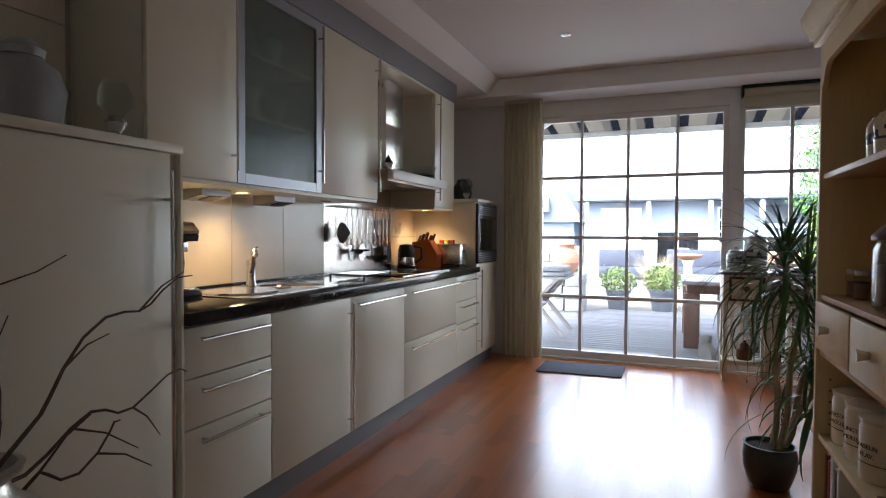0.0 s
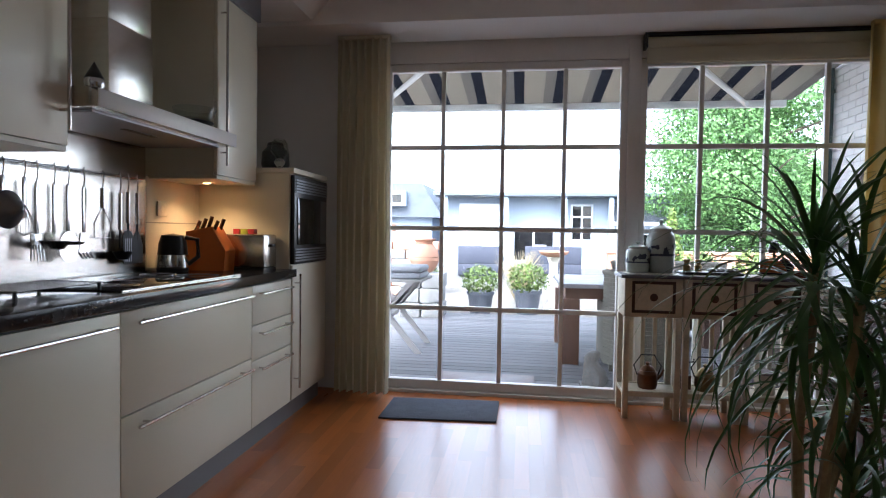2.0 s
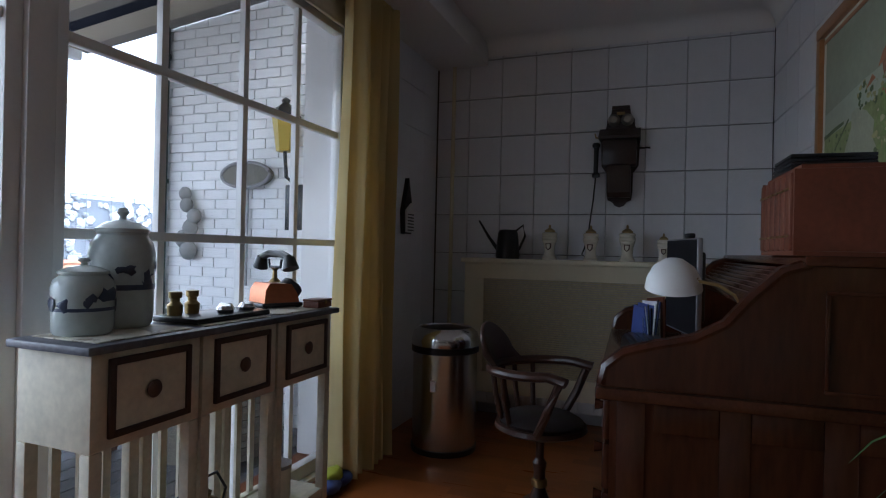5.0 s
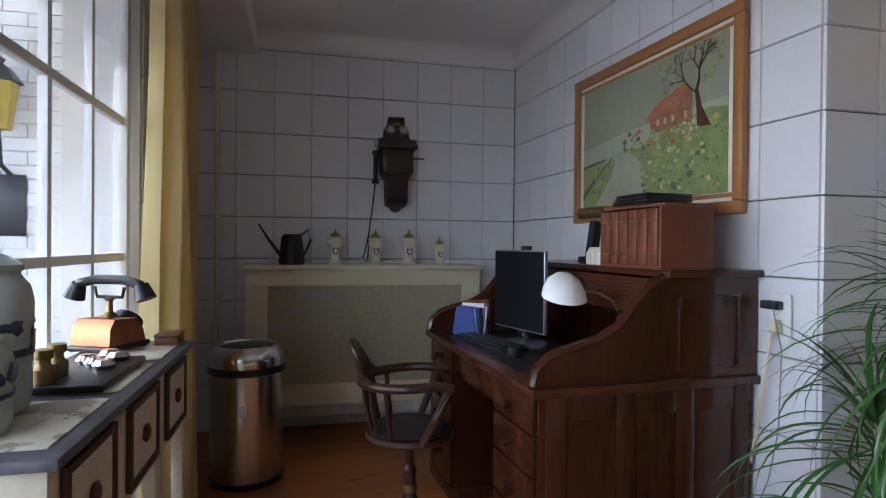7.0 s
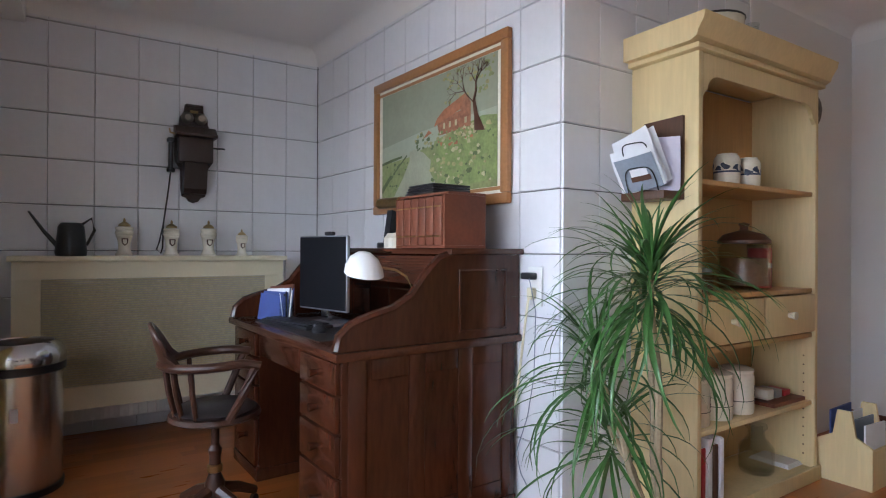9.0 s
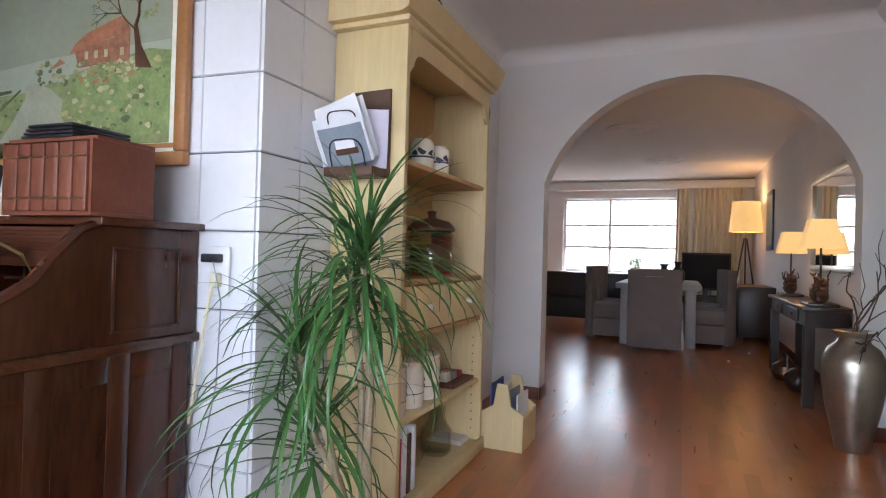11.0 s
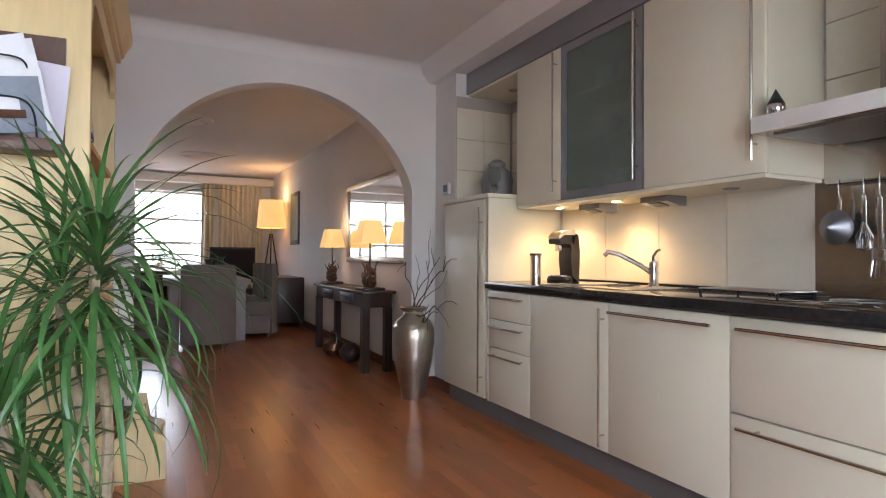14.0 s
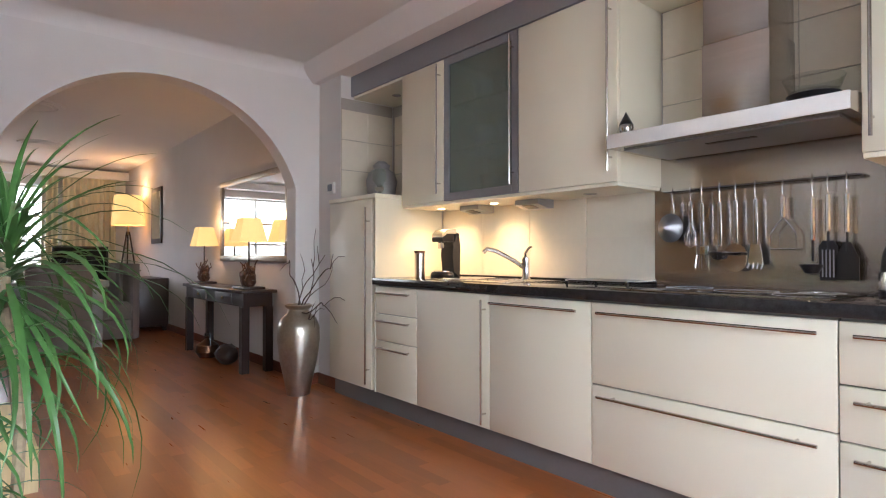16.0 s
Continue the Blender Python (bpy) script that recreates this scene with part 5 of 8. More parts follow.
part("rear_housing", B(-0.12, 0.12, -0.03, 0.0045, 0.12, 0.38, bev=0.01), M_BLACK, o)
part("webcam", B(-0.06, 0.0, -0.01, 0.015, 0.431, 0.45, bev=0.006), M_BLACK, o)
o = thing("keyboard", "black computer keyboard on the desk pad", "keyboard", at_desk(0.78, 0.73, 0.776, 8))
part("case", B(-0.22, 0.22, -0.07, 0.07, 0, 0.016, bev=0.004), M_BLACK, o)
for r in range(4):
    part("key_row", B(-0.205, 0.205, -0.058 + 0.03 * r, -0.034 + 0.03 * r, 0.0165, 0.024, bev=0.002), M_BLACK, o)
o = thing("computer_mouse", "black computer mouse on the desk", "mouse", at_desk(0.48, 0.74, 0.776))
part("shell", L([(0.0, 0), (0.032, 0), (0.034, 0.012), (0.02, 0.032), (0, 0.036)], 18), M_BLACK, o)
part("wheel", T([(-0.004, 0.02, 0.031), (0.004, 0.02, 0.031)], 0.006, 10), M_ALU, o)
o = thing("desk_lamp", "brass desk lamp with a white glass shade", "desk lamp", at_desk(0.09, 0.50, 0.771))
part("base", L([(0, 0), (0.07, 0), (0.068, 0.012), (0.015, 0.02), (0, 0.02)], 24), M_BRASS, o)
part("arm", T([(0, 0, 0.02), (-0.004, -0.002, 0.12), (0.0, 0.0, 0.20), (0.012, 0.03, 0.262), (0.03, 0.07, 0.288), (0.06, 0.13, 0.298)], 0.005, 8), M_BRASS, o)
part("pivot", T([(0.055, 0.12, 0.298), (0.075, 0.165, 0.30), (0.082, 0.18, 0.30)], 0.009, 10), M_BRASS, o)
bm = bmesh.new()
lathe(bm, [(0.0, 0.088), (0.03, 0.084), (0.062, 0.062), (0.080, 0.03), (0.086, 0.0), (0.081, 0.0), (0.075, 0.028), (0.057, 0.057), (0.028, 0.078), (0.0, 0.082)], 28)
for v in bm.verts:
    v.co = Vector((v.co.x * 0.85 + 0.08, v.co.y * 0.95 + 0.185, v.co.z + 0.272 + 0.25 * (v.co.x)))
part("shade", bm, M_WHITE, o, "white opal glass shade")
o = thing("gooseneck_lamp", "small brass reading lamp standing on the desk top", "reading lamp", at_desk(0.62, 0.16, 1.148))
part("base", L([(0, 0), (0.05, 0), (0.045, 0.015), (0, 0.02)], 18), M_BLACK, o)
part("stem", T([(0, 0, 0.02), (0.0, 0.01, 0.12), (0.02, 0.04, 0.2), (0.05, 0.09, 0.23)], 0.006, 8), M_BRASS, o)
part("shade", T([(-0.02, 0.09, 0.235), (0.16, 0.11, 0.235)], 0.027, 14), M_BRASS, o)
o = thing("cordless_phone", "black cordless phone in a stand on the desk top", "phone", at_desk(0.72, 0.25, 1.148))
part("stand", B(-0.045, 0.045, -0.05, 0.05, 0, 0.03, bev=0.008), M_BLACK, o)
part("handset", P([(-0.02, 0.031), (0.02, 0.031), (-0.005, 0.2), (-0.04, 0.19)], -0.025, 0.025, "x"), M_BLACK, o)
o = thing("porcelain_houses", "row of small white porcelain houses on the desk top", "ornaments", at_desk(0.50, 0.33, 1.148))
for k in range(4):
    part("house", P([(-0.02, 0), (0.02, 0), (0.02, 0.05), (0.0, 0.075), (-0.02, 0.05)], k * 0.04 - 0.06, k * 0.04 - 0.024, "x"), M_STEIN, o, smooth=False)
o = thing("file_folders", "blue and white file folders leaning on the desk", "folders", at_desk(1.06, 0.70, 0.771, 20))
for k, m2 in enumerate((M_REDBROWN, M_PAPER, M_BLUE, M_BLUE)):
    part("folder", P([(-0.11, 0.0), (0.11, 0.0), (0.08, 0.17 - 0.01 * k), (-0.10, 0.19 - 0.02 * k)], 0.02 * k, 0.02 * k + 0.008, "y"), m2, o, smooth=False)
o = thing("pen_cup", "clear cup full of pens on the desk", "pen cup", at_desk(0.93, 0.72, 0.771))
part("cup", L([(0, 0), (0.035, 0), (0.038, 0.1), (0.034, 0.1), (0.031, 0.006), (0, 0.006)], 18), M_JAR, o)
for k in range(7):
    a = k * 0.9
    part("pen", T([(0.015 * math.cos(a), 0.015 * math.sin(a), 0.007), (0.034 * math.cos(a), 0.034 * math.sin(a), 0.14 + 0.006 * k)], 0.004, 6), (M_BLACK, M_WHITE, M_BLUE)[k % 3], o)

# swivel armchair
ch = thing("desk_chair", "dark wooden swivel armchair with a black leather seat", "office chair", pose(3.88, 3.42, 0, 0, 0, 172) @ Matrix.Diagonal((0.80, 0.82, 1.0, 1.0)))
part("seat", L([(0, 0.43), (0.19, 0.43), (0.225, 0.445), (0.22, 0.462), (0, 0.462)], 28), M_CHAIR, ch)
part("cushion", L([(0, 0.463), (0.195, 0.463), (0.205, 0.475), (0.17, 0.492), (0, 0.497)], 28), M_LEATHER, ch, "black leather seat cushion")
rail = [(0.25 * math.cos(a), 0.245 * math.sin(a), 0.68 + 0.015 * math.sin(a)) for a in np.linspace(radians(-205), radians(25), 20)]
rail = [(0.235, 0.19, 0.665)] + rail[::-1] + [(-0.235, 0.19, 0.665)]
bm = bmesh.new()
tube(bm, rail, 0.03, 10)
for v in bm.verts:
    v.co.z = 0.68 + (v.co.z - 0.68) * 0.62
part("arm_rail", bm, M_CHAIR, ch)
def bent(a0, a1, r0, r1, z0, z1, crest):
    """Curved board bent round the seat, with an arched top edge."""
    bm = bmesh.new()
    n = 16
    rows = []
    for k in range(n + 1):
        a = radians(a0 + (a1 - a0) * k / n)
        up = z1 + crest * math.sin(math.pi * k / n) ** 0.7
        rows.append([bm.verts.new((r * math.cos(a) * 0.97, r * math.sin(a) - dy, z)) for r, z, dy in ((r0, z0, 0), (r1, z0, 0), (r1, up - 0.008, 0.05), (r1 - 0.008, up, 0.052), (r0 + 0.006, up, 0.052), (r0, up - 0.008, 0.05))])
    for p, q in zip(rows, rows[1:]):
        for k in range(6):
            bm.faces.new((p[k], q[k], q[(k + 1) % 6], p[(k + 1) % 6]))
    bm.faces.new(rows[0])
    bm.faces.new(rows[-1][::-1])
    bmesh.ops.recalc_face_normals(bm, faces=bm.faces)
    return bm


part("backrest", bent(-135, -45, 0.236, 0.262, 0.69, 0.735, 0.11), M_CHAIR, ch)
for a in (-150, -125, -105, -75, -55, -30):
    c_, s2 = math.cos(radians(a)), math.sin(radians(a))
    part("spindle", T([(0.19 * c_, 0.19 * s2, 0.46), (0.225 * c_, 0.225 * s2, 0.57), (0.24 * c_, 0.24 * s2, 0.665)], 0.013, 8), M_CHAIR, ch)
for sx in (-1, 1):
    part("arm_post", T([(sx * 0.2, 0.05, 0.455), (sx * 0.24, 0.11, 0.56), (sx * 0.24, 0.16, 0.665)], 0.02, 8), M_CHAIR, ch)
part("column", L([(0, 0.1), (0.045, 0.1), (0.05, 0.16), (0.03, 0.2), (0.028, 0.27), (0.035, 0.3), (0.02, 0.32), (0.02, 0.429), (0, 0.429)], 16), M_CHAIR, ch)
part("collar", L([(0.03, 0.205), (0.038, 0.21), (0.038, 0.235), (0.03, 0.24)], 16, close=False), M_BRASS, ch)
for k in range(4):
    a = k * math.pi / 2 + 0.6
    c_, s2 = math.cos(a), math.sin(a)
    part("leg", T([(0.03 * c_, 0.03 * s2, 0.13), (0.14 * c_, 0.14 * s2, 0.105), (0.26 * c_, 0.26 * s2, 0.055)], 0.03, 8, 0.02), M_CHAIR, ch)
    part("castor", T([(0.255 * c_ - 0.012 * s2, 0.255 * s2 + 0.012 * c_, 0.02), (0.255 * c_ + 0.012 * s2, 0.255 * s2 - 0.012 * c_, 0.02)], 0.02, 12), M_BLACK, ch)

# waste bin
o = thing("waste_bin", "tall brushed steel waste bin with an open black top", "waste bin", pose(4.70, 4.14, 0))
part("base_ring", L([(0, 0), (0.188, 0), (0.19, 0.03), (0.18, 0.032), (0, 0.032)], 36), M_BLACK, o)
part("body", L([(0.182, 0.033), (0.185, 0.6), (0.18, 0.6), (0.178, 0.033)], 40), M_STEEL, o)
part("band", L([(0.187, 0.56), (0.195, 0.565), (0.195, 0.598), (0.187, 0.6)], 36, close=False), M_BLACK, o)
part("lid_ring", L([(0.193, 0.601), (0.196, 0.63), (0.185, 0.67), (0.15, 0.70), (0.145, 0.69), (0.175, 0.66), (0.18, 0.61)], 40), M_CHROME, o)
part("flap", L([(0.0, 0.70), (0.10, 0.70), (0.147, 0.688), (0.14, 0.675), (0.0, 0.68)], 30), M_BLACK, o)
part("label_bar", B(-0.1875, -0.1855, -0.015, 0.015, 0.36, 0.42), M_PAPER, o, smooth=False)

# radiator casing
o = thing("radiator_cover", "cream wooden radiator casing with a woven grille", "radiator cover", pose(5.2, 2.72, 0))
part("top_shelf", B(-0.03, 0.298, -0.02, 1.50, 1.065, 1.095, bev=0.005), M_CREAMP, o)
part("top_rail", B(0.0, 0.02, 0.0, 1.48, 0.965, 1.064), M_CREAMP, o, smooth=False)
part("bottom_rail", B(0.0, 0.02, 0.0, 1.48, 0.22, 0.35), M_CREAMP, o, smooth=False)
part("stile", B(0.0, 0.02, 0.0, 0.12, 0.351, 0.964), M_CREAMP, o, smooth=False)
part("stile", B(0.0, 0.02, 1.35, 1.48, 0.351, 0.964), M_CREAMP, o, smooth=False)
part("end_panel", B(0.021, 0.295, 1.46, 1.48, 0.0, 1.064), M_CREAMP, o, smooth=False)
part("end_panel", B(0.021, 0.295, 0.0, 0.02, 0.0, 1.064), M_CREAMP, o, smooth=False)
g = part("grille", B(0.012, 0.016, 0.121, 1.349, 0.351, 0.964), M_GROUT_L, o, "woven cane grille", smooth=False)
for k in range(44):
    z = 0.356 + k * 0.0139
    part("grille_strand", B(0.002, 0.011, 0.121, 1.349, z, z + 0.0085), M_CANEWEAVE, g, smooth=False)
r = thing("radiator", "white panel radiator under the casing", "radiator", pose(5.3, 2.78, 0))
part("panel", B(0.0, 0.06, 0, 1.36, 0.12, 0.85, bev=0.01), M_WHITE, r)
for k in range(26):
    part("fin", B(-0.014, -0.001, 0.03 + k * 0.05, 0.05 + k * 0.05, 0.13, 0.84), M_WHITE, r, smooth=False)
part("supply_pipe", T([(0.03, 1.37, 0.14), (0.0, 1.46, 0.12), (-0.02, 1.56, 0.11), (-0.02, 1.6, 0.002)], 0.012, 8), M_WHITE, r)
part("bracket_foot", B(0.0, 0.06, 0.1, 0.14, 0.0, 0.12), M_WHITE, r, smooth=False)
o = on("watering_can", "black metal watering can with a long thin spout", "watering can", 5.27, 3.93, 1.095)
part("body", L([(0, 0), (0.075, 0), (0.08, 0.02), (0.065, 0.17), (0.05, 0.19), (0, 0.19)], 24), M_BLACK, o)
part("spout", T([(0, 0.06, 0.05), (0, 0.13, 0.14), (0, 0.2, 0.25)], 0.014, 8, 0.006), M_BLACK, o)
part("handle", T([(0, -0.05, 0.18), (0, -0.1, 0.22), (0, -0.115, 0.15), (0, -0.075, 0.06)], 0.008, 8), M_BLACK, o)
for k, (y, s) in enumerate(((3.66, 1.0), (3.40, 0.98), (3.18, 1.0), (2.97, 0.78))):
    o = on("lidded_beer_stein", "white porcelain lidded stein with a metal finial", "stein", 5.30, y, 1.095, "steins on the radiator casing")
    prof = [(0, 0), (0.047, 0), (0.048, 0.012), (0.040, 0.02), (0.036, 0.034), (0.033, 0.05), (0.036, 0.09), (0.042, 0.112), (0.046, 0.116), (0.046, 0.128), (0.050, 0.132), (0.050, 0.145), (0.046, 0.149), (0.046, 0.158), (0.050, 0.162), (0.048, 0.172), (0.040, 0.176), (0, 0.177)]
    part("body", L([(a * s, b * s) for a, b in prof], 24), M_STEIN, o)
    part("painted_shield", P([(-0.018 * s, 0.105 * s), (0.018 * s, 0.105 * s), (0.016 * s, 0.075 * s), (0, 0.06 * s), (-0.016 * s, 0.075 * s)], -0.046 * s, -0.030 * s, "x"), M_BROWN, o, smooth=False)
    part("shield_face", P([(-0.011 * s, 0.099 * s), (0.011 * s, 0.099 * s), (0.010 * s, 0.078 * s), (0, 0.068 * s), (-0.010 * s, 0.078 * s)], -0.0475 * s, -0.0465 * s, "x"), M_STEIN, o, smooth=False)
    part("lid", L([(0.034 * s, 0.1775 * s), (0.033 * s, 0.188 * s), (0.018 * s, 0.2 * s), (0.006 * s, 0.206 * s), (0.008 * s, 0.215 * s), (0.004 * s, 0.226 * s), (0, 0.23 * s)], 18), M_BRASS, o)
# antique wall telephone
o = thing("wall_telephone", "antique dark wooden wall telephone with twin bells", "wall telephone", pose(EX - 0.012, 3.245, 1.445))
bb = [(0.0, 0.0), (0.03, 0.012), (0.045, 0.035), (0.072, 0.045), (0.08, 0.10), (0.082, 0.22), (0.115, 0.27), (0.12, 0.44), (0.10, 0.50), (0.088, 0.53), (0.085, 0.57), (0.06, 0.61), (0.055, 0.655)]
part("back_board", P(bb + [(-a, b) for a, b in bb[:0:-1]], -0.025, 0.0, "x"), M_DARKW, o, smooth=False)
part("case", B(-0.13, -0.026, -0.105, 0.105, 0.26, 0.425, bev=0.01), M_DARKW, o)
part("hood", P([(-0.026, 0.426), (-0.165, 0.426), (-0.168, 0.44), (-0.13, 0.465), (-0.08, 0.50), (-0.026, 0.51)], -0.125, 0.125, "y"), M_DARKW, o, smooth=False)
part("lower_case", P([(-0.026, 0.06), (-0.075, 0.06), (-0.10, 0.09), (-0.115, 0.2), (-0.125, 0.259), (-0.026, 0.259)], -0.07, 0.07, "y"), M_DARKW, o, smooth=False)
for y in (-0.042, 0.042):
    part("bell", L([(0, 0.032), (0.02, 0.03), (0.036, 0.012), (0.04, 0.0), (0.036, 0.0), (0, 0.022)], 20), M_SILVER, o, "tarnished metal bell").matrix_basis = pose(-0.03, y, 0.565, 0, -90, 0)
part("name_plate", B(-0.032, -0.026, -0.025, 0.025, 0.60, 0.618), M_BRASS, o, smooth=False)
part("top_rail", B(-0.05, -0.026, -0.055, 0.055, 0.635, 0.655, bev=0.004), M_DARKW, o)
part("crank", T([(-0.08, -0.105, 0.37), (-0.08, -0.15, 0.37), (-0.09, -0.155, 0.37), (-0.09, -0.185, 0.368)], 0.006, 8), M_BLACK, o)
part("hook", T([(-0.07, 0.10, 0.44), (-0.07, 0.15, 0.45), (-0.07, 0.155, 0.475)], 0.006, 6), M_BRASS, o)
part("receiver", T([(-0.07, 0.145, 0.40), (-0.07, 0.145, 0.385), (-0.07, 0.147, 0.25), (-0.07, 0.147, 0.20)], 0.017, 12, 0.013), M_BLACK, o)
for z in (0.385, 0.19):
    part("ear_cup", L([(0, 0), (0.024, 0.002), (0.026, 0.02), (0.018, 0.03), (0, 0.032)], 16, (-0.07, 0.146, z)), M_BLACK, o)
part("cord", T([(-0.07, 0.147, 0.19), (-0.055, 0.16, 0.05), (-0.045, 0.185, -0.15), (-0.05, 0.21, -0.27), (-0.06, 0.225, -0.31), (-0.06, 0.2, -0.335), (-0.06, 0.19, -0.3), (-0.05, 0.185, -0.15)], 0.005, 6), M_BLACK, o)
# hanging handset on the north wall
o = thing("hanging_brush", "black and white brush hanging on the tiled wall", "brush", pose(4.95, WY - 0.013, 1.24))
part("paddle", P([(-0.05, 0.0), (0.05, 0.0), (0.07, 0.14), (0.03, 0.26), (0.0, 0.36), (-0.03, 0.26), (-0.07, 0.14)], -0.03, 0.0, "y"), M_BLACK, o)
part("pad", P([(-0.045, 0.01), (0.045, 0.01), (0.06, 0.13), (0.02, 0.2), (-0.055, 0.15)], -0.045, -0.031, "y"), M_WHITE, o)
for k in range(6):
    part("stripe", B(-0.045, 0.045, -0.048, -0.0455, 0.02 + 0.02 * k, 0.028 + 0.02 * k), M_BLACK, o, smooth=False)
o = thing("heating_pipe", "cream painted heating pipe up the alcove wall", "pipe", pose(EX - 0.04, 4.40, 0))
part("pipe", T([(0, 0, 0.0), (0, 0, 2.46)], 0.014, 10), M_CREAMP, o)
for z in (0.6, 1.7):
    part("clip", L([(0.015, 0), (0.02, 0), (0.02, 0.02), (0.015, 0.02)], 12, (0, 0, z), False), M_CREAMP, o)

# framed landscape
ang = math.degrees(math.atan2(EY - PY, EX - PX))
pc = thing("framed_painting", "framed landscape painting with a red house and bare tree", "painting", pose(3.96, PY + (3.96 - PX) * math.tan(radians(ang)) + 0.03, 1.355) @ pose(0, 0, 0, 0, 0, ang))
PW, PH = 0.61, 0.80
M_SKYP = mat("painted_sky", (0.27, 0.285, 0.20), 0.7, var=0.14, scale=5, fine=30, bump=0.1)
M_FIELDP = mat("painted_meadow", (0.22, 0.25, 0.10), 0.7, var=0.45, scale=9, fine=40, bump=0.1)
M_BUSHP = mat("painted_bushes", (0.30, 0.27, 0.12), 0.7, var=0.6, scale=16, fine=50, bump=0.1)
M_PATHP = mat("painted_path", (0.36, 0.36, 0.25), 0.7, var=0.2, scale=12)
M_ROOFP = mat("painted_roof", (0.34, 0.13, 0.06), 0.7, var=0.4, scale=25)
M_FRAMEP = mat("honey_wood_frame", (0.33, 0.15, 0.05), 0.4, var=0.25, scale=4)
for a in ((-PW, PW, 0, 0.05), (-PW, PW, PH - 0.05, PH)):
    part("frame_rail", B(a[0], a[1], -0.012, 0.02, a[2], a[3], bev=0.006), M_FRAMEP, pc)
for a in ((-PW, -PW + 0.05), (PW - 0.05, PW)):
    part("frame_stile", B(a[0], a[1], -0.012, 0.019, 0.051, PH - 0.051, bev=0.006), M_FRAMEP, pc)
part("mount", B(-PW + 0.05, PW - 0.05, -0.01, 0.0, 0.05, PH - 0.05), M_STEIN, pc, smooth=False)
cv = part("canvas", B(-PW + 0.085, PW - 0.085, 0.0005, 0.002, 0.085, PH - 0.085), M_SKYP, pc, smooth=False)
M_ROADP = mat("painted_pale_road", (0.33, 0.33, 0.23), 0.7, var=0.18, scale=10, fine=60, bump=0.1)
M_GRASSP = mat("painted_fresh_grass", (0.20, 0.25, 0.085), 0.7, var=0.5, scale=14, fine=70, bump=0.1)
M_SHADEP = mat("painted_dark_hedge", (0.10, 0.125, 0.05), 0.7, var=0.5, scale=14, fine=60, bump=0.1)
M_HAZEP = mat("painted_light_haze", (0.34, 0.36, 0.27), 0.7, var=0.12, scale=5, fine=30)
M_WALLP = mat("painted_red_brick_house", (0.27, 0.115, 0.06), 0.7, var=0.5, scale=30, fine=80)
M_BLOSP = mat("painted_blossom", (0.42, 0.37, 0.22), 0.7, var=0.35, scale=20)


def flat(name, outline, lay, material):
    """A thin layer of paint on the canvas."""
    part(name, P(outline, 0.0022 + 0.0003 * lay, 0.0024 + 0.0003 * lay, "y"), material, cv, smooth=False)


def dab(x, z, q, rr, lay, material):
    flat("brush_dab", [(x + q * rr.uniform(0.5, 1.3) * math.cos(a), z + q * rr.uniform(0.4, 0.9) * math.sin(a)) for a in np.linspace(0, math.tau, 9)[:-1]], lay, material)


rnd = random.Random(8)
flat("far_haze", [(0.525, 0.30), (-0.525, 0.30), (-0.525, 0.46), (-0.2, 0.45), (0.1, 0.44), (0.525, 0.40)], 0, M_HAZEP)
flat("meadow", [(0.525, 0.085), (-0.525, 0.085), (-0.525, 0.42), (-0.40, 0.43), (-0.2, 0.40), (0.02, 0.36), (0.2, 0.315), (0.525, 0.30)], 1, M_FIELDP)
flat("hill", [(-0.525, 0.12), (-0.525, 0.42), (-0.42, 0.435), (-0.22, 0.40), (-0.06, 0.35), (-0.01, 0.27), (-0.12, 0.19), (-0.2, 0.11)], 2, M_GRASSP)
flat("road", [(0.40, 0.085), (0.0, 0.085), (-0.03, 0.15), (0.02, 0.21), (0.01, 0.27), (0.08, 0.32), (0.17, 0.352), (0.22, 0.342), (0.22, 0.29), (0.29, 0.20)], 3, M_ROADP)
flat("dark_hedge", [(0.525, 0.31), (0.40, 0.325), (0.30, 0.33), (0.30, 0.318), (0.42, 0.305), (0.525, 0.295)], 4, M_SHADEP)
flat("ditch", [(0.525, 0.16), (0.43, 0.23), (0.40, 0.225), (0.525, 0.12)], 4, M_SHADEP)
flat("fence_line", [(0.40, 0.235), (0.25, 0.33), (0.245, 0.322), (0.395, 0.225)], 5, M_SHADEP)
for k in range(150):
    x = rnd.uniform(-0.51, 0.0)
    dab(x, rnd.uniform(0.11, 0.40 - 0.25 * max(0, x + 0.2)), rnd.uniform(0.008, 0.024), rnd, 5 + k * 0.01, (M_BUSHP, M_GRASSP, M_SHADEP, M_BLOSP, M_FIELDP)[k % 5])
for k in range(40):
    dab(rnd.uniform(-0.02, 0.16), rnd.uniform(0.34, 0.43), rnd.uniform(0.008, 0.02), rnd, 6 + k * 0.01, (M_BUSHP, M_HAZEP, M_SHADEP)[k % 3])
for k in range(70):
    dab(rnd.uniform(0.10, 0.50), rnd.uniform(0.10, 0.29), rnd.uniform(0.005, 0.014), rnd, 2.2 + k * 0.01, (M_GRASSP, M_SHADEP)[k % 2])
flat("house", [(-0.33, 0.40), (-0.07, 0.39), (-0.05, 0.45), (-0.13, 0.475), (-0.33, 0.50)], 7, M_WALLP)
flat("house_gable", [(-0.25, 0.40), (-0.33, 0.41), (-0.33, 0.52), (-0.29, 0.565), (-0.25, 0.50)], 7.4, M_WALLP)
flat("roof", [(-0.29, 0.57), (-0.25, 0.495), (-0.02, 0.445), (-0.05, 0.485), (-0.11, 0.52)], 8, M_ROOFP)
flat("shed_roof", [(0.0, 0.415), (0.08, 0.395), (0.03, 0.435)], 8, M_ROOFP)
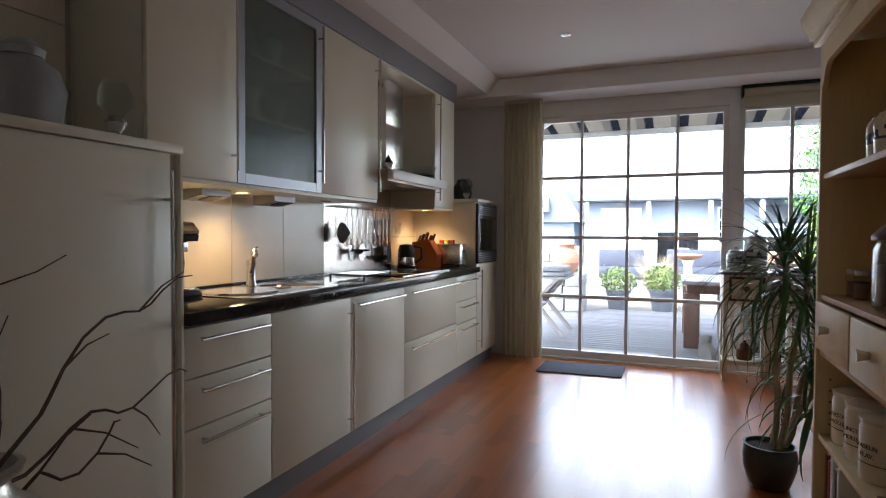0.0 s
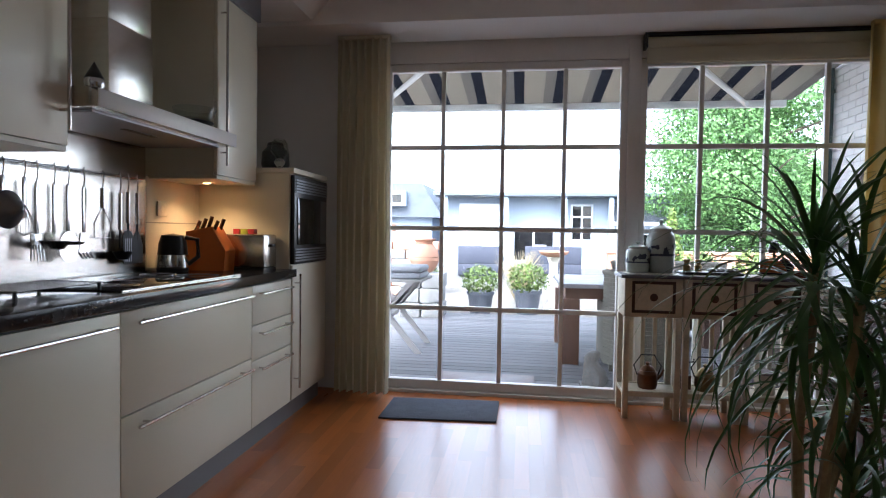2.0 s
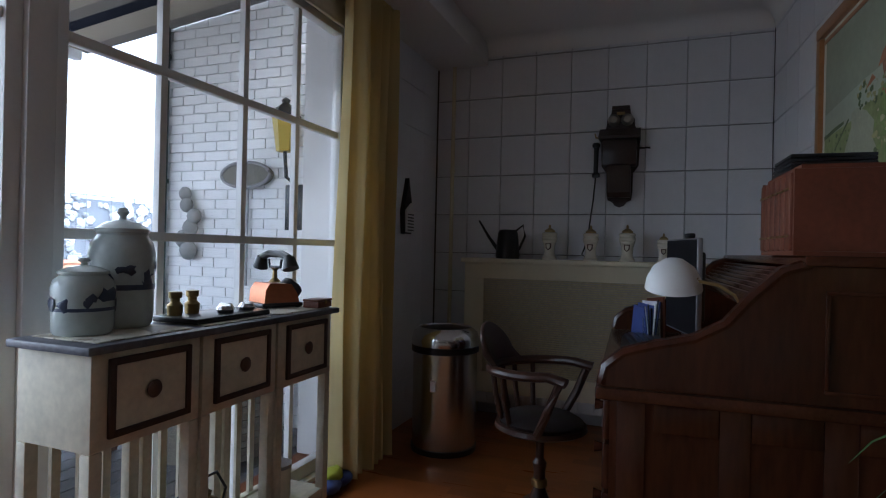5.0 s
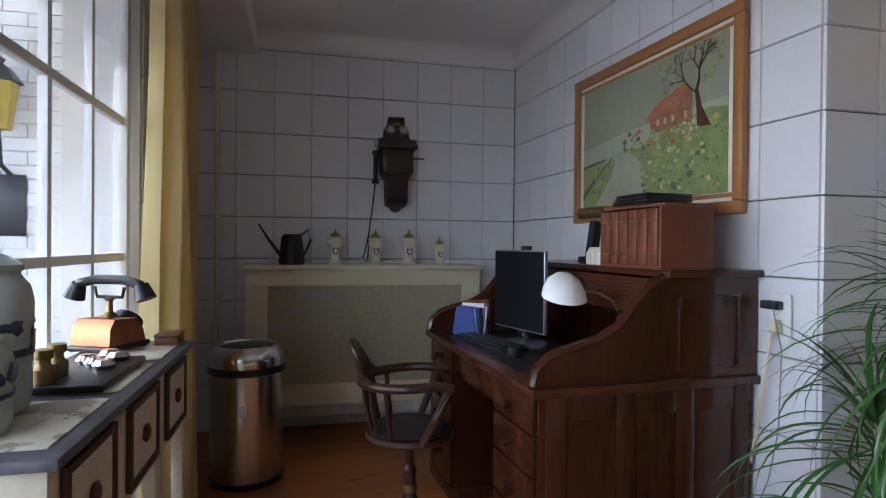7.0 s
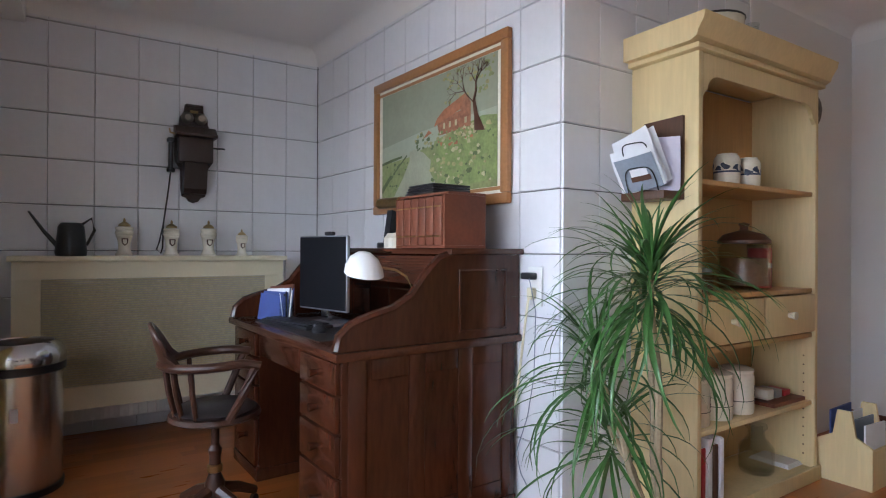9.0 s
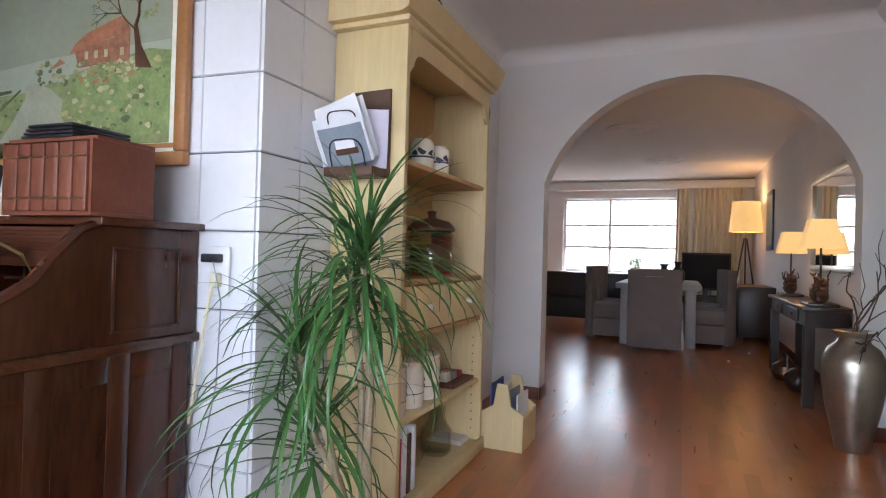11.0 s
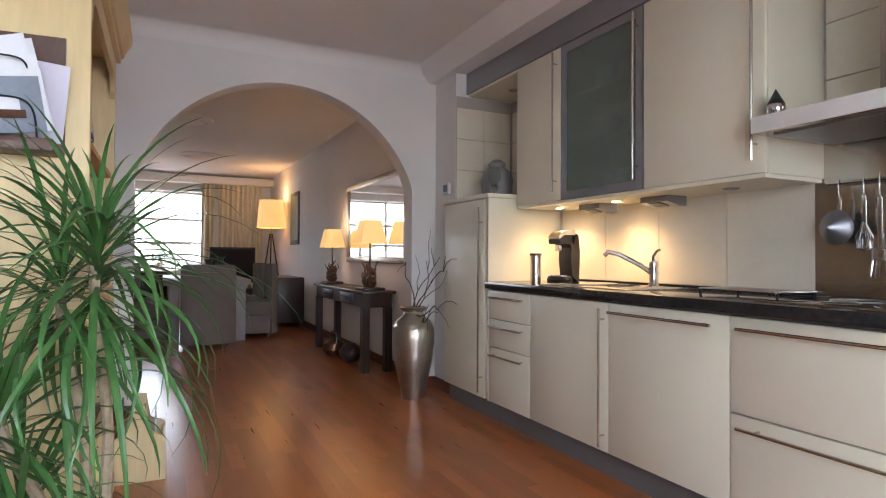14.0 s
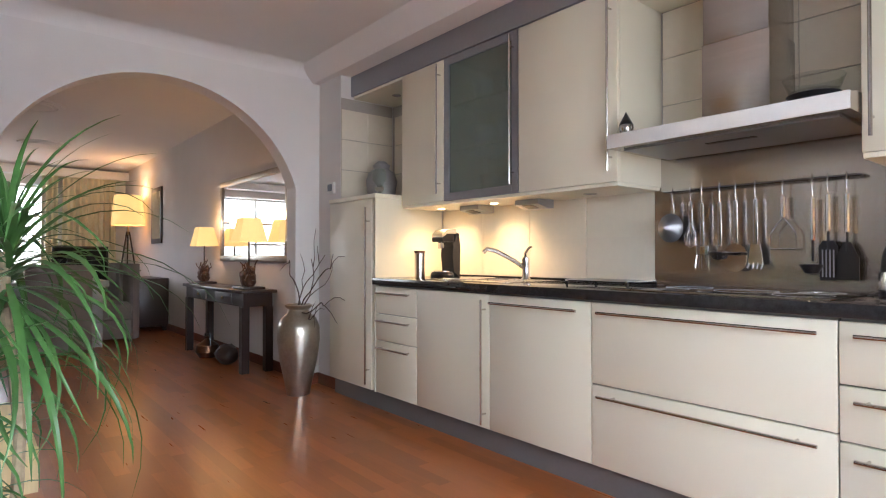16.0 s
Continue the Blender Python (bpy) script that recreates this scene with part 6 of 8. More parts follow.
for x in (-0.30, -0.22, -0.17, -0.12):
    flat("window", [(x, 0.42), (x + 0.018, 0.42), (x + 0.018, 0.45), (x, 0.45)], 8.4, M_BLOSP)
for k in range(50):
    dab(rnd.uniform(-0.36, -0.04), rnd.uniform(0.33, 0.405), rnd.uniform(0.006, 0.016), rnd, 9 + k * 0.01, (M_BUSHP, M_BLOSP, M_ROOFP, M_GRASSP)[k % 4])
rnd = random.Random(31)


def painted_branch(x, z, a, ln, r, depth):
    x1, z1 = x + ln * math.cos(a), z + ln * math.sin(a)
    part("branch", T([(x, 0.0062, z), ((x + x1) / 2 + rnd.uniform(-0.008, 0.008), 0.0062, (z + z1) / 2), (x1, 0.0062, z1)], r, 4, r * 0.55), M_BROWN, cv)
    if depth:
        for da in (-0.6, 0.05, 0.65):
            painted_branch(x1, z1, a + da + rnd.uniform(-0.22, 0.22), ln * rnd.uniform(0.58, 0.8), r * 0.58, depth - 1)


flat("tree_trunk", [(-0.44, 0.36), (-0.36, 0.37), (-0.355, 0.45), (-0.345, 0.53), (-0.365, 0.53), (-0.385, 0.45)], 10, M_BROWN)
painted_branch(-0.355, 0.52, 1.75, 0.085, 0.006, 3)
painted_branch(-0.355, 0.51, 0.75, 0.10, 0.005, 3)
for k in range(60):
    dab(rnd.uniform(-0.50, -0.10), rnd.uniform(0.54, 0.70), rnd.uniform(0.006, 0.018), rnd, 1 + k * 0.008, (M_FIELDP, M_BUSHP)[k % 2])
for z in (PH - 0.083, 0.066):
    part("gilt_slip", B(-PW + 0.055, PW - 0.055, 0.0005, 0.003, z, z + 0.017), M_FRAMEP, pc, smooth=False)
# sockets and cords
o = thing("wall_socket", "white double wall socket with a black plug and cords", "wall socket", pose(3.20, PY + 0.022, 0.90))
part("plate", B(-0.042, 0.042, 0.0, 0.012, 0, 0.17, bev=0.004), M_WHITE, o)
part("plug", B(-0.02, 0.05, 0.0125, 0.05, 0.115, 0.145, bev=0.006), M_BLACK, o)
part("plug", B(-0.015, 0.015, 0.0125, 0.045, 0.03, 0.08, bev=0.006), M_CREAMP, o)
part("cord", T([(0.0, 0.045, 0.04), (0.02, 0.05, -0.1), (0.06, 0.04, -0.28), (0.1, 0.03, -0.45)], 0.006, 6), M_CREAMP, o)
part("cord", T([(-0.01, 0.05, 0.12), (-0.04, 0.04, -0.02), (-0.02, 0.03, -0.3), (0.02, 0.03, -0.48), (0.07, 0.03, -0.6), (0.1, 0.025, -0.66), (0.06, 0.03, -0.74), (0.02, 0.03, -0.78)], 0.0025, 6), M_GREYP, o)

# ---- console by the window ----
CX0, CY0, CY1, CTOP = 2.56, 4.235, 4.50, 0.90
cs = thing("console_table", "cream distressed console of three stands with a dark worn top", "console table", pose(CX0, CY0, 0))
SW = 0.353
part("tabletop", B(-0.02, 3 * SW + 0.02, -0.025, 0.27, CTOP - 0.025, CTOP - 0.0035, bev=0.005), M_CONSTOP, cs)
for k in range(3):
    x0 = k * SW + 0.006
    x1 = x0 + SW - 0.012
    part("painted_top", B(x0 + 0.02, x1 - 0.02, 0.008, 0.24, CTOP - 0.0034, CTOP, bev=0.001), M_PEEL, cs)
    bxs = part("drawer_box", B(x0, x1, 0.0, 0.262, 0.635, CTOP - 0.026, bev=0.003), M_CONS, cs)
    f = part("drawer_front", B(x0 + 0.06, x1 - 0.06, -0.008, -0.0005, 0.68, 0.84), M_CONS, cs, smooth=False)
    for a in ((x0 + 0.05, x1 - 0.05, 0.662, 0.68), (x0 + 0.05, x1 - 0.05, 0.84, 0.858), (x0 + 0.042, x0 + 0.06, 0.662, 0.858), (x1 - 0.06, x1 - 0.042, 0.662, 0.858)):
        part("trim", B(a[0], a[1], -0.014, -0.001, a[2], a[3], bev=0.003), M_CONSTRIM, f)
    part("painted_rosette", L([(0, 0), (0.02, 0.0), (0.024, 0.006), (0.012, 0.012), (0, 0.012)], 14), M_BROWN, f).matrix_basis = pose((x0 + x1) / 2, -0.009, 0.76, 90, 0, 0)
    for x in (x0, x1 - 0.035):
        for y in (0.0, 0.227):
            part("leg", B(x, x + 0.035, y, y + 0.035, 0.0, 0.634, bev=0.003), M_CONS, cs)
    part("low_shelf", B(x0 + 0.001, x1 - 0.001, 0.036, 0.226, 0.15, 0.168), M_CONS, cs, smooth=False)
    for y in (0.002, 0.229):
        part("stretcher", B(x0 + 0.036, x1 - 0.036, y, y + 0.03, 0.14, 0.175, bev=0.002), M_CONS, cs)
    for k2 in range(3):
        part("back_slat", B(x0 + 0.075 + 0.075 * k2, x0 + 0.1 + 0.075 * k2, 0.235, 0.247, 0.176, 0.634), M_CONS, cs, smooth=False)
jar(2.67, 4.405, CTOP, 0.075, 0.175, label="pale glazed lidded pharmacy jar painted with dark motifs")
jar(2.82, 4.45, CTOP, 0.088, 0.30, label="tall pale glazed lidded vase jar with a dark band")
o = on("desk_stand", "black tray with glass inkwells and small silver things", "inkstand", 3.10, 4.36, CTOP)
part("tray", B(-0.17, 0.17, -0.09, 0.09, 0, 0.018, bev=0.005), M_BLACK, o)
for x, h2 in ((-0.13, 0.08), (-0.06, 0.075)):
    part("inkwell", L([(0, 0.0185), (0.022, 0.0185), (0.024, 0.05), (0.014, 0.06), (0.014, 0.07), (0.02, 0.075), (0.02, 0.092), (0, 0.095)], 14, (x, 0.04, 0)), M_BRASS, o)
for k in range(5):
    part("silver_box", L([(0, 0.0185), (0.024, 0.0185), (0.028, 0.03), (0.018, 0.042), (0, 0.044)], 12, (0.0 + 0.035 * k, -0.04 + 0.03 * (k % 3), 0)), M_CHROME, o)
o = on("antique_telephone", "antique black and copper dial telephone", "telephone", 3.50, 4.43, CTOP, rz=-25)
o.matrix_basis = o.matrix_basis @ Matrix.Scale(0.88, 4)
part("foot", B(-0.1, 0.1, -0.085, 0.085, 0.004, 0.022, bev=0.006), M_BLACK, o)
for x, y in ((-0.08, -0.07), (0.08, -0.07), (-0.08, 0.07), (0.08, 0.07)):
    part("rubber_foot", L([(0, 0), (0.012, 0), (0.012, 0.004), (0, 0.004)], 10, (x, y, 0)), M_BLACK, o)
part("case", P([(-0.085, 0.0225), (0.085, 0.0225), (0.075, 0.06), (0.045, 0.105), (-0.06, 0.11), (-0.08, 0.08)], -0.075, 0.075, "y"), M_COPPER, o)
dl = part("dial", T([(0.06, 0, 0.06), (0.085, 0, 0.085), (0.095, 0, 0.095)], 0.055, 22, 0.05), M_BLACK, o)
part("dial_ring", T([(0.096, 0, 0.0955), (0.1, 0, 0.0995)], 0.042, 22), M_CHROME, dl)
part("cradle_post", L([(0, 0.111), (0.03, 0.111), (0.012, 0.13), (0.01, 0.165), (0.02, 0.175), (0, 0.18)], 14), M_BRASS, o)
part("cradle", T([(0, -0.06, 0.215), (0, -0.05, 0.18), (0, 0.05, 0.18), (0, 0.06, 0.215)], 0.006, 8), M_BLACK, o)
part("handset", T([(0.0, -0.135, 0.20), (0, -0.12, 0.225), (0, -0.06, 0.24), (0, 0.06, 0.24), (0, 0.12, 0.225), (0, 0.135, 0.20)], 0.017, 10), M_BLACK, o)
for sy in (-1, 1):
    part("earpiece", T([(0, sy * 0.125, 0.225), (0, sy * 0.145, 0.175)], 0.024, 14, 0.036), M_BLACK, o)
o = on("small_wooden_box", "small red-brown wooden box on the console", "box", 3.575, 4.275, CTOP)
part("body", B(-0.05, 0.05, -0.035, 0.035, 0, 0.024, bev=0.003), M_REDBROWN, o)
part("lid", B(-0.052, 0.052, -0.037, 0.037, 0.0245, 0.034, bev=0.003), M_REDBROWN, o)
part("clasp", B(-0.006, 0.006, -0.041, -0.0375, 0.016, 0.03), M_BRASS, o, smooth=False)


def pot_on_shelf(x, kind, label, m2):
    o = on(kind, label, "pot", x, 4.365, 0.168)
    part("body", L([(0, 0), (0.055, 0), (0.062, 0.03), (0.06, 0.09), (0.045, 0.11), (0, 0.112)], 20), m2, o)
    part("lid", L([(0.048, 0.1125), (0.03, 0.135), (0.01, 0.145), (0.014, 0.16), (0, 0.17)], 18), m2, o)
    part("handle", T([(-0.062, 0, 0.08), (-0.085, 0, 0.14), (-0.04, 0, 0.21), (0.04, 0, 0.21), (0.085, 0, 0.14), (0.062, 0, 0.08)], 0.005, 6), M_BLACK, o)
    part("spout", T([(0.055, 0.01, 0.05), (0.09, 0.02, 0.08), (0.105, 0.02, 0.115)], 0.012, 8, 0.007), m2, o)


pot_on_shelf(2.74, "copper_kettle", "small dark copper kettle on the low console shelf", M_BRONZE)
pot_on_shelf(3.09, "brass_pot", "brass pot with a lid on the low console shelf", M_BRASS)
o = on("enamel_pot", "white enamel pot with a lid on the low console shelf", "pot", 3.44, 4.36, 0.168)
part("body", L([(0, 0), (0.055, 0), (0.058, 0.01), (0.058, 0.12), (0, 0.122)], 22), M_STEIN, o)
part("lid", L([(0.061, 0.1225), (0.061, 0.135), (0.02, 0.15), (0, 0.152)], 22), M_GREYW, o)
part("handle", T([(0.058, 0, 0.1), (0.09, 0, 0.09), (0.09, 0, 0.05), (0.058, 0, 0.04)], 0.006, 6), M_GREYW, o)
o = on("coffee_grinder", "small dark coffee grinder on the low console shelf", "coffee grinder", 2.96, 4.40, 0.168)
part("body", B(-0.045, 0.045, -0.045, 0.045, 0, 0.09, bev=0.004), M_BROWN, o)
part("hopper", L([(0, 0.091), (0.02, 0.091), (0.04, 0.13), (0.0, 0.13)], 14), M_BRASS, o)
part("crank", T([(0, 0, 0.13), (0, 0, 0.16), (0.07, 0, 0.17), (0.07, 0, 0.19)], 0.005, 6), M_BLACK, o)
o = on("cleaning_cloth", "crumpled blue and yellow cloth on the floor by the curtain", "cloth", 3.93, 4.40, 0.0)
for k, m2 in enumerate((M_BLUE, M_GREEN, M_BLUE)):
    bm = bmesh.new()
    ball(bm, (0.05 * k - 0.04, 0.02 * (k % 2), 0.035 + 0.03 * (k == 1)), 0.07, (1, 0.8, 0.5), 3)
    for v in bm.verts:
        v.co += v.co.normalized() * 0.012 * noise.noise(v.co * 30)
        v.co.z = max(v.co.z, 0.001)
    part("fold", bm, m2, o)
bm = B(1.085, 1.80, 3.945, 4.37, 0.0005, 0.012, bev=0.004)
for v in bm.verts:
    v.co.x, v.co.y = v.co.x + 0.0, v.co.y + (v.co.x - 1.085) * 0.07
o = solid("door_mat", bm, M_MAT, "blue-grey ribbed door mat in front of the garden door", "door mat")

# ---- worktop things ----
o = on("coffee_machine", "black and steel pad coffee machine on the worktop", "coffee machine", 0.22, 0.88, 0.91, rz=0)
o.matrix_basis = o.matrix_basis @ Matrix.Diagonal((0.66, 0.95, 1.0, 1.0))
part("base", L([(0, 0), (0.1, 0), (0.105, 0.02), (0.09, 0.04), (0, 0.042)], 26, (0.06, 0, 0)), M_BLACK, o)
part("drip_plate", L([(0, 0.0425), (0.07, 0.0425), (0.07, 0.048), (0, 0.048)], 22, (0.07, 0, 0)), M_CHROME, o)
part("body", P([(-0.1, 0.0), (-0.02, 0.043), (0.0, 0.15), (-0.01, 0.22), (0.01, 0.244), (-0.032, 0.244), (-0.062, 0.31), (-0.09, 0.30), (-0.11, 0.2)], -0.065, 0.065, "y"), M_BLACK, o)
part("head", P([(-0.03, 0.245), (0.12, 0.245), (0.13, 0.27), (0.07, 0.30), (-0.02, 0.30)], -0.06, 0.06, "y"), M_BLACK, o)
part("lid", P([(-0.06, 0.301), (0.07, 0.301), (0.126, 0.277), (0.13, 0.29), (0.08, 0.325), (-0.05, 0.335)], -0.062, 0.062, "y"), M_STEEL, o, "brushed steel lid")
part("outlet", B(0.05, 0.09, -0.025, 0.025, 0.2, 0.2445, bev=0.005), M_CHROME, o)
o = on("steel_canister", "slim brushed steel canister on the worktop", "canister", 0.33, 0.72, 0.91)
part("body", L([(0, 0), (0.036, 0), (0.036, 0.17), (0, 0.17)], 22), M_STEEL, o)
part("lid", L([(0.039, 0.1705), (0.039, 0.185), (0, 0.187)], 22), M_BROWN, o)
o = on("water_kettle", "black and steel water kettle beside the hob", "kettle", 0.12, 3.36, 0.91)
part("body", L([(0, 0), (0.075, 0), (0.08, 0.02), (0.068, 0.15), (0.055, 0.19), (0, 0.2)], 24), M_BLACK, o)
part("steel_band", L([(0.081, 0.02), (0.083, 0.03), (0.077, 0.09), (0.076, 0.09)], 24, close=False), M_CHROME, o)
part("handle", T([(0.06, 0.02, 0.18), (0.12, 0.03, 0.17), (0.125, 0.03, 0.08), (0.075, 0.02, 0.04)], 0.012, 8), M_BLACK, o)
o = on("knife_block", "orange wooden knife block full of knives", "knife block", 0.22, 3.53, 0.91)
part("block", P([(-0.10, 0), (0.12, 0), (0.13, 0.11), (0.05, 0.24), (-0.10, 0.21)], -0.055, 0.055, "y"), M_ORANGE, o)
for k in range(8):
    x, y = -0.06 + 0.035 * (k % 4), -0.03 + 0.06 * (k // 4)
    part("knife_handle", T([(x, y, 0.205), (x + 0.03, y, 0.27 + 0.012 * (k % 3))], 0.010, 8), M_BROWN, o)
o = on("toaster", "brushed steel toaster with coloured things on top", "toaster", 0.37, 3.69, 0.91)
part("body", B(-0.14, 0.14, -0.085, 0.085, 0.012, 0.2, bev=0.015), M_STEEL, o)
part("base", B(-0.135, 0.135, -0.08, 0.08, 0, 0.0115), M_BLACK, o, smooth=False)
part("lever", B(0.1405, 0.16, -0.02, 0.02, 0.13, 0.145, bev=0.003), M_BLACK, o)
o = on("spice_boxes", "small red and yellow boxes on the toaster", "boxes", 0.32, 3.69, 1.11)
for k, m2 in enumerate((M_RED, M_GREEN, M_RED)):
    part("box", B(-0.03 + 0.045 * k, 0.008 + 0.045 * k, -0.02, 0.02, 0, 0.03, bev=0.002), m2, o)


def oil_lamp(x, y, z):
    o = on("oil_lamp", "small glass oil lamp with a clear chimney", "oil lamp", x, y, z)
    part("font", L([(0, 0), (0.035, 0), (0.03, 0.012), (0.015, 0.025), (0.03, 0.045), (0.036, 0.06), (0.02, 0.08), (0, 0.08)], 18), M_CHROME, o)
    part("chimney", L([(0.025, 0.081), (0.055, 0.12), (0.05, 0.17), (0.034, 0.2), (0.031, 0.2), (0.046, 0.17), (0.05, 0.12), (0.021, 0.083)], 20), M_JAR, o)


oil_lamp(0.47, 0.42, 1.492)
oil_lamp(0.42, 4.0, 1.502)
o = on("ginger_jar", "dark grey ceramic ginger jar on the tall cabinet", "jar", 0.32, 0.22, 1.492)
part("body", L([(0, 0), (0.09, 0), (0.105, 0.03), (0.12, 0.14), (0.1, 0.2), (0.055, 0.235), (0, 0.236)], 24), M_GREYW, o)
part("lid", L([(0.06, 0.2365), (0.065, 0.26), (0.03, 0.29), (0, 0.295)], 20), M_GREYW, o)
o = on("dark_pottery_jar", "dark pottery jar on the oven cabinet", "jar", 0.32, 4.16, 1.502)
part("body", L([(0, 0), (0.07, 0), (0.09, 0.06), (0.085, 0.14), (0.05, 0.18), (0, 0.18)], 22), M_POT, o)
part("lid", L([(0.055, 0.1805), (0.05, 0.2), (0.012, 0.215), (0, 0.22)], 18), M_POT, o)
o = thing("thermostat", "small grey room thermostat on the pilaster", "thermostat", pose(0.5, -0.22, 1.56))
part("case", B(0.001, 0.025, -0.05, 0.05, 0, 0.09, bev=0.004), M_WHITE, o)
part("display", B(0.0255, 0.027, -0.036, 0.036, 0.02, 0.075), M_GREYP, o, smooth=False)
o = thing("kitchen_socket", "cream wall socket on the tiled splashback", "wall socket", pose(0.012, 3.42, 1.2))
part("plate", B(0, 0.012, -0.04, 0.04, 0, 0.08, bev=0.004), M_STEIN, o)
part("insert", L([(0, 0.0125), (0.022, 0.0125), (0.022, 0.014), (0, 0.011)], 16), M_STEIN, o).matrix_basis = pose(0, 0, 0.04, 0, 90, 0)

# tall vase with twigs
v_ = thing("floor_vase", "tall antique silver floor vase with bare twigs", "vase", pose(0.80, -0.20, 0))
part("body", L([(0, 0), (0.085, 0), (0.088, 0.015), (0.1, 0.08), (0.14, 0.26), (0.16, 0.42), (0.158, 0.52), (0.13, 0.585), (0.085, 0.62), (0.075, 0.65), (0.1, 0.67), (0.105, 0.685), (0.09, 0.69), (0.07, 0.66), (0, 0.6)], 40), M_SILVER, v_)
rnd = random.Random(21)


def twig(p, d, n, r, depth):
    pts = [p]
    for _ in range(n):
        d = (d + Vector((rnd.uniform(-0.45, 0.45), rnd.uniform(-0.45, 0.45), rnd.uniform(-0.25, 0.35)))).normalized()
        pts.append(pts[-1] + d * rnd.uniform(0.06, 0.10))
    part("twig", T(pts, r, 6, r * 0.45), M_TWIG, v_)
    if depth:
        for k in (n // 2, n - 1):
            twig(pts[k], (d + Vector((rnd.uniform(-1, 1), rnd.uniform(-1, 1), 0.3))).normalized(), 4, r * 0.6, depth - 1)


for k, d in enumerate(((0.15, 0.3, 1), (0.05, -0.1, 1))):
    twig(Vector((0.02 * math.cos(k), 0.02 * math.sin(k), 0.55)), Vector(d).normalized(), 7, 0.006, 1)


for k, (end, sag) in enumerate((((-0.04, 0.64, 1.04), 0.10), ((-0.03, 0.62, 0.76), 0.02), ((0.0, 0.40, 0.70), -0.05), ((-0.02, -0.28, 1.02), 0.12))):
    p0, p1 = Vector((0.0, 0.0, 0.6)), Vector(end)
    pts = [p0.lerp(p1, f) + Vector((0.02 * math.sin(9 * f + k), 0.02 * math.sin(13 * f + 2 * k), sag * math.sin(math.pi * f) + 0.025 * math.sin(15 * f + k))) * (1 if f > 0 else 0) for f in np.linspace(0, 1, 14)]
    part("twig", T(pts, 0.006, 6, 0.002), M_TWIG, v_)
    for j in (5, 9):
        d = Vector((rnd.uniform(-0.1, 0.1), 0.12 * (1 if end[1] > 0 else -1), rnd.choice((-1, 1)) * rnd.uniform(0.06, 0.13)))
        part("twig", T([pts[j], pts[j] + d * 0.5 + Vector((0, 0, 0.015)), pts[j] + d], 0.0035, 5, 0.0015), M_TWIG, v_)


# ---- living room ----
tb = thing("dining_table", "long grey-washed dining table with thick legs", "dining table", pose(2.0, -4.75, 0))
part("tabletop", B(-0.5, 0.5, -1.0, 1.0, 0.70, 0.77, bev=0.006), M_GREYW, tb)
for x in (-0.44, 0.32):
    for y in (-0.97, 0.85):
        part("leg", B(x, x + 0.12, y, y + 0.12, 0, 0.699, bev=0.004), M_GREYW, tb)
M_RUN = mat("white_table_runner", (0.72, 0.72, 0.72), 0.9, var=0.05)
solid("table_runner", B(1.72, 2.28, -5.7, -3.8, 0.771, 0.775), M_RUN, "white cloth runner on the dining table", "table runner", smooth=False)


def dining_chair():
    c = thing("dining_chair", "taupe upholstered dining chair with a tall curved back", "dining chair", group="chairs round the dining table")
    part("seat", B(-0.27, 0.27, -0.25, 0.27, 0.28, 0.47, bev=0.03), M_CHAIRF, c)
    out = [(0.31 * math.sin(a), -0.19 - 0.14 * math.cos(a)) for a in np.linspace(-1.35, 1.35, 13)]
    inn = [(0.25 * math.sin(a), -0.17 - 0.085 * math.cos(a)) for a in np.linspace(1.35, -1.35, 13)]
    bm = P(out + inn, 0.04, 0.96)
    bmesh.ops.bevel(bm, geom=[e for e in bm.edges if abs(e.verts[0].co.z - e.verts[1].co.z) < 0.01 and e.verts[0].co.z > 0.5], offset=0.015, segments=2, affect='EDGES')
    part("backrest", bm, M_CHAIRF, c)
    part("skirt", B(-0.265, 0.265, -0.22, 0.26, 0.05, 0.279, bev=0.01), M_CHAIRF, c)
    for x in (-0.2, 0.2):
        for y in (-0.2, 0.2):
            part("foot", B(x - 0.02, x + 0.02, y - 0.02, y + 0.02, 0, 0.0495), M_DARKW, c, smooth=False)
    part("pull_bar", T([(-0.09, -0.335, 0.87), (0.09, -0.335, 0.87)], 0.007, 6), M_CHROME, c, "small chrome pull bar")
    return c


c = dining_chair()
c.matrix_world = pose(2.02, -3.62, 0, 0, 0, 180)
for x, y, a in ((2.62, -4.3, 94), (2.6, -5.1, 88), (1.42, -4.25, -92), (1.44, -5.1, -88)):
    copy_thing(c, pose(x, y, 0, 0, 0, a))
for x, y, h_ in ((1.95, -4.5, 0.24), (1.78, -4.7, 0.28)):
    o = on("black_vase", "small black ceramic vase on the dining table", "vase", x, y, 0.776)
    part("body", L([(0, 0), (0.07, 0), (0.1, 0.06), (0.09, h_ * 0.5), (0.035, h_ * 0.75), (0.04, h_ * 0.9), (0.07, h_), (0.06, h_), (0, h_ * 0.9)], 20), M_BLACK, o)
    part("neck_ring", L([(0.041, h_ * 0.88), (0.045, h_ * 0.9), (0.041, h_ * 0.92)], 18, close=False), M_BLACK, o)

ct = thing("side_table", "dark brown wooden side table with two drawers along the wall", "side table", pose(0.57, -2.95, 0))
part("tabletop", B(0.0, 0.33, -0.02, 1.82, 0.72, 0.75, bev=0.005), M_DARKW, ct)
part("apron", B(0.03, 0.30, 0.02, 1.78, 0.60, 0.719), M_DARKW, ct, smooth=False)
for y in (0.3, 1.05):
    f = part("drawer", B(0.301, 0.313, y, y + 0.45, 0.615, 0.71, bev=0.003), M_DARKW, ct)
    part("knob", L([(0, 0), (0.01, 0), (0.014, 0.012), (0, 0.016)], 10), M_BRASS, f).matrix_basis = pose(0.313, y + 0.22, 0.66, 0, 90, 0)
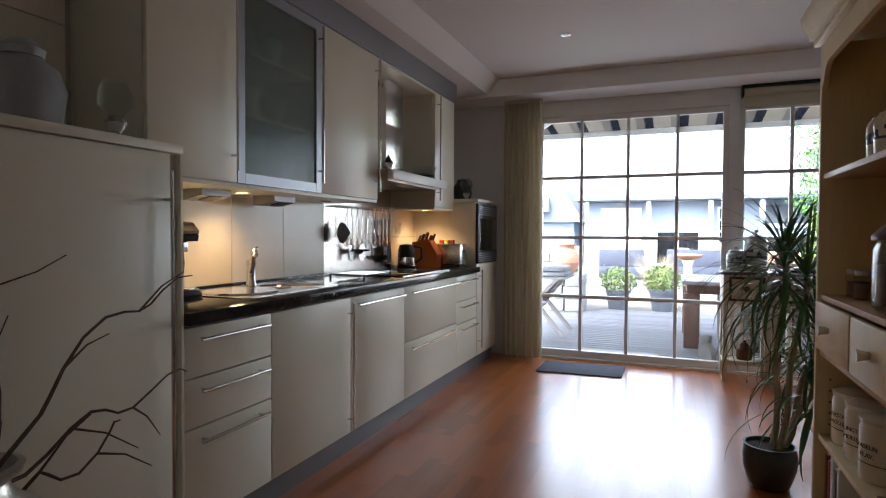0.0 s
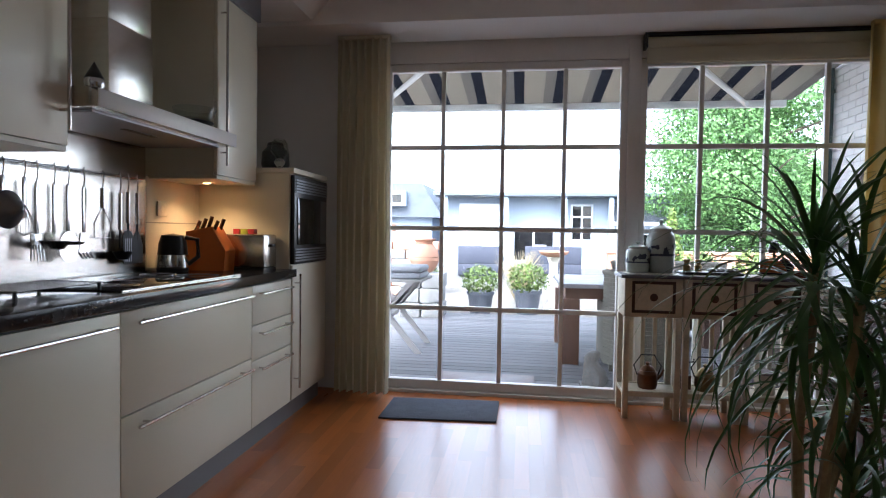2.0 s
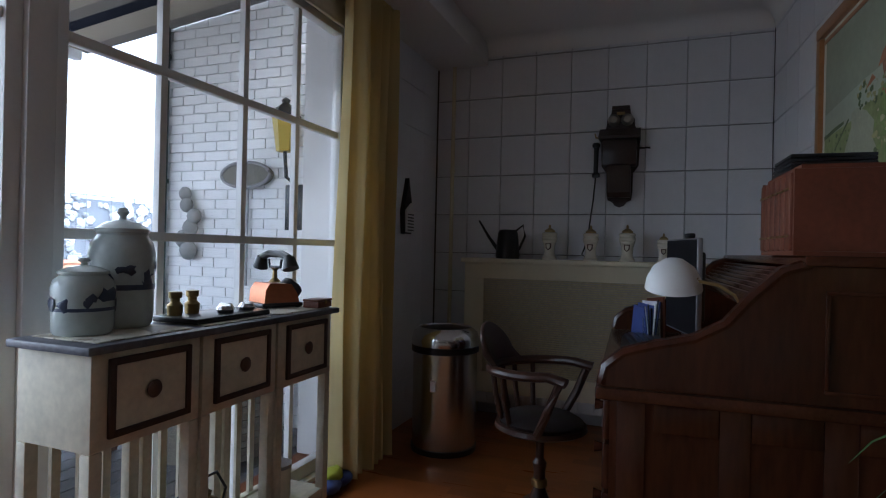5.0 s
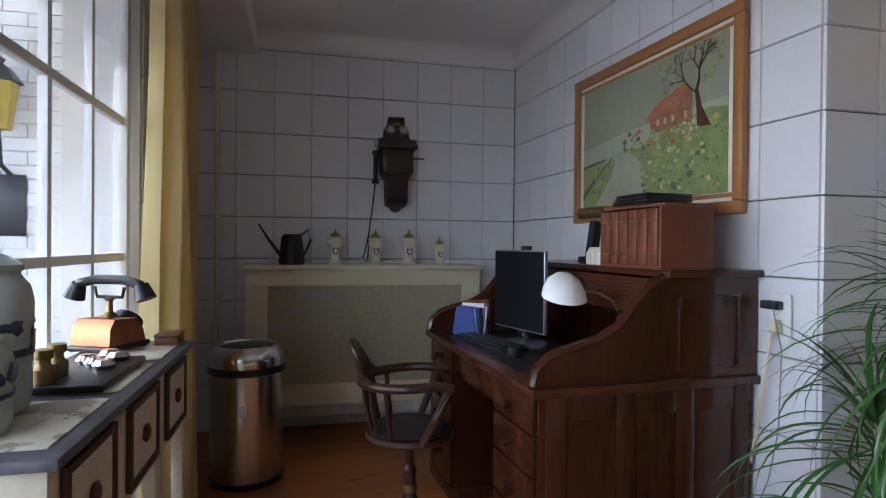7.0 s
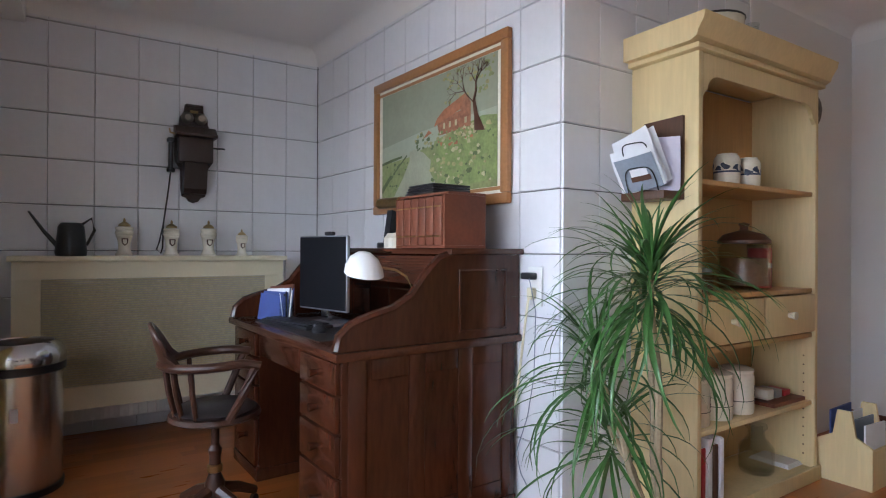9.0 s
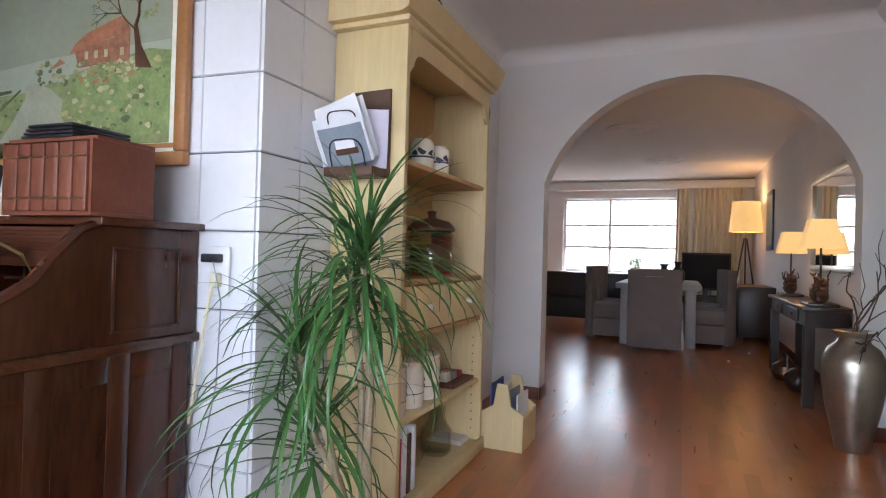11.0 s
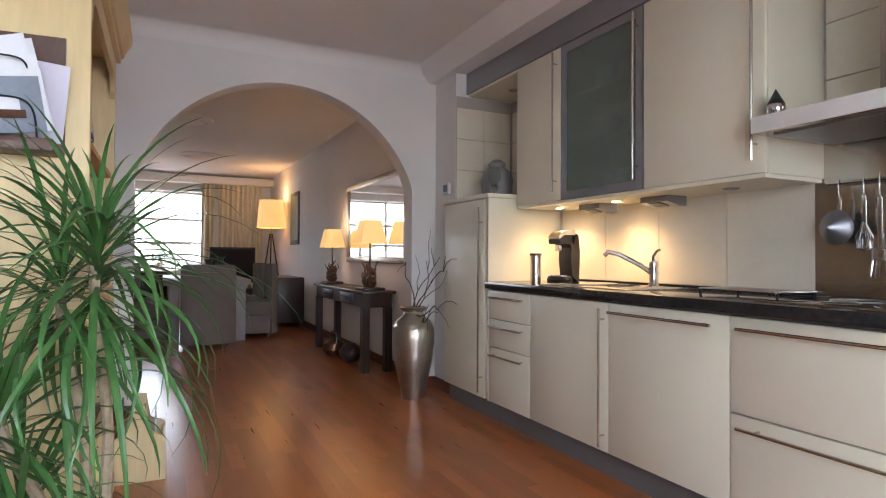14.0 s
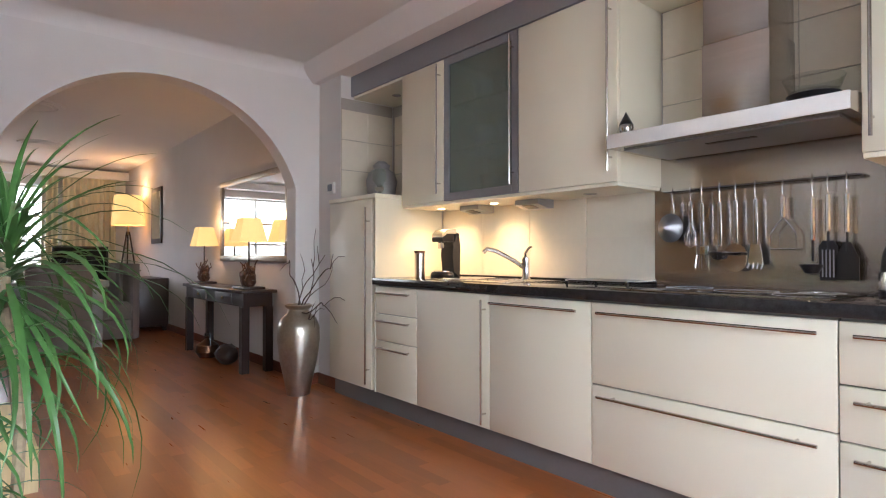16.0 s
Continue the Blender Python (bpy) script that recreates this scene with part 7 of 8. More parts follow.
for x in (0.02, 0.24):
    for y in (0.02, 1.70):
        part("leg", P([(x, y), (x + 0.07, y), (x + 0.07, y + 0.07), (x, y + 0.07)], 0.0, 0.599), M_DARKW, ct, smooth=False)


def table_lamp(x, y, z, s):
    """A lamp on a carved root foot with a four-sided tapering shade."""
    o = on("table_lamp", "table lamp with a carved bronze foot and a lit cream shade", "table lamp", x, y, z, "lit table lamps")
    part("plinth", B(-0.10 * s, 0.10 * s, -0.15 * s, 0.15 * s, 0, 0.025, bev=0.004), M_DARKW, o)
    rr = random.Random(int(y * 50))
    bm = bmesh.new()
    for c_, r_ in (((0, -0.04, 0.10), 0.075), ((0.01, 0.06, 0.08), 0.06), ((-0.01, 0.01, 0.16), 0.05), ((0.0, -0.10, 0.06), 0.04)):
        ball(bm, Vector(c_) * s, r_ * s, (0.85, 1.0, 1.1), 3)
    for v in bm.verts:
        k = noise.noise(v.co * 30) + 0.6 * noise.noise(v.co * 65)
        v.co.x, v.co.y, v.co.z = v.co.x * (1 + 0.3 * k), v.co.y * (1 + 0.3 * k), max(0.0255, v.co.z + 0.02 * k)
    part("carved_foot", bm, M_BROWN, o)
    for k in range(9):
        p = Vector((rr.uniform(-0.04, 0.04), rr.uniform(-0.1, 0.1), 0.12)) * s
        pts = [p]
        for _ in range(4):
            pts.append(pts[-1] + Vector((rr.uniform(-0.03, 0.03), rr.uniform(-0.05, 0.05), rr.uniform(0.015, 0.05))) * s)
        part("carved_branch", T(pts, 0.010 * s, 6, 0.005 * s), M_BROWN, o)
    part("stem", T([(0, 0, 0.15 * s), (0, 0, 0.46 * s)], 0.008, 8), M_DARKW, o)
    bm = bmesh.new()
    rings = [[bm.verts.new((sx * h_ * s, sy * h_ * s, zz * s)) for sx, sy in ((-1, -1), (1, -1), (1, 1), (-1, 1))] for h_, zz in ((0.128, 0.44), (0.082, 0.66), (0.078, 0.66), (0.124, 0.44))]
    for p, q in zip(rings, rings[1:] + rings[:1]):
        for i in range(4):
            bm.faces.new((p[i], p[(i + 1) % 4], q[(i + 1) % 4], q[i]))
    part("shade", bm, M_SHADE, o, "lit cream four-sided fabric shade", smooth=False)
    li = new("lamp_light", bpy.data.lights.new("lamp_light", 'POINT'))
    li.data.energy, li.data.color, li.data.shadow_soft_size = 0.12 * s, (1.0, 0.56, 0.22), 0.05
    li.parent = o
    li.location = (0, 0, 0.70 * s)


table_lamp(0.74, -2.72, 0.75, 0.95)
table_lamp(0.75, -1.36, 0.75, 1.0)
mr = thing("wall_mirror", "large wall mirror in a silver frame above the side table", "mirror", pose(LX0, -1.75, 1.0))
part("mirror_glass", B(0.004, 0.012, -0.86, 0.82, 0.05, 0.83), M_MIRROR, mr, smooth=False)
for a in ((-0.92, 0.88, 0, 0.06), (-0.92, 0.88, 0.82, 0.88)):
    part("frame_rail", B(0.001, 0.03, a[0], a[1], a[2], a[3], bev=0.006), M_SILVER, mr)
for a in ((-0.92, -0.86), (0.82, 0.88)):
    part("frame_stile", B(0.001, 0.029, a[0], a[1], 0.061, 0.819, bev=0.006), M_SILVER, mr)
o = on("bronze_kettle", "dark bronze kettle under the side table", "kettle", 0.83, -2.3, 0.0)
part("body", L([(0, 0), (0.08, 0), (0.12, 0.06), (0.11, 0.13), (0.05, 0.17), (0.02, 0.2), (0.03, 0.215), (0, 0.225)], 20), M_BRONZE, o)
part("handle", T([(0, -0.1, 0.12), (0, -0.08, 0.24), (0, 0.08, 0.24), (0, 0.1, 0.12)], 0.008, 6), M_BLACK, o)
o = on("dark_stone_sculpture", "dark lumpy stone sculpture under the side table", "sculpture", 0.82, -1.75, 0.0)
bm = bmesh.new()
ball(bm, (0, 0, 0.10), 0.13, (0.8, 1.1, 0.75), 3)
for v in bm.verts:
    v.co += v.co.normalized() * 0.03 * noise.noise(v.co * 14)
    v.co.z = max(0, v.co.z)
part("stone", bm, M_DARKW, o)
o = on("dark_sideboard", "dark wooden sideboard against the living room wall", "sideboard", 0.57, -6.0, 0.0)
part("body", B(0, 0.45, 0, 1.1, 0.06, 0.74, bev=0.005), M_DARKW, o)
for y in (0.03, 0.56):
    f = part("door", B(0.451, 0.465, y, y + 0.5, 0.09, 0.71, bev=0.004), M_DARKW, o)
    part("knob", L([(0, 0), (0.012, 0), (0.014, 0.012), (0, 0.016)], 10), M_BRASS, f).matrix_basis = pose(0.465, y + 0.25, 0.45, 0, 90, 0)
for x, y in ((0.02, 0.02), (0.38, 0.02), (0.02, 1.03), (0.38, 1.03)):
    part("foot", B(x, x + 0.05, y, y + 0.05, 0, 0.0595), M_DARKW, o, smooth=False)
fl = on("floor_lamp", "floor lamp on a dark tripod with a lit yellow shade", "floor lamp", 0.81, -6.42, 0.0)
for k in range(3):
    a = k * math.tau / 3 + 0.4
    part("leg", T([(0.26 * math.cos(a), 0.26 * math.sin(a), 0.0), (0.02 * math.cos(a), 0.02 * math.sin(a), 1.45)], 0.012, 8), M_DARKW, fl)
part("stem", T([(0, 0, 1.4), (0, 0, 1.75)], 0.01, 8), M_BRASS, fl)
part("shade", L([(0.242, 1.55), (0.222, 1.80), (0.20, 2.03), (0.196, 2.03), (0.218, 1.80), (0.238, 1.55)], 30), M_SHADE, fl, "lit yellow fabric drum shade")
li = new("lamp_light", bpy.data.lights.new("lamp_light", 'POINT'))
li.data.energy, li.data.color, li.data.shadow_soft_size = 0.32, (1.0, 0.56, 0.22), 0.08
li.parent = fl
li.location = (0, 0, 2.07)
tv = on("television", "black flat television on a dark stand", "television", 1.34, -7.35, 0.0)
part("stand", B(-0.5, 0.5, -0.2, 0.2, 0.0, 0.45, bev=0.006), M_DARKW, tv)
part("foot", B(-0.2, 0.2, -0.1, 0.1, 0.4505, 0.47, bev=0.004), M_BLACK, tv)
part("neck", B(-0.04, 0.04, -0.03, 0.03, 0.4705, 0.56), M_BLACK, tv, smooth=False)
h_ = part("housing", B(-0.40, 0.40, -0.03, 0.03, 0.56, 1.22, bev=0.008), M_BLACK, tv)
part("screen", B(-0.37, 0.37, 0.0305, 0.033, 0.60, 1.19), M_SCREEN, h_, smooth=False)
sf = on("sofa", "black leather sofa in the living room", "sofa", 3.35, -6.2, 0.0)
part("base", B(-0.95, 0.95, -0.45, 0.45, 0.08, 0.42, bev=0.03), M_LEATHER, sf)
part("backrest", B(-0.95, 0.95, 0.25, 0.47, 0.421, 0.84, bev=0.05), M_LEATHER, sf)
for x in (-0.95, 0.75):
    part("armrest", B(x, x + 0.2, -0.45, 0.249, 0.421, 0.66, bev=0.04), M_LEATHER, sf)
for x in (-0.74, 0.005):
    part("seat_cushion", B(x, x + 0.735, -0.44, 0.245, 0.421, 0.54, bev=0.04), M_LEATHER, sf)
for x in (-0.85, 0.8):
    for y in (-0.4, 0.36):
        part("foot", B(x, x + 0.05, y, y + 0.05, 0, 0.0795), M_CHROME, sf, smooth=False)
wp = on("windowsill_plant", "small green plant in a pot on the window sill", "potted plant", 2.55, LY + 0.08, 0.798)
part("pot", L([(0, 0), (0.07, 0), (0.09, 0.12), (0.08, 0.12), (0, 0.1)], 18), M_STEIN, wp)
bm = bmesh.new()
rnd = random.Random(3)
for k in range(120):
    a, r_, z_ = rnd.uniform(0, math.tau), rnd.uniform(0, 0.16), rnd.uniform(0.12, 0.3)
    q = rnd.uniform(0.02, 0.04)
    p = Vector((r_ * math.cos(a), r_ * math.sin(a), z_))
    d = Vector((rnd.uniform(-1, 1), rnd.uniform(-1, 1), rnd.uniform(-0.3, 1))).normalized() * q
    e = d.cross(Vector((0.3, 0.5, 0.8))).normalized() * q * 0.5
    bm.faces.new([bm.verts.new(p - d), bm.verts.new(p + e), bm.verts.new(p + d), bm.verts.new(p - e)])
part("foliage", bm, M_LEAF, wp)
for x, y in ((2.3, -3.2), (2.0, -5.6)):
    o = on("ceiling_medallion", "round white plaster ceiling ornament", "ceiling ornament", x, y, 2.599)
    part("disc", L([(0, 0), (0.3, 0), (0.29, -0.015), (0.2, -0.02), (0.19, -0.03), (0.08, -0.035), (0, -0.035)], 30), M_CEIL, o)
    part("ring", L([(0.25, -0.018), (0.24, -0.026), (0.23, -0.019)], 30, close=False), M_CEIL, o)
o = thing("wall_picture", "small dark framed picture on the living room wall", "picture", pose(LX0, -5.6, 1.25))
part("frame", B(0.001, 0.025, -0.3, 0.3, 0, 0.85, bev=0.005), M_DARKW, o)
part("print", B(0.0255, 0.028, -0.24, 0.24, 0.07, 0.78), M_PATHP, o, smooth=False)

# ---- garden ----
ground = solid("ground", B(-80, 90, 4.86, 160, -0.4, -0.12), M_GROUND, "garden and yard ground", "ground", kind="structure", smooth=False)
solid("ground_south", B(-80, 90, -90, LY - 0.21, -0.4, -0.12), M_GROUND, "street side ground", "ground", kind="structure", smooth=False)
solid("gravel_bed", B(-6, 8, 9.0, 13.5, -0.119, -0.085), M_GRAVEL, "pale gravel garden bed", "gravel", kind="stuff", smooth=False)
deck = solid("deck", B(-5, 8, 4.87, 8.98, -0.119, -0.085), M_SUB, "weathered grey wooden deck outside the garden doors", "deck", kind="structure", smooth=False)


def leafy(bm, c, rad, n, size, rnd, flat=0.0):
    """Loose small leaves filling an uneven round mass."""
    for _ in range(n):
        d = Vector((rnd.gauss(0, 1), rnd.gauss(0, 1), rnd.gauss(0, 1))).normalized()
        k = rnd.uniform(0.55, 1.0) ** 0.5
        p = Vector(c) + Vector((d.x * rad[0], d.y * rad[1], d.z * rad[2])) * k * (1 + 0.18 * noise.noise(d * 2.5))
        u = Vector((rnd.uniform(-1, 1), rnd.uniform(-1, 1), rnd.uniform(-1, 1))).normalized()
        q = size * rnd.uniform(0.6, 1.3)
        e = u.cross(d)
        if e.length < 0.05:
            continue
        e = e.normalized() * q * 0.55
        u = u * q
        bm.faces.new([bm.verts.new(p - u), bm.verts.new(p + e), bm.verts.new(p + u), bm.verts.new(p - e)])


def shrub_pot(x, y, s, seed):
    o = thing("potted_shrub", "round yellow-green shrub in a grey garden pot", "potted shrub", pose(x, y, -0.085), group="potted shrubs")
    part("pot", L([(0, 0), (0.15 * s, 0), (0.19 * s, 0.3 * s), (0.21 * s, 0.3 * s), (0.21 * s, 0.35 * s), (0.18 * s, 0.35 * s), (0, 0.31 * s)], 24), M_POTG, o)
    bm = bmesh.new()
    leafy(bm, (0, 0, 0.50 * s), (0.30 * s, 0.30 * s, 0.24 * s), 900, 0.028, random.Random(seed))
    part("foliage", bm, M_FOLY, o)


shrub_pot(1.32, 9.15, 1.0, 1)
shrub_pot(2.02, 9.35, 1.05, 2)
shrub_pot(0.45, 9.3, 0.95, 3)
o = thing("ornamental_grass", "tuft of pale dry ornamental grass in the gravel", "grass", pose(1.9, 10.6, -0.085))
bm = bmesh.new()
rnd = random.Random(17)
for _ in range(260):
    a, r_, h2 = rnd.uniform(0, math.tau), rnd.uniform(0.15, 0.5), rnd.uniform(0.5, 0.95)
    tube(bm, [(0.05 * math.cos(a), 0.05 * math.sin(a), 0), (r_ * 0.5 * math.cos(a), r_ * 0.5 * math.sin(a), h2 * 0.7), (r_ * math.cos(a), r_ * math.sin(a), h2)], 0.006, 3, 0.002)
part("blades", bm, mat("dry_grass", (0.30, 0.25, 0.15), 0.9, var=0.3), o)

gt = thing("garden_table", "teak garden table with a grey weathered plank top", "garden table", pose(2.28, 5.86, -0.05))
M_PLANK = mat("silvered_teak_planks", (0.36, 0.35, 0.36), 0.5, var=0.2, scale=5, aniso=(0.4, 5, 5))
for k in range(6):
    part("top_plank", B(0, 1.75, 0.205 * k, 0.205 * k + 0.195, 0.70, 0.74, bev=0.004), M_PLANK, gt)
part("apron", B(0.05, 1.70, 0.05, 1.17, 0.60, 0.699), M_TEAK, gt, smooth=False)
for x in (0.02, 1.57):
    for y in (0.02, 1.06):
        part("leg", B(x, x + 0.16, y, y + 0.14, 0, 0.599, bev=0.006), M_TEAK, gt)


def wicker_chair(x, y, a, h2=0.86):
    o = thing("wicker_armchair", "grey wicker garden armchair on the deck", "garden chair", pose(x, y, -0.05, 0, 0, a), group="wicker chairs")
    part("seat", B(-0.27, 0.27, -0.27, 0.27, 0.34, 0.43, bev=0.02), M_WICK, o)
    out = [(0.32 * math.sin(t_), -0.12 - 0.24 * math.cos(t_)) for t_ in np.linspace(-1.5, 1.5, 13)]
    inn = [(0.27 * math.sin(t_), -0.12 - 0.19 * math.cos(t_)) for t_ in np.linspace(1.5, -1.5, 13)]
    n = int((h2 - 0.06) / 0.036)
    for k in range(n):
        e = 1.0 + (0.008 if k % 2 else 0.0)
        part("woven_band", P([(a * e, (b + 0.12) * e - 0.12) for a, b in out] + inn, 0.06 + 0.036 * k, 0.06 + 0.036 * k + 0.033), M_WICK, o)
    part("top_roll", T([(a * 0.96, (b + 0.12) * 0.93 - 0.12, h2) for a, b in out], 0.03, 8), M_WICK, o)
    for sx in (-0.32, 0.27):
        part("armrest", B(sx, sx + 0.05, -0.12, 0.27, 0.06, 0.585, bev=0.01), M_WICK, o)
    for fx in (-0.25, 0.25):
        part("foot", B(fx - 0.02, fx + 0.02, 0.2, 0.24, 0, 0.339), M_WICK, o, smooth=False)
        part("foot", B(fx - 0.02, fx + 0.02, -0.24, -0.2, 0, 0.339), M_WICK, o, smooth=False)


wicker_chair(2.97, 5.92, 0)
wicker_chair(3.30, 7.42, 180)
wicker_chair(3.95, 7.42, 180)
wicker_chair(4.15, 5.35, 20, 0.8)


ft = thing("folding_garden_table", "grey weathered folding garden table on crossed legs", "garden table", pose(0.62, 6.3, -0.05))
for k in range(6):
    part("top_slat", B(-0.36, 0.36, -0.34 + k * 0.115, -0.24 + k * 0.115, 0.70, 0.725), M_GREYTEAK, ft, smooth=False)
for y in (-0.3, 0.27):
    for sx in (-1, 1):
        part("crossed_leg", P([(sx * 0.36, 0.0), (sx * 0.29, 0.0), (-sx * 0.29, 0.699), (-sx * 0.22, 0.699)][::1] if sx > 0 else [(sx * 0.36, 0.0), (sx * 0.29, 0.0), (-sx * 0.22, 0.699), (-sx * 0.29, 0.699)], y + 0.035 * sx, y + 0.035 * sx + 0.03, "y"), M_GREYTEAK, ft, smooth=False)
part("stretcher", B(-0.03, 0.03, -0.22, 0.22, 0.33, 0.37), M_GREYTEAK, ft, smooth=False)
o = thing("seat_cushions", "stack of white garden seat cushions on the folding table", "cushions", pose(0.66, 6.3, 0.676))
for k in range(2):
    part("cushion", B(-0.30 + 0.03 * k, 0.30, -0.25, 0.25, 0.001 + 0.062 * k, 0.06 + 0.062 * k, bev=0.025), M_CUSH, o)
o = thing("stone_plinth", "low plinth of stacked grey stones under the urn", "plinth", pose(0.55, 8.6, -0.05))
for k in range(3):
    for j in range(2):
        part("stone", B(-0.30 + 0.31 * j - 0.03 * (k % 2), -0.01 + 0.31 * j - 0.02 * (k % 2), -0.25, 0.25, 0.205 * k, 0.205 * k + 0.20, bev=0.02), M_STATUE, o)
o = thing("terracotta_urn", "round ribbed terracotta urn on a stone plinth", "urn", pose(0.55, 8.6, 0.566))
part("body", L([(0, 0), (0.11, 0), (0.17, 0.06), (0.205, 0.15), (0.21, 0.20), (0.205, 0.21), (0.21, 0.22), (0.195, 0.30), (0.14, 0.38), (0.115, 0.40), (0.12, 0.43), (0.16, 0.46), (0.16, 0.48), (0.12, 0.48), (0, 0.40)], 28), M_TERRA, o)
part("rib", L([(0.211, 0.10), (0.216, 0.11), (0.213, 0.12)], 26, (0, 0, 0.06), False), M_TERRA, o)
o = thing("stacked_stone_wall", "wall of stacked pale and brown stones in the garden", "stone wall", pose(-2.6, 11.4, -0.085))
rnd = random.Random(4)
for k in range(9):
    for j in range(6 if k < 6 else 4):
        x, z = j * 0.46 + 0.2 * (k % 2), k * 0.175
        part("stone", B(x, x + 0.44, rnd.uniform(-0.06, 0.03), 0.4, z, z + 0.16 + rnd.uniform(0, 0.012), bev=0.02), M_TERRA if rnd.random() < 0.3 else M_STATUE, o)


def lounge(x, y, w, a, name="garden_sofa"):
    o = thing(name, "anthracite wicker garden sofa with white cushions", "garden sofa", pose(x, y, -0.085, 0, 0, a), group="garden lounge set")
    part("base", B(0, w, 0, 0.8, 0.02, 0.36, bev=0.02), M_ANTHR, o)
    part("backrest", B(0, w, 0.0, 0.14, 0.361, 0.86, bev=0.02), M_ANTHR, o)
    for x_ in (0, w - 0.15):
        part("armrest", B(x_, x_ + 0.15, 0.141, 0.8, 0.361, 0.62, bev=0.02), M_ANTHR, o)
    n = max(1, round((w - 0.3) / 0.7))
    for k in range(n):
        part("seat_cushion", B(0.155 + k * (w - 0.31) / n, 0.15 + (k + 1) * (w - 0.31) / n, 0.15, 0.79, 0.361, 0.48, bev=0.03), M_CUSH, o)
        bm = B(0.2 + k * (w - 0.31) / n, 0.62 + k * (w - 0.31) / n, 0.16, 0.28, 0.481, 0.9, bev=0.05)
        part("back_cushion", bm, M_CUSH, o)
    for fx in (0.03, w - 0.08):
        for fy in (0.03, 0.72):
            part("foot", B(fx, fx + 0.05, fy, fy + 0.05, 0, 0.0195), M_ANTHR, o, smooth=False)


lounge(0.15, 16.4, 1.25, 0)
lounge(2.0, 17.2, 1.6, 0)
o = thing("garden_pillar", "slim white stone pillar in the garden", "pillar", pose(2.42, 9.7, -0.085))
part("base", B(-0.14, 0.14, -0.14, 0.14, 0, 0.08, bev=0.01), M_STEIN, o)
part("shaft", L([(0.12, 0.081), (0.10, 0.12), (0.075, 0.16), (0.085, 0.3), (0.10, 0.45), (0.08, 0.52), (0.10, 0.55), (0.07, 0.58), (0.065, 0.74), (0.085, 0.8), (0.11, 0.86)], 24), M_STEIN, o)
part("bowl", L([(0, 0.861), (0.09, 0.861), (0.20, 0.90), (0.23, 0.935), (0.23, 0.955), (0.18, 0.95), (0, 0.92)], 26), M_TERRA, o, "shallow terracotta dish")
o = thing("garden_statue", "small grey cast-stone ornament on the deck", "statue", pose(2.50, 5.15, -0.05))
bm = bmesh.new()
lathe(bm, [(0, 0.0205), (0.095, 0.0205), (0.10, 0.06), (0.085, 0.12), (0.06, 0.17), (0.05, 0.20), (0.058, 0.235), (0.045, 0.27), (0.02, 0.285), (0, 0.287)], 18)
for v in bm.verts:
    v.co.x += 0.018 * math.sin(23 * v.co.z) + 0.008 * math.sin(60 * v.co.y)
    v.co.y *= 0.8 + 0.15 * math.sin(40 * v.co.x)
part("body", bm, M_STATUE, o)
part("plinth", B(-0.1, 0.1, -0.09, 0.09, 0, 0.02), M_STATUE, o, smooth=False)
solid("deck_mat", B(1.25, 2.05, 4.98, 5.35, -0.0495, -0.035, bev=0.004), M_BROWN, "brown coir mat on the deck outside", "door mat")

# striped awning: slopes out from the wall
aw = thing("awning", "striped cream, grey and dark awning over the deck", "awning", pose(0, 4.9, 2.86))
AL, AX0, AX1 = 2.3, -0.6, 4.7
edges = np.arange(AX0, AX1, 0.105)
for k, x in enumerate(edges):
    m2 = (M_AWN_A, M_AWN_A, M_AWN_B, M_AWN_C)[k % 4]
    bm = bmesh.new()
    prism(bm, [(0, 0), (AL, -0.25), (AL, -0.244), (0, 0.006)], x, x + 0.105, "x")
    part("stripe", bm, m2, aw, smooth=False)
part("front_bar", B(AX0, AX1, AL - 0.02, AL + 0.05, -0.32, -0.245, bev=0.008), M_WHITE, aw)
part("roller_case", B(AX0, AX1, -0.04, 0.06, 0.007, 0.12, bev=0.01), M_WHITE, aw)
for x0, x1 in ((0.0, 1.0), (4.5, 3.4)):
    part("folding_arm", T([(x0, 0.02, -0.05), (x1, 1.0, -0.20)], 0.03, 8), M_WHITE, aw)
    part("folding_arm", T([(x1, 1.0, -0.20), (x0 + (0.2 if x0 < 1 else -0.2), AL, -0.29)], 0.028, 8), M_WHITE, aw)


# trees beyond the garden
def tree(x, y, h2, w, seed, label):
    o = thing("tree", label, "tree", pose(x, y, -0.12))
    rr = random.Random(seed)
    part("trunk", T([(0, 0, 0), (0.05, 0.02, h2 * 0.25), (0.0, 0.05, h2 * 0.55), (0.05, 0, h2 * 0.85)], 0.16, 10, 0.03), M_BARK, o)
    for k in range(7):
        a = k * 2.4
        z = h2 * (0.25 + 0.08 * k)
        part("limb", T([(0, 0, z), (0.4 * w * math.cos(a) * 0.5, 0.4 * w * math.sin(a) * 0.5, z + 0.35), (0.42 * w * math.cos(a), 0.42 * w * math.sin(a), z + 0.8)], 0.06, 6, 0.015), M_BARK, o)
    bm = bmesh.new()
    for k in range(46):
        z = rr.uniform(0.20, 0.95) * h2
        f = math.sin(math.pi * min(1, max(0.05, (z / h2 - 0.1) / 0.95))) ** 0.6
        a, r_ = rr.uniform(0, math.tau), w * 0.42 * f * rr.uniform(0.3, 1.0)
        q = rr.uniform(0.12, 0.22) * w
        leafy(bm, (r_ * math.cos(a), r_ * math.sin(a), z), (q, q, q * 0.75), 1000, 0.055, rr)
    part("crown", bm, M_FOL, o)


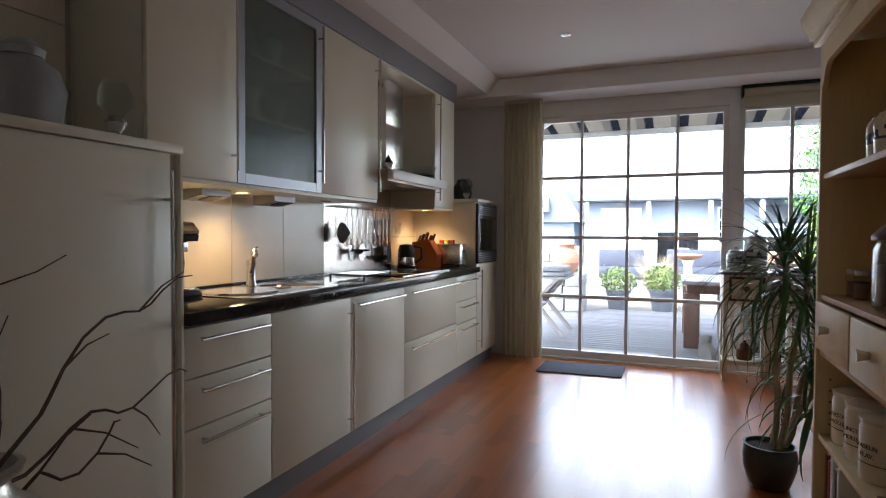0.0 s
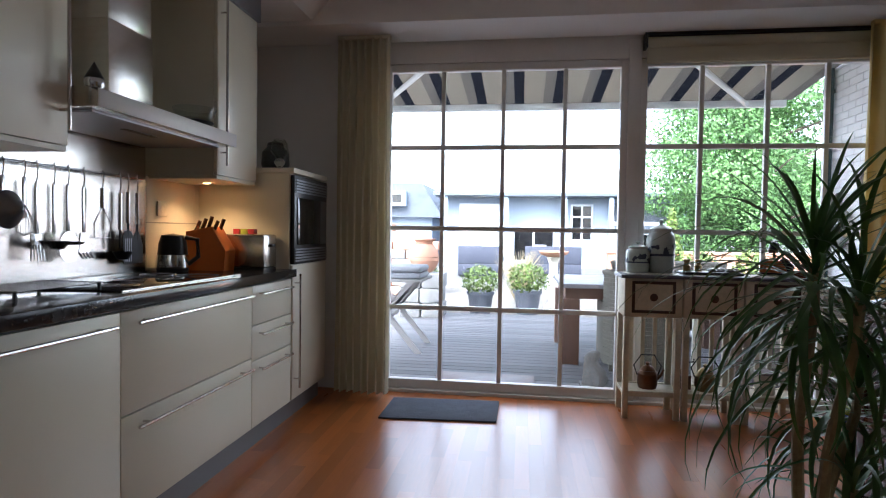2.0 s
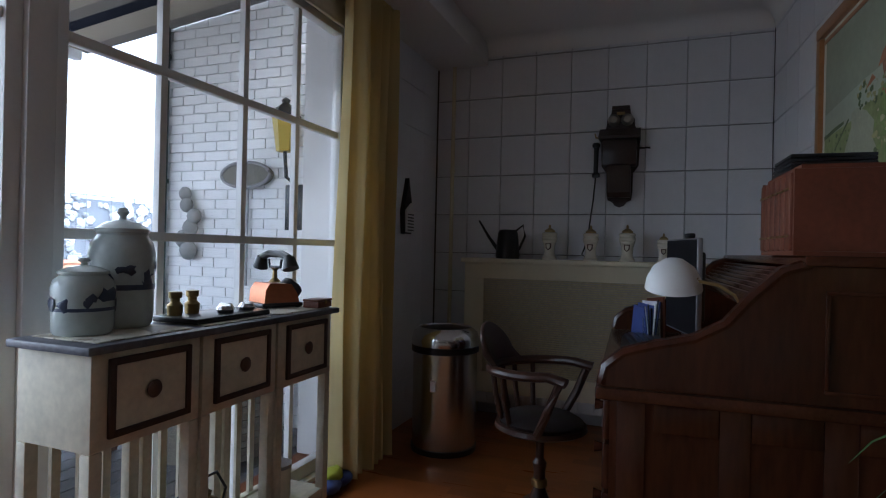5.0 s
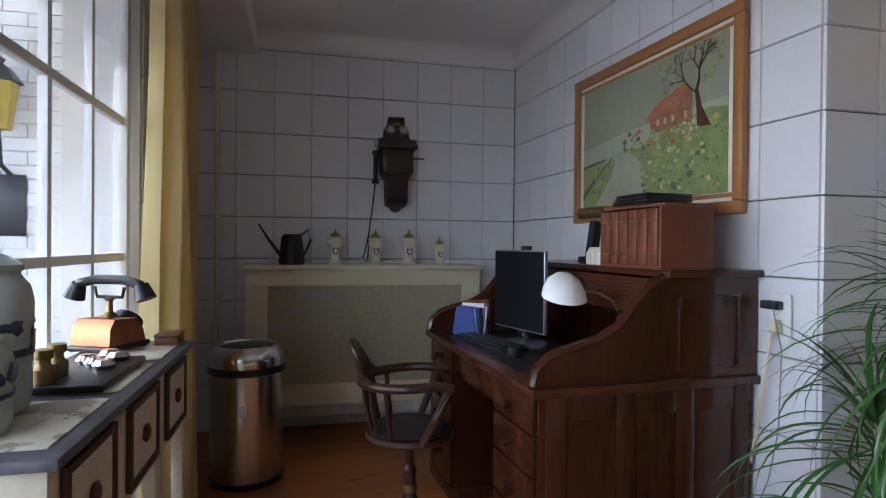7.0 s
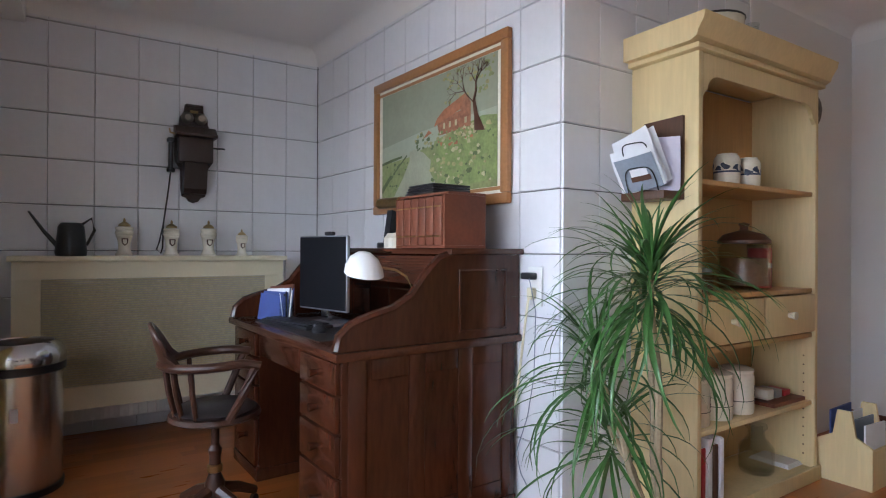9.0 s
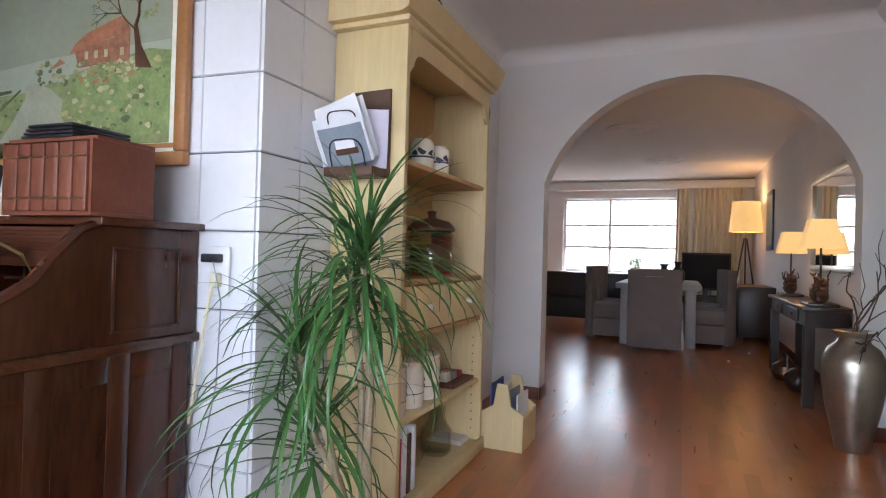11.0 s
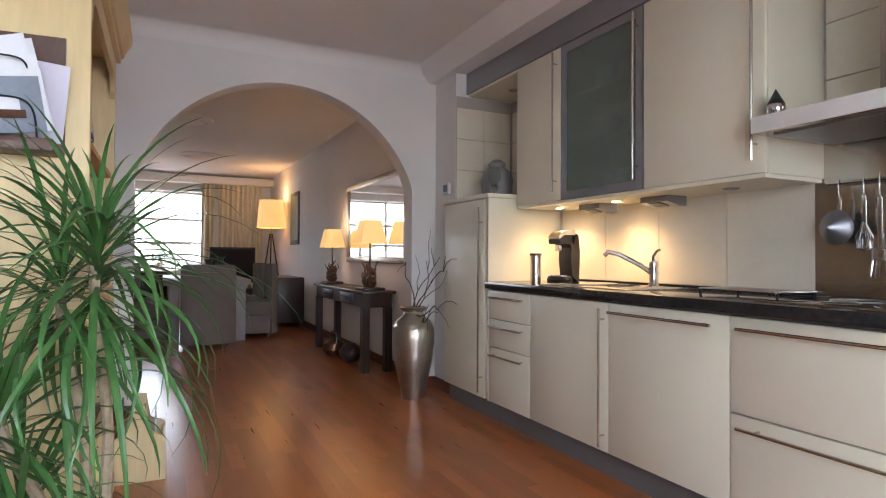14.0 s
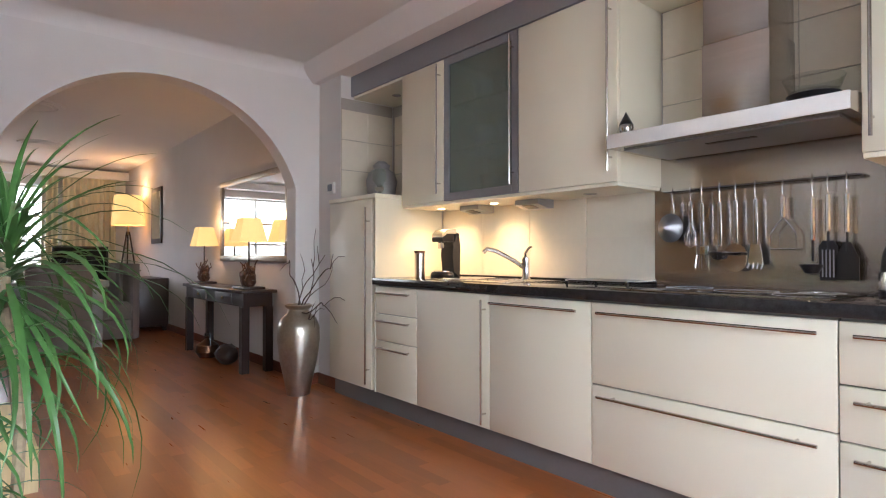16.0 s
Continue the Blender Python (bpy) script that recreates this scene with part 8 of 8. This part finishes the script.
tree(7.9, 17.5, 5.7, 6.2, 31, "broad leafy green tree behind the garden")
tree(10.6, 22.0, 5.6, 4.0, 33, "leafy green tree further behind the garden")
hd = thing("garden_wall", "low brick garden wall with coping", "garden wall", pose(3.6, 12.2, -0.085))
part("wall_body", B(0, 7.0, 0, 0.22, 0, 0.86), M_TERRA, hd, smooth=False)
part("coping", B(-0.03, 7.03, -0.03, 0.25, 0.861, 0.92, bev=0.008), M_TERRA, hd)
for k, (x, y) in enumerate(((4.6, 9.6), (5.6, 10.4))):
    o = thing("terracotta_planter", "terracotta planter with spiky green leaves", "planter", pose(x, y, -0.085))
    part("pot", L([(0, 0), (0.16, 0), (0.24, 0.4), (0.27, 0.4), (0.27, 0.46), (0.22, 0.46), (0, 0.4)], 22), M_TERRA, o)
    bm = bmesh.new()
    leafy(bm, (0, 0, 0.7), (0.28, 0.28, 0.3), 500, 0.05, random.Random(60 + k))
    part("foliage", bm, M_FOLY, o)
o = thing("conifer", "slim conifer in a terracotta pot", "conifer", pose(4.6, 11.4, -0.085))
part("pot", L([(0, 0), (0.2, 0), (0.27, 0.45), (0.24, 0.45), (0, 0.4)], 20), M_TERRA, o)
bm = bmesh.new()
for k in range(8):
    leafy(bm, (0, 0, 0.6 + 0.14 * k), (0.3 - 0.034 * k, 0.3 - 0.034 * k, 0.14), 220, 0.04, random.Random(80 + k))
part("foliage", bm, M_FOLY, o)

# pale blue-grey bungalow across the yard
hs = thing("bungalow", "pale blue-grey flat-roofed bungalow across the yard", "house", pose(-1.0, 22.0, -0.12))
part("wall", B(0, 9.0, 0, 5, 0, 2.7), M_HOUSE, hs, smooth=False)
M_FASC = mat("pale_zinc_roof_band", (0.42, 0.47, 0.52), 0.6, var=0.06, scale=2)
M_SHADOWG = mat("dark_grey_boarding_and_shade", (0.10, 0.115, 0.135), 0.7, var=0.15, scale=3)
M_PALEP = mat("white_house_panel", (0.62, 0.66, 0.70), 0.6, var=0.04, scale=2)
rf = part("roof", P([(-0.9, 2.62), (-0.9, 2.72), (5.4, 3.35), (5.4, 2.701), (0.0, 2.701)], -0.3, 9.3, "x"), M_FASC, hs, "pale grey sloping metal roof", smooth=False)
part("gutter", B(-0.32, 9.32, -0.97, -0.901, 2.60, 2.71), M_SHADOWG, rf, smooth=False)
# dark strip below the roof: the eaves' shadow line built in as a board
part("eaves_shade_board", B(-0.25, 9.25, -0.88, -0.003, 2.56, 2.615), M_SHADOWG, hs, smooth=False)
part("garage_door", B(0.55, 2.05, -0.06, -0.001, 0.0, 2.35), M_PALEP, hs, "white panelled garage door", smooth=False)
for x in (0.05, 2.25, 4.3, 5.9, 8.7):
    part("post", B(x, x + 0.16, -0.86, -0.70, 0, 2.559), M_HOUSE, hs, smooth=False)


def house_window(x0, x1, z0, z1, nx, nz):
    w_ = part("window", B(x0, x1, -0.06, -0.001, z0, z1), M_PALEP, hs, smooth=False)
    for i in range(nx):
        for j in range(nz):
            a0, b0 = x0 + 0.07 + i * (x1 - x0 - 0.07) / nx, z0 + 0.07 + j * (z1 - z0 - 0.07) / nz
            part("pane", B(a0, a0 + (x1 - x0 - 0.07) / nx - 0.07, -0.075, -0.061, b0, b0 + (z1 - z0 - 0.07) / nz - 0.07), M_BLKGLASS, w_, smooth=False)


house_window(2.55, 4.1, 0.2, 1.5, 2, 1)
house_window(4.65, 5.45, 1.0, 2.35, 2, 3)
house_window(6.2, 8.4, 0.7, 1.35, 3, 1)
part("boarding", B(6.1, 8.55, -0.05, -0.001, 1.75, 2.4), M_SHADOWG, hs, smooth=False)
part("sill_band", B(6.1, 8.55, -0.09, -0.051, 1.60, 1.74), M_PALEP, hs, smooth=False)
part("door", B(4.55, 5.55, -0.03, -0.001, 0.0, 0.95), M_HOUSE, hs, smooth=False)
h3 = thing("gabled_house", "house with a steep grey tiled roof beyond the yard", "house", pose(-7.4, 24.0, -0.12))
part("wall", B(0, 5.6, 0, 7, 0, 1.9), M_HOUSE, h3, smooth=False)
rf = part("roof", P([(-0.3, 1.85), (6.1, 1.85), (5.2, 3.25), (0.6, 3.25)], -0.4, 7.4, "y"), M_SLATE, h3, smooth=False)
part("dormer", B(3.2, 4.6, -0.7, 0.8, 2.3, 2.9), M_ROOFM, rf, smooth=False)
w_ = part("window", B(3.3, 4.5, -0.76, -0.701, 2.38, 2.82), M_FRAME, h3, smooth=False)
for i in range(2):
    part("pane", B(3.36 + 0.57 * i, 3.87 + 0.57 * i, -0.78, -0.761, 2.43, 2.77), M_BLKGLASS, w_, smooth=False)
o = thing("gabion_wall", "grey gabion wall of loose stones in a wire cage", "gabion wall", pose(7.9, 12.7, -0.085))
part("core", B(0.05, 4.0, 0.08, 0.34, 0.0, 2.02), M_SHADOWG, o, smooth=False)
rnd = random.Random(9)
bm = bmesh.new()
for k in range(420):
    x, z, q = rnd.uniform(0.05, 3.95), rnd.uniform(0.06, 2.05), rnd.uniform(0.05, 0.085)
    bmesh.ops.create_icosphere(bm, subdivisions=1, radius=1, matrix=Matrix.Translation((x, 0.07 + rnd.uniform(-0.02, 0.02), z)) @ Matrix.Rotation(rnd.uniform(0, 3), 4, 'Y') @ Matrix.Diagonal((q * 1.3, q * 0.7, q, 1)))
part("stones", bm, mat("grey_gabion_stone", (0.30, 0.33, 0.37), 0.85, var=0.4, scale=3, pieces="island", piece_var=0.9), o, smooth=False)["kind"] = "stuff"
for k in range(9):
    part("cage_wire", T([(0.5 * k, -0.02, 0.0), (0.5 * k, -0.02, 2.1)], 0.008, 6), M_SHADOWG, o)
for z in (0.5, 1.0, 1.5, 2.08):
    part("cage_wire", T([(0.0, -0.02, z), (4.0, -0.02, z)], 0.008, 6), M_SHADOWG, o)

# white painted brick wing of the house
BWX, BWY1, BWZ = 4.78, 6.45, 2.95
wing = solid("wall_brick_wing", B(BWX, BWX + 0.3, WY + 0.31, BWY1, -0.119, BWZ), M_MORTAR, "white painted brick wall of the house wing", "wall", kind="structure", smooth=False)
solid("wing_roof_edge", B(BWX - 0.25, BWX + 3.0, WY + 0.31, BWY1 + 0.25, BWZ + 0.001, BWZ + 0.2), M_DARKG, "dark roof edge above the white brick wing", "roof", kind="structure", smooth=False)
o = thing("drain_pipe", "blue-green rain pipe at the corner of the white wing", "drain pipe", pose(BWX - 0.06, BWY1 - 0.08, -0.119))
part("pipe", T([(0, 0, 0), (0, 0, 3.0)], 0.04, 12), M_DARKG, o)
for z in (0.6, 1.7, 2.6):
    part("clip", L([(0.041, 0), (0.05, 0), (0.05, 0.03), (0.041, 0.03)], 14, (0, 0, z), False), M_DARKG, o)
o = thing("wall_lantern", "yellow wall lantern with a dark top on the brick wing", "lantern", pose(BWX - 0.012, 5.25, 1.75))
part("bracket", T([(0, 0, -0.2), (-0.1, 0, -0.16), (-0.12, 0, 0.0)], 0.012, 8), M_BLACK, o)
part("plate", B(-0.012, 0, -0.07, 0.07, -0.5, -0.2, bev=0.004), M_BLACK, o)
part("glass_box", L([(0, 0), (0.055, 0), (0.085, 0.22), (0, 0.22)], 6, (-0.12, 0, 0.0)), M_LANT, o)
part("cap", L([(0.1, 0.221), (0.06, 0.28), (0.02, 0.31), (0.03, 0.33), (0, 0.35)], 6, (-0.12, 0, 0)), M_BLACK, o)
o = thing("wall_ornament_shell", "oval grey wicker wall ornament on the brick wing", "wall ornament", pose(BWX - 0.012, 5.62, 1.62))
part("disc", P([(0.2 * math.cos(a), 0.085 * math.sin(a)) for a in np.linspace(0, math.tau, 25)[:-1]], -0.05, 0.0, "x"), M_WICK, o)
part("rim", T([(-0.05, 0.2 * math.cos(a), 0.085 * math.sin(a)) for a in np.linspace(0, math.tau, 25)], 0.012, 6), M_GREYW, o)
part("hanger", T([(-0.02, 0, -0.08), (-0.02, 0, -0.75)], 0.01, 6), M_GREYW, o)
o = thing("wall_sculpture", "pale cast-stone wall relief on the brick wing", "wall relief", pose(BWX - 0.012, 6.1, 1.1))
bm = bmesh.new()
for k in range(6):
    ball(bm, (-0.05, 0.05 * math.sin(k * 1.7), 0.08 * k), 0.07 - 0.004 * k, (0.7, 1, 1), 2)
part("relief", bm, M_STATUE, o)

# ---- pieces: tiles, bricks, deck boards, floor strips ----
TZ = [-0.02 + 0.0, 0.30, 0.575, 0.85, 1.125, 1.40, 1.675, 1.95, 2.225, 2.50, 2.615]


def tile_mesh(w, h2, material, d=0.010, b=0.003):
    bm = B(-d * 0.5, d * 0.5, 0, w, 0, h2)
    for v in bm.verts:
        if v.co.x < 0:
            v.co.y += b if v.co.y < w / 2 else -b
            v.co.z += b if v.co.z < h2 / 2 else -b
    return made(bm, "tile", material)


def tile_wall(parent, start, along, length, outward_rz, z0=0.0, z1=2.615, tw=0.24):
    """Rows of tiles on a wall from start along a direction; each tile its own piece."""
    cache = {}
    n = int(math.ceil(length / tw))
    for j in range(len(TZ) - 1):
        a, b_ = max(TZ[j], z0) + 0.0015, TZ[j + 1] - 0.0015
        if b_ - a < 0.02:
            continue
        for i in range(n):
            w_ = min(tw, length - i * tw) - 0.0008
            if w_ < 0.02:
                continue
            key = (round(w_, 4), round(b_ - a, 4))
            if key not in cache:
                cache[key] = tile_mesh(w_, b_ - a, M_TILE)
            p = Vector(start) + Vector(along) * (i * tw + 0.0015)
            piece("tile", cache[key], parent, Matrix.Translation((p.x, p.y, a)) @ pose(0, 0, 0, 0, 0, outward_rz))


ob_e = bpy.data.objects["wall_east"]
ob_p = bpy.data.objects["wall_pier"]
ob_n = bpy.data.objects["wall_north"]
tile_wall(ob_e, (EX - 0.005, EY + 0.01, 0), (0, 1, 0), WY - EY - 0.02, 0)
wdir = Vector((EX - PX, EY - PY, 0)).normalized()
nrm = Vector((-wdir.y, wdir.x, 0))
tile_wall(ob_p, Vector((PX, PY, 0)) + nrm * 0.005, wdir, (Vector((EX, EY, 0)) - Vector((PX, PY, 0))).length - 0.012, ang - 90)
tile_wall(ob_p, (PX - 0.005, 0.805, 0), (0, 1, 0), PY - 0.805 + 0.004, 0)
tile_wall(ob_n, (4.30, WY - 0.005, 0), (1, 0, 0), EX - 4.30 - 0.012, -90)
sb = solid("wall_splash_backing", B(0.0005, 0.004, 0.575, 2.31, 0.9105, 1.4), M_GROUT_L, "cream tiled kitchen wall", "tiled wall", kind="structure", smooth=False)
bt = tile_mesh(0.43, 0.238, M_BTILE, 0.008, 0.0015)
for j, z in enumerate((0.926, 1.158)):
    for i in range(4):
        piece("tile", bt, sb, pose(0.007, 0.59 + 0.432 * i, z, 0, 0, 180) @ pose(0, -0.43, 0))
sb2 = solid("wall_splash_backing_right", B(0.0005, 0.004, 3.295, 4.14, 0.9105, 2.3), M_GROUT_L, "cream tiled kitchen wall", "tiled wall", kind="structure", smooth=False)
for i in range(2):
    for j in range(2):
        piece("tile", bt, sb2, pose(0.007, 3.30 + 0.432 * i, 0.926 + 0.241 * j, 0, 0, 180) @ pose(0, -0.43, 0))
for i in range(1):
    for j in range(3):
        piece("tile", bt, sb2, pose(0.007, 3.735 + 0.432 * i, 1.505 + 0.241 * j, 0, 0, 180) @ pose(0, -0.43, 0))
sb3 = solid("wall_hood_backing", B(0.0005, 0.004, 2.352, 3.298, 1.58, 2.31), M_GROUT_L, "cream tiled wall behind the cooker hood", "tiled wall", kind="structure", smooth=False)
bt2 = tile_mesh(0.31, 0.238, M_BTILE, 0.008, 0.0015)
for i in range(3):
    for j in range(3):
        piece("tile", bt2, sb3, pose(0.007, 2.358 + 0.313 * i, 1.585 + 0.241 * j, 0, 0, 180) @ pose(0, -0.31, 0))
sb4 = solid("wall_niche_backing", B(0.0005, 0.004, -0.088, 0.598, 1.495, 2.31), M_GROUT_L, "cream tiled wall of the niche above the tall cabinet", "tiled wall", kind="structure", smooth=False)
for i in range(2):
    for j in range(3):
        piece("tile", bt2, sb4, pose(0.007, -0.05 + 0.313 * i, 1.50 + 0.241 * j, 0, 0, 180) @ pose(0, -0.31, 0))
sb5 = solid("wall_niche_side", B(0.012, 0.498, -0.0885, -0.085, 1.495, 2.31), M_GROUT_L, "cream tiled side of the niche", "tiled wall", kind="structure", smooth=False)
bt3 = tile_mesh(0.24, 0.238, M_BTILE, 0.008, 0.0015)
for i in range(2):
    for j in range(3):
        piece("tile", bt3, sb5, pose(0.015 + 0.242 * i, -0.082, 1.50 + 0.241 * j, 0, 0, -90))

# bricks of the wing, stretcher bond
bl, bh = 0.21, 0.062
bms = {}
row = 0
z = -0.1
while z + bh < BWZ:
    y = WY + 0.32 - (0.11 if row % 2 else 0.0)
    while y < BWY1 - 0.02:
        a, b_ = max(y, WY + 0.32), min(y + bl - 0.007, BWY1 - 0.002)
        if b_ - a > 0.03:
            key = round(b_ - a, 3)
            if key not in bms:
                bms[key] = made(B(-0.012, 0.0, 0, b_ - a, 0, bh - 0.001), "brick", M_BRICKW)
            piece("brick", bms[key], wing, pose(BWX - 0.001, a, z))
        y += bl
    z += bh + 0.006
    row += 1

db = made(B(0, 12.9, 0, 0.115, 0, 0.034), "deck_board", M_DECK)
for k in range(33):
    piece("deck_board", db, deck, pose(-4.95, 4.88 + 0.123 * k, -0.084))

# floor: glossy strips laid along the room; the nearest ones singly, the rest joined
rnd = random.Random(12)
strip = {}
fv, ff = [], []
SWD = 0.071
x = 0.0
cnt = 0
while x < EX:
    y = LY - rnd.uniform(0, 0.5)
    while y < WY + 0.02:
        ln = rnd.choice((0.42, 0.5, 0.6, 0.75))
        a, b_ = max(y, LY), min(y + ln, WY)
        y += ln
        if b_ - a < 0.02:
            continue
        if 0.55 <= x <= 2.75 and a > 0.6 and b_ < 4.5 and cnt < 300 and ln - (b_ - a) < 1e-6:
            if ln not in strip:
                strip[ln] = made(B(0.0001, SWD - 0.0001, 0.0001, ln - 0.0001, -0.006, 0.0), "floor_strip", M_FLOOR)
            piece("floor_strip", strip[ln], floor, pose(x, a, 0))
            cnt += 1
        else:
            k = len(fv)
            x0, x1, a, b_ = x + 0.0001, min(x + SWD, EX) - 0.0001, a + 0.0001, b_ - 0.0001
            fv += [(x0, a, -0.006), (x1, a, -0.006), (x1, b_, -0.006), (x0, b_, -0.006), (x0, a, 0), (x1, a, 0), (x1, b_, 0), (x0, b_, 0)]
            ff += [(k + 4, k + 5, k + 6, k + 7), (k, k + 1, k + 5, k + 4), (k + 1, k + 2, k + 6, k + 5), (k + 2, k + 3, k + 7, k + 6), (k + 3, k, k + 4, k + 7)]
    x += SWD
me = bpy.data.meshes.new("floor_strips")
me.from_pydata(fv, [], ff)
me.materials.append(M_FLOOR_I)
fs = new("floor_strips", me)
fs.parent = floor
fs["kind"] = "stuff"
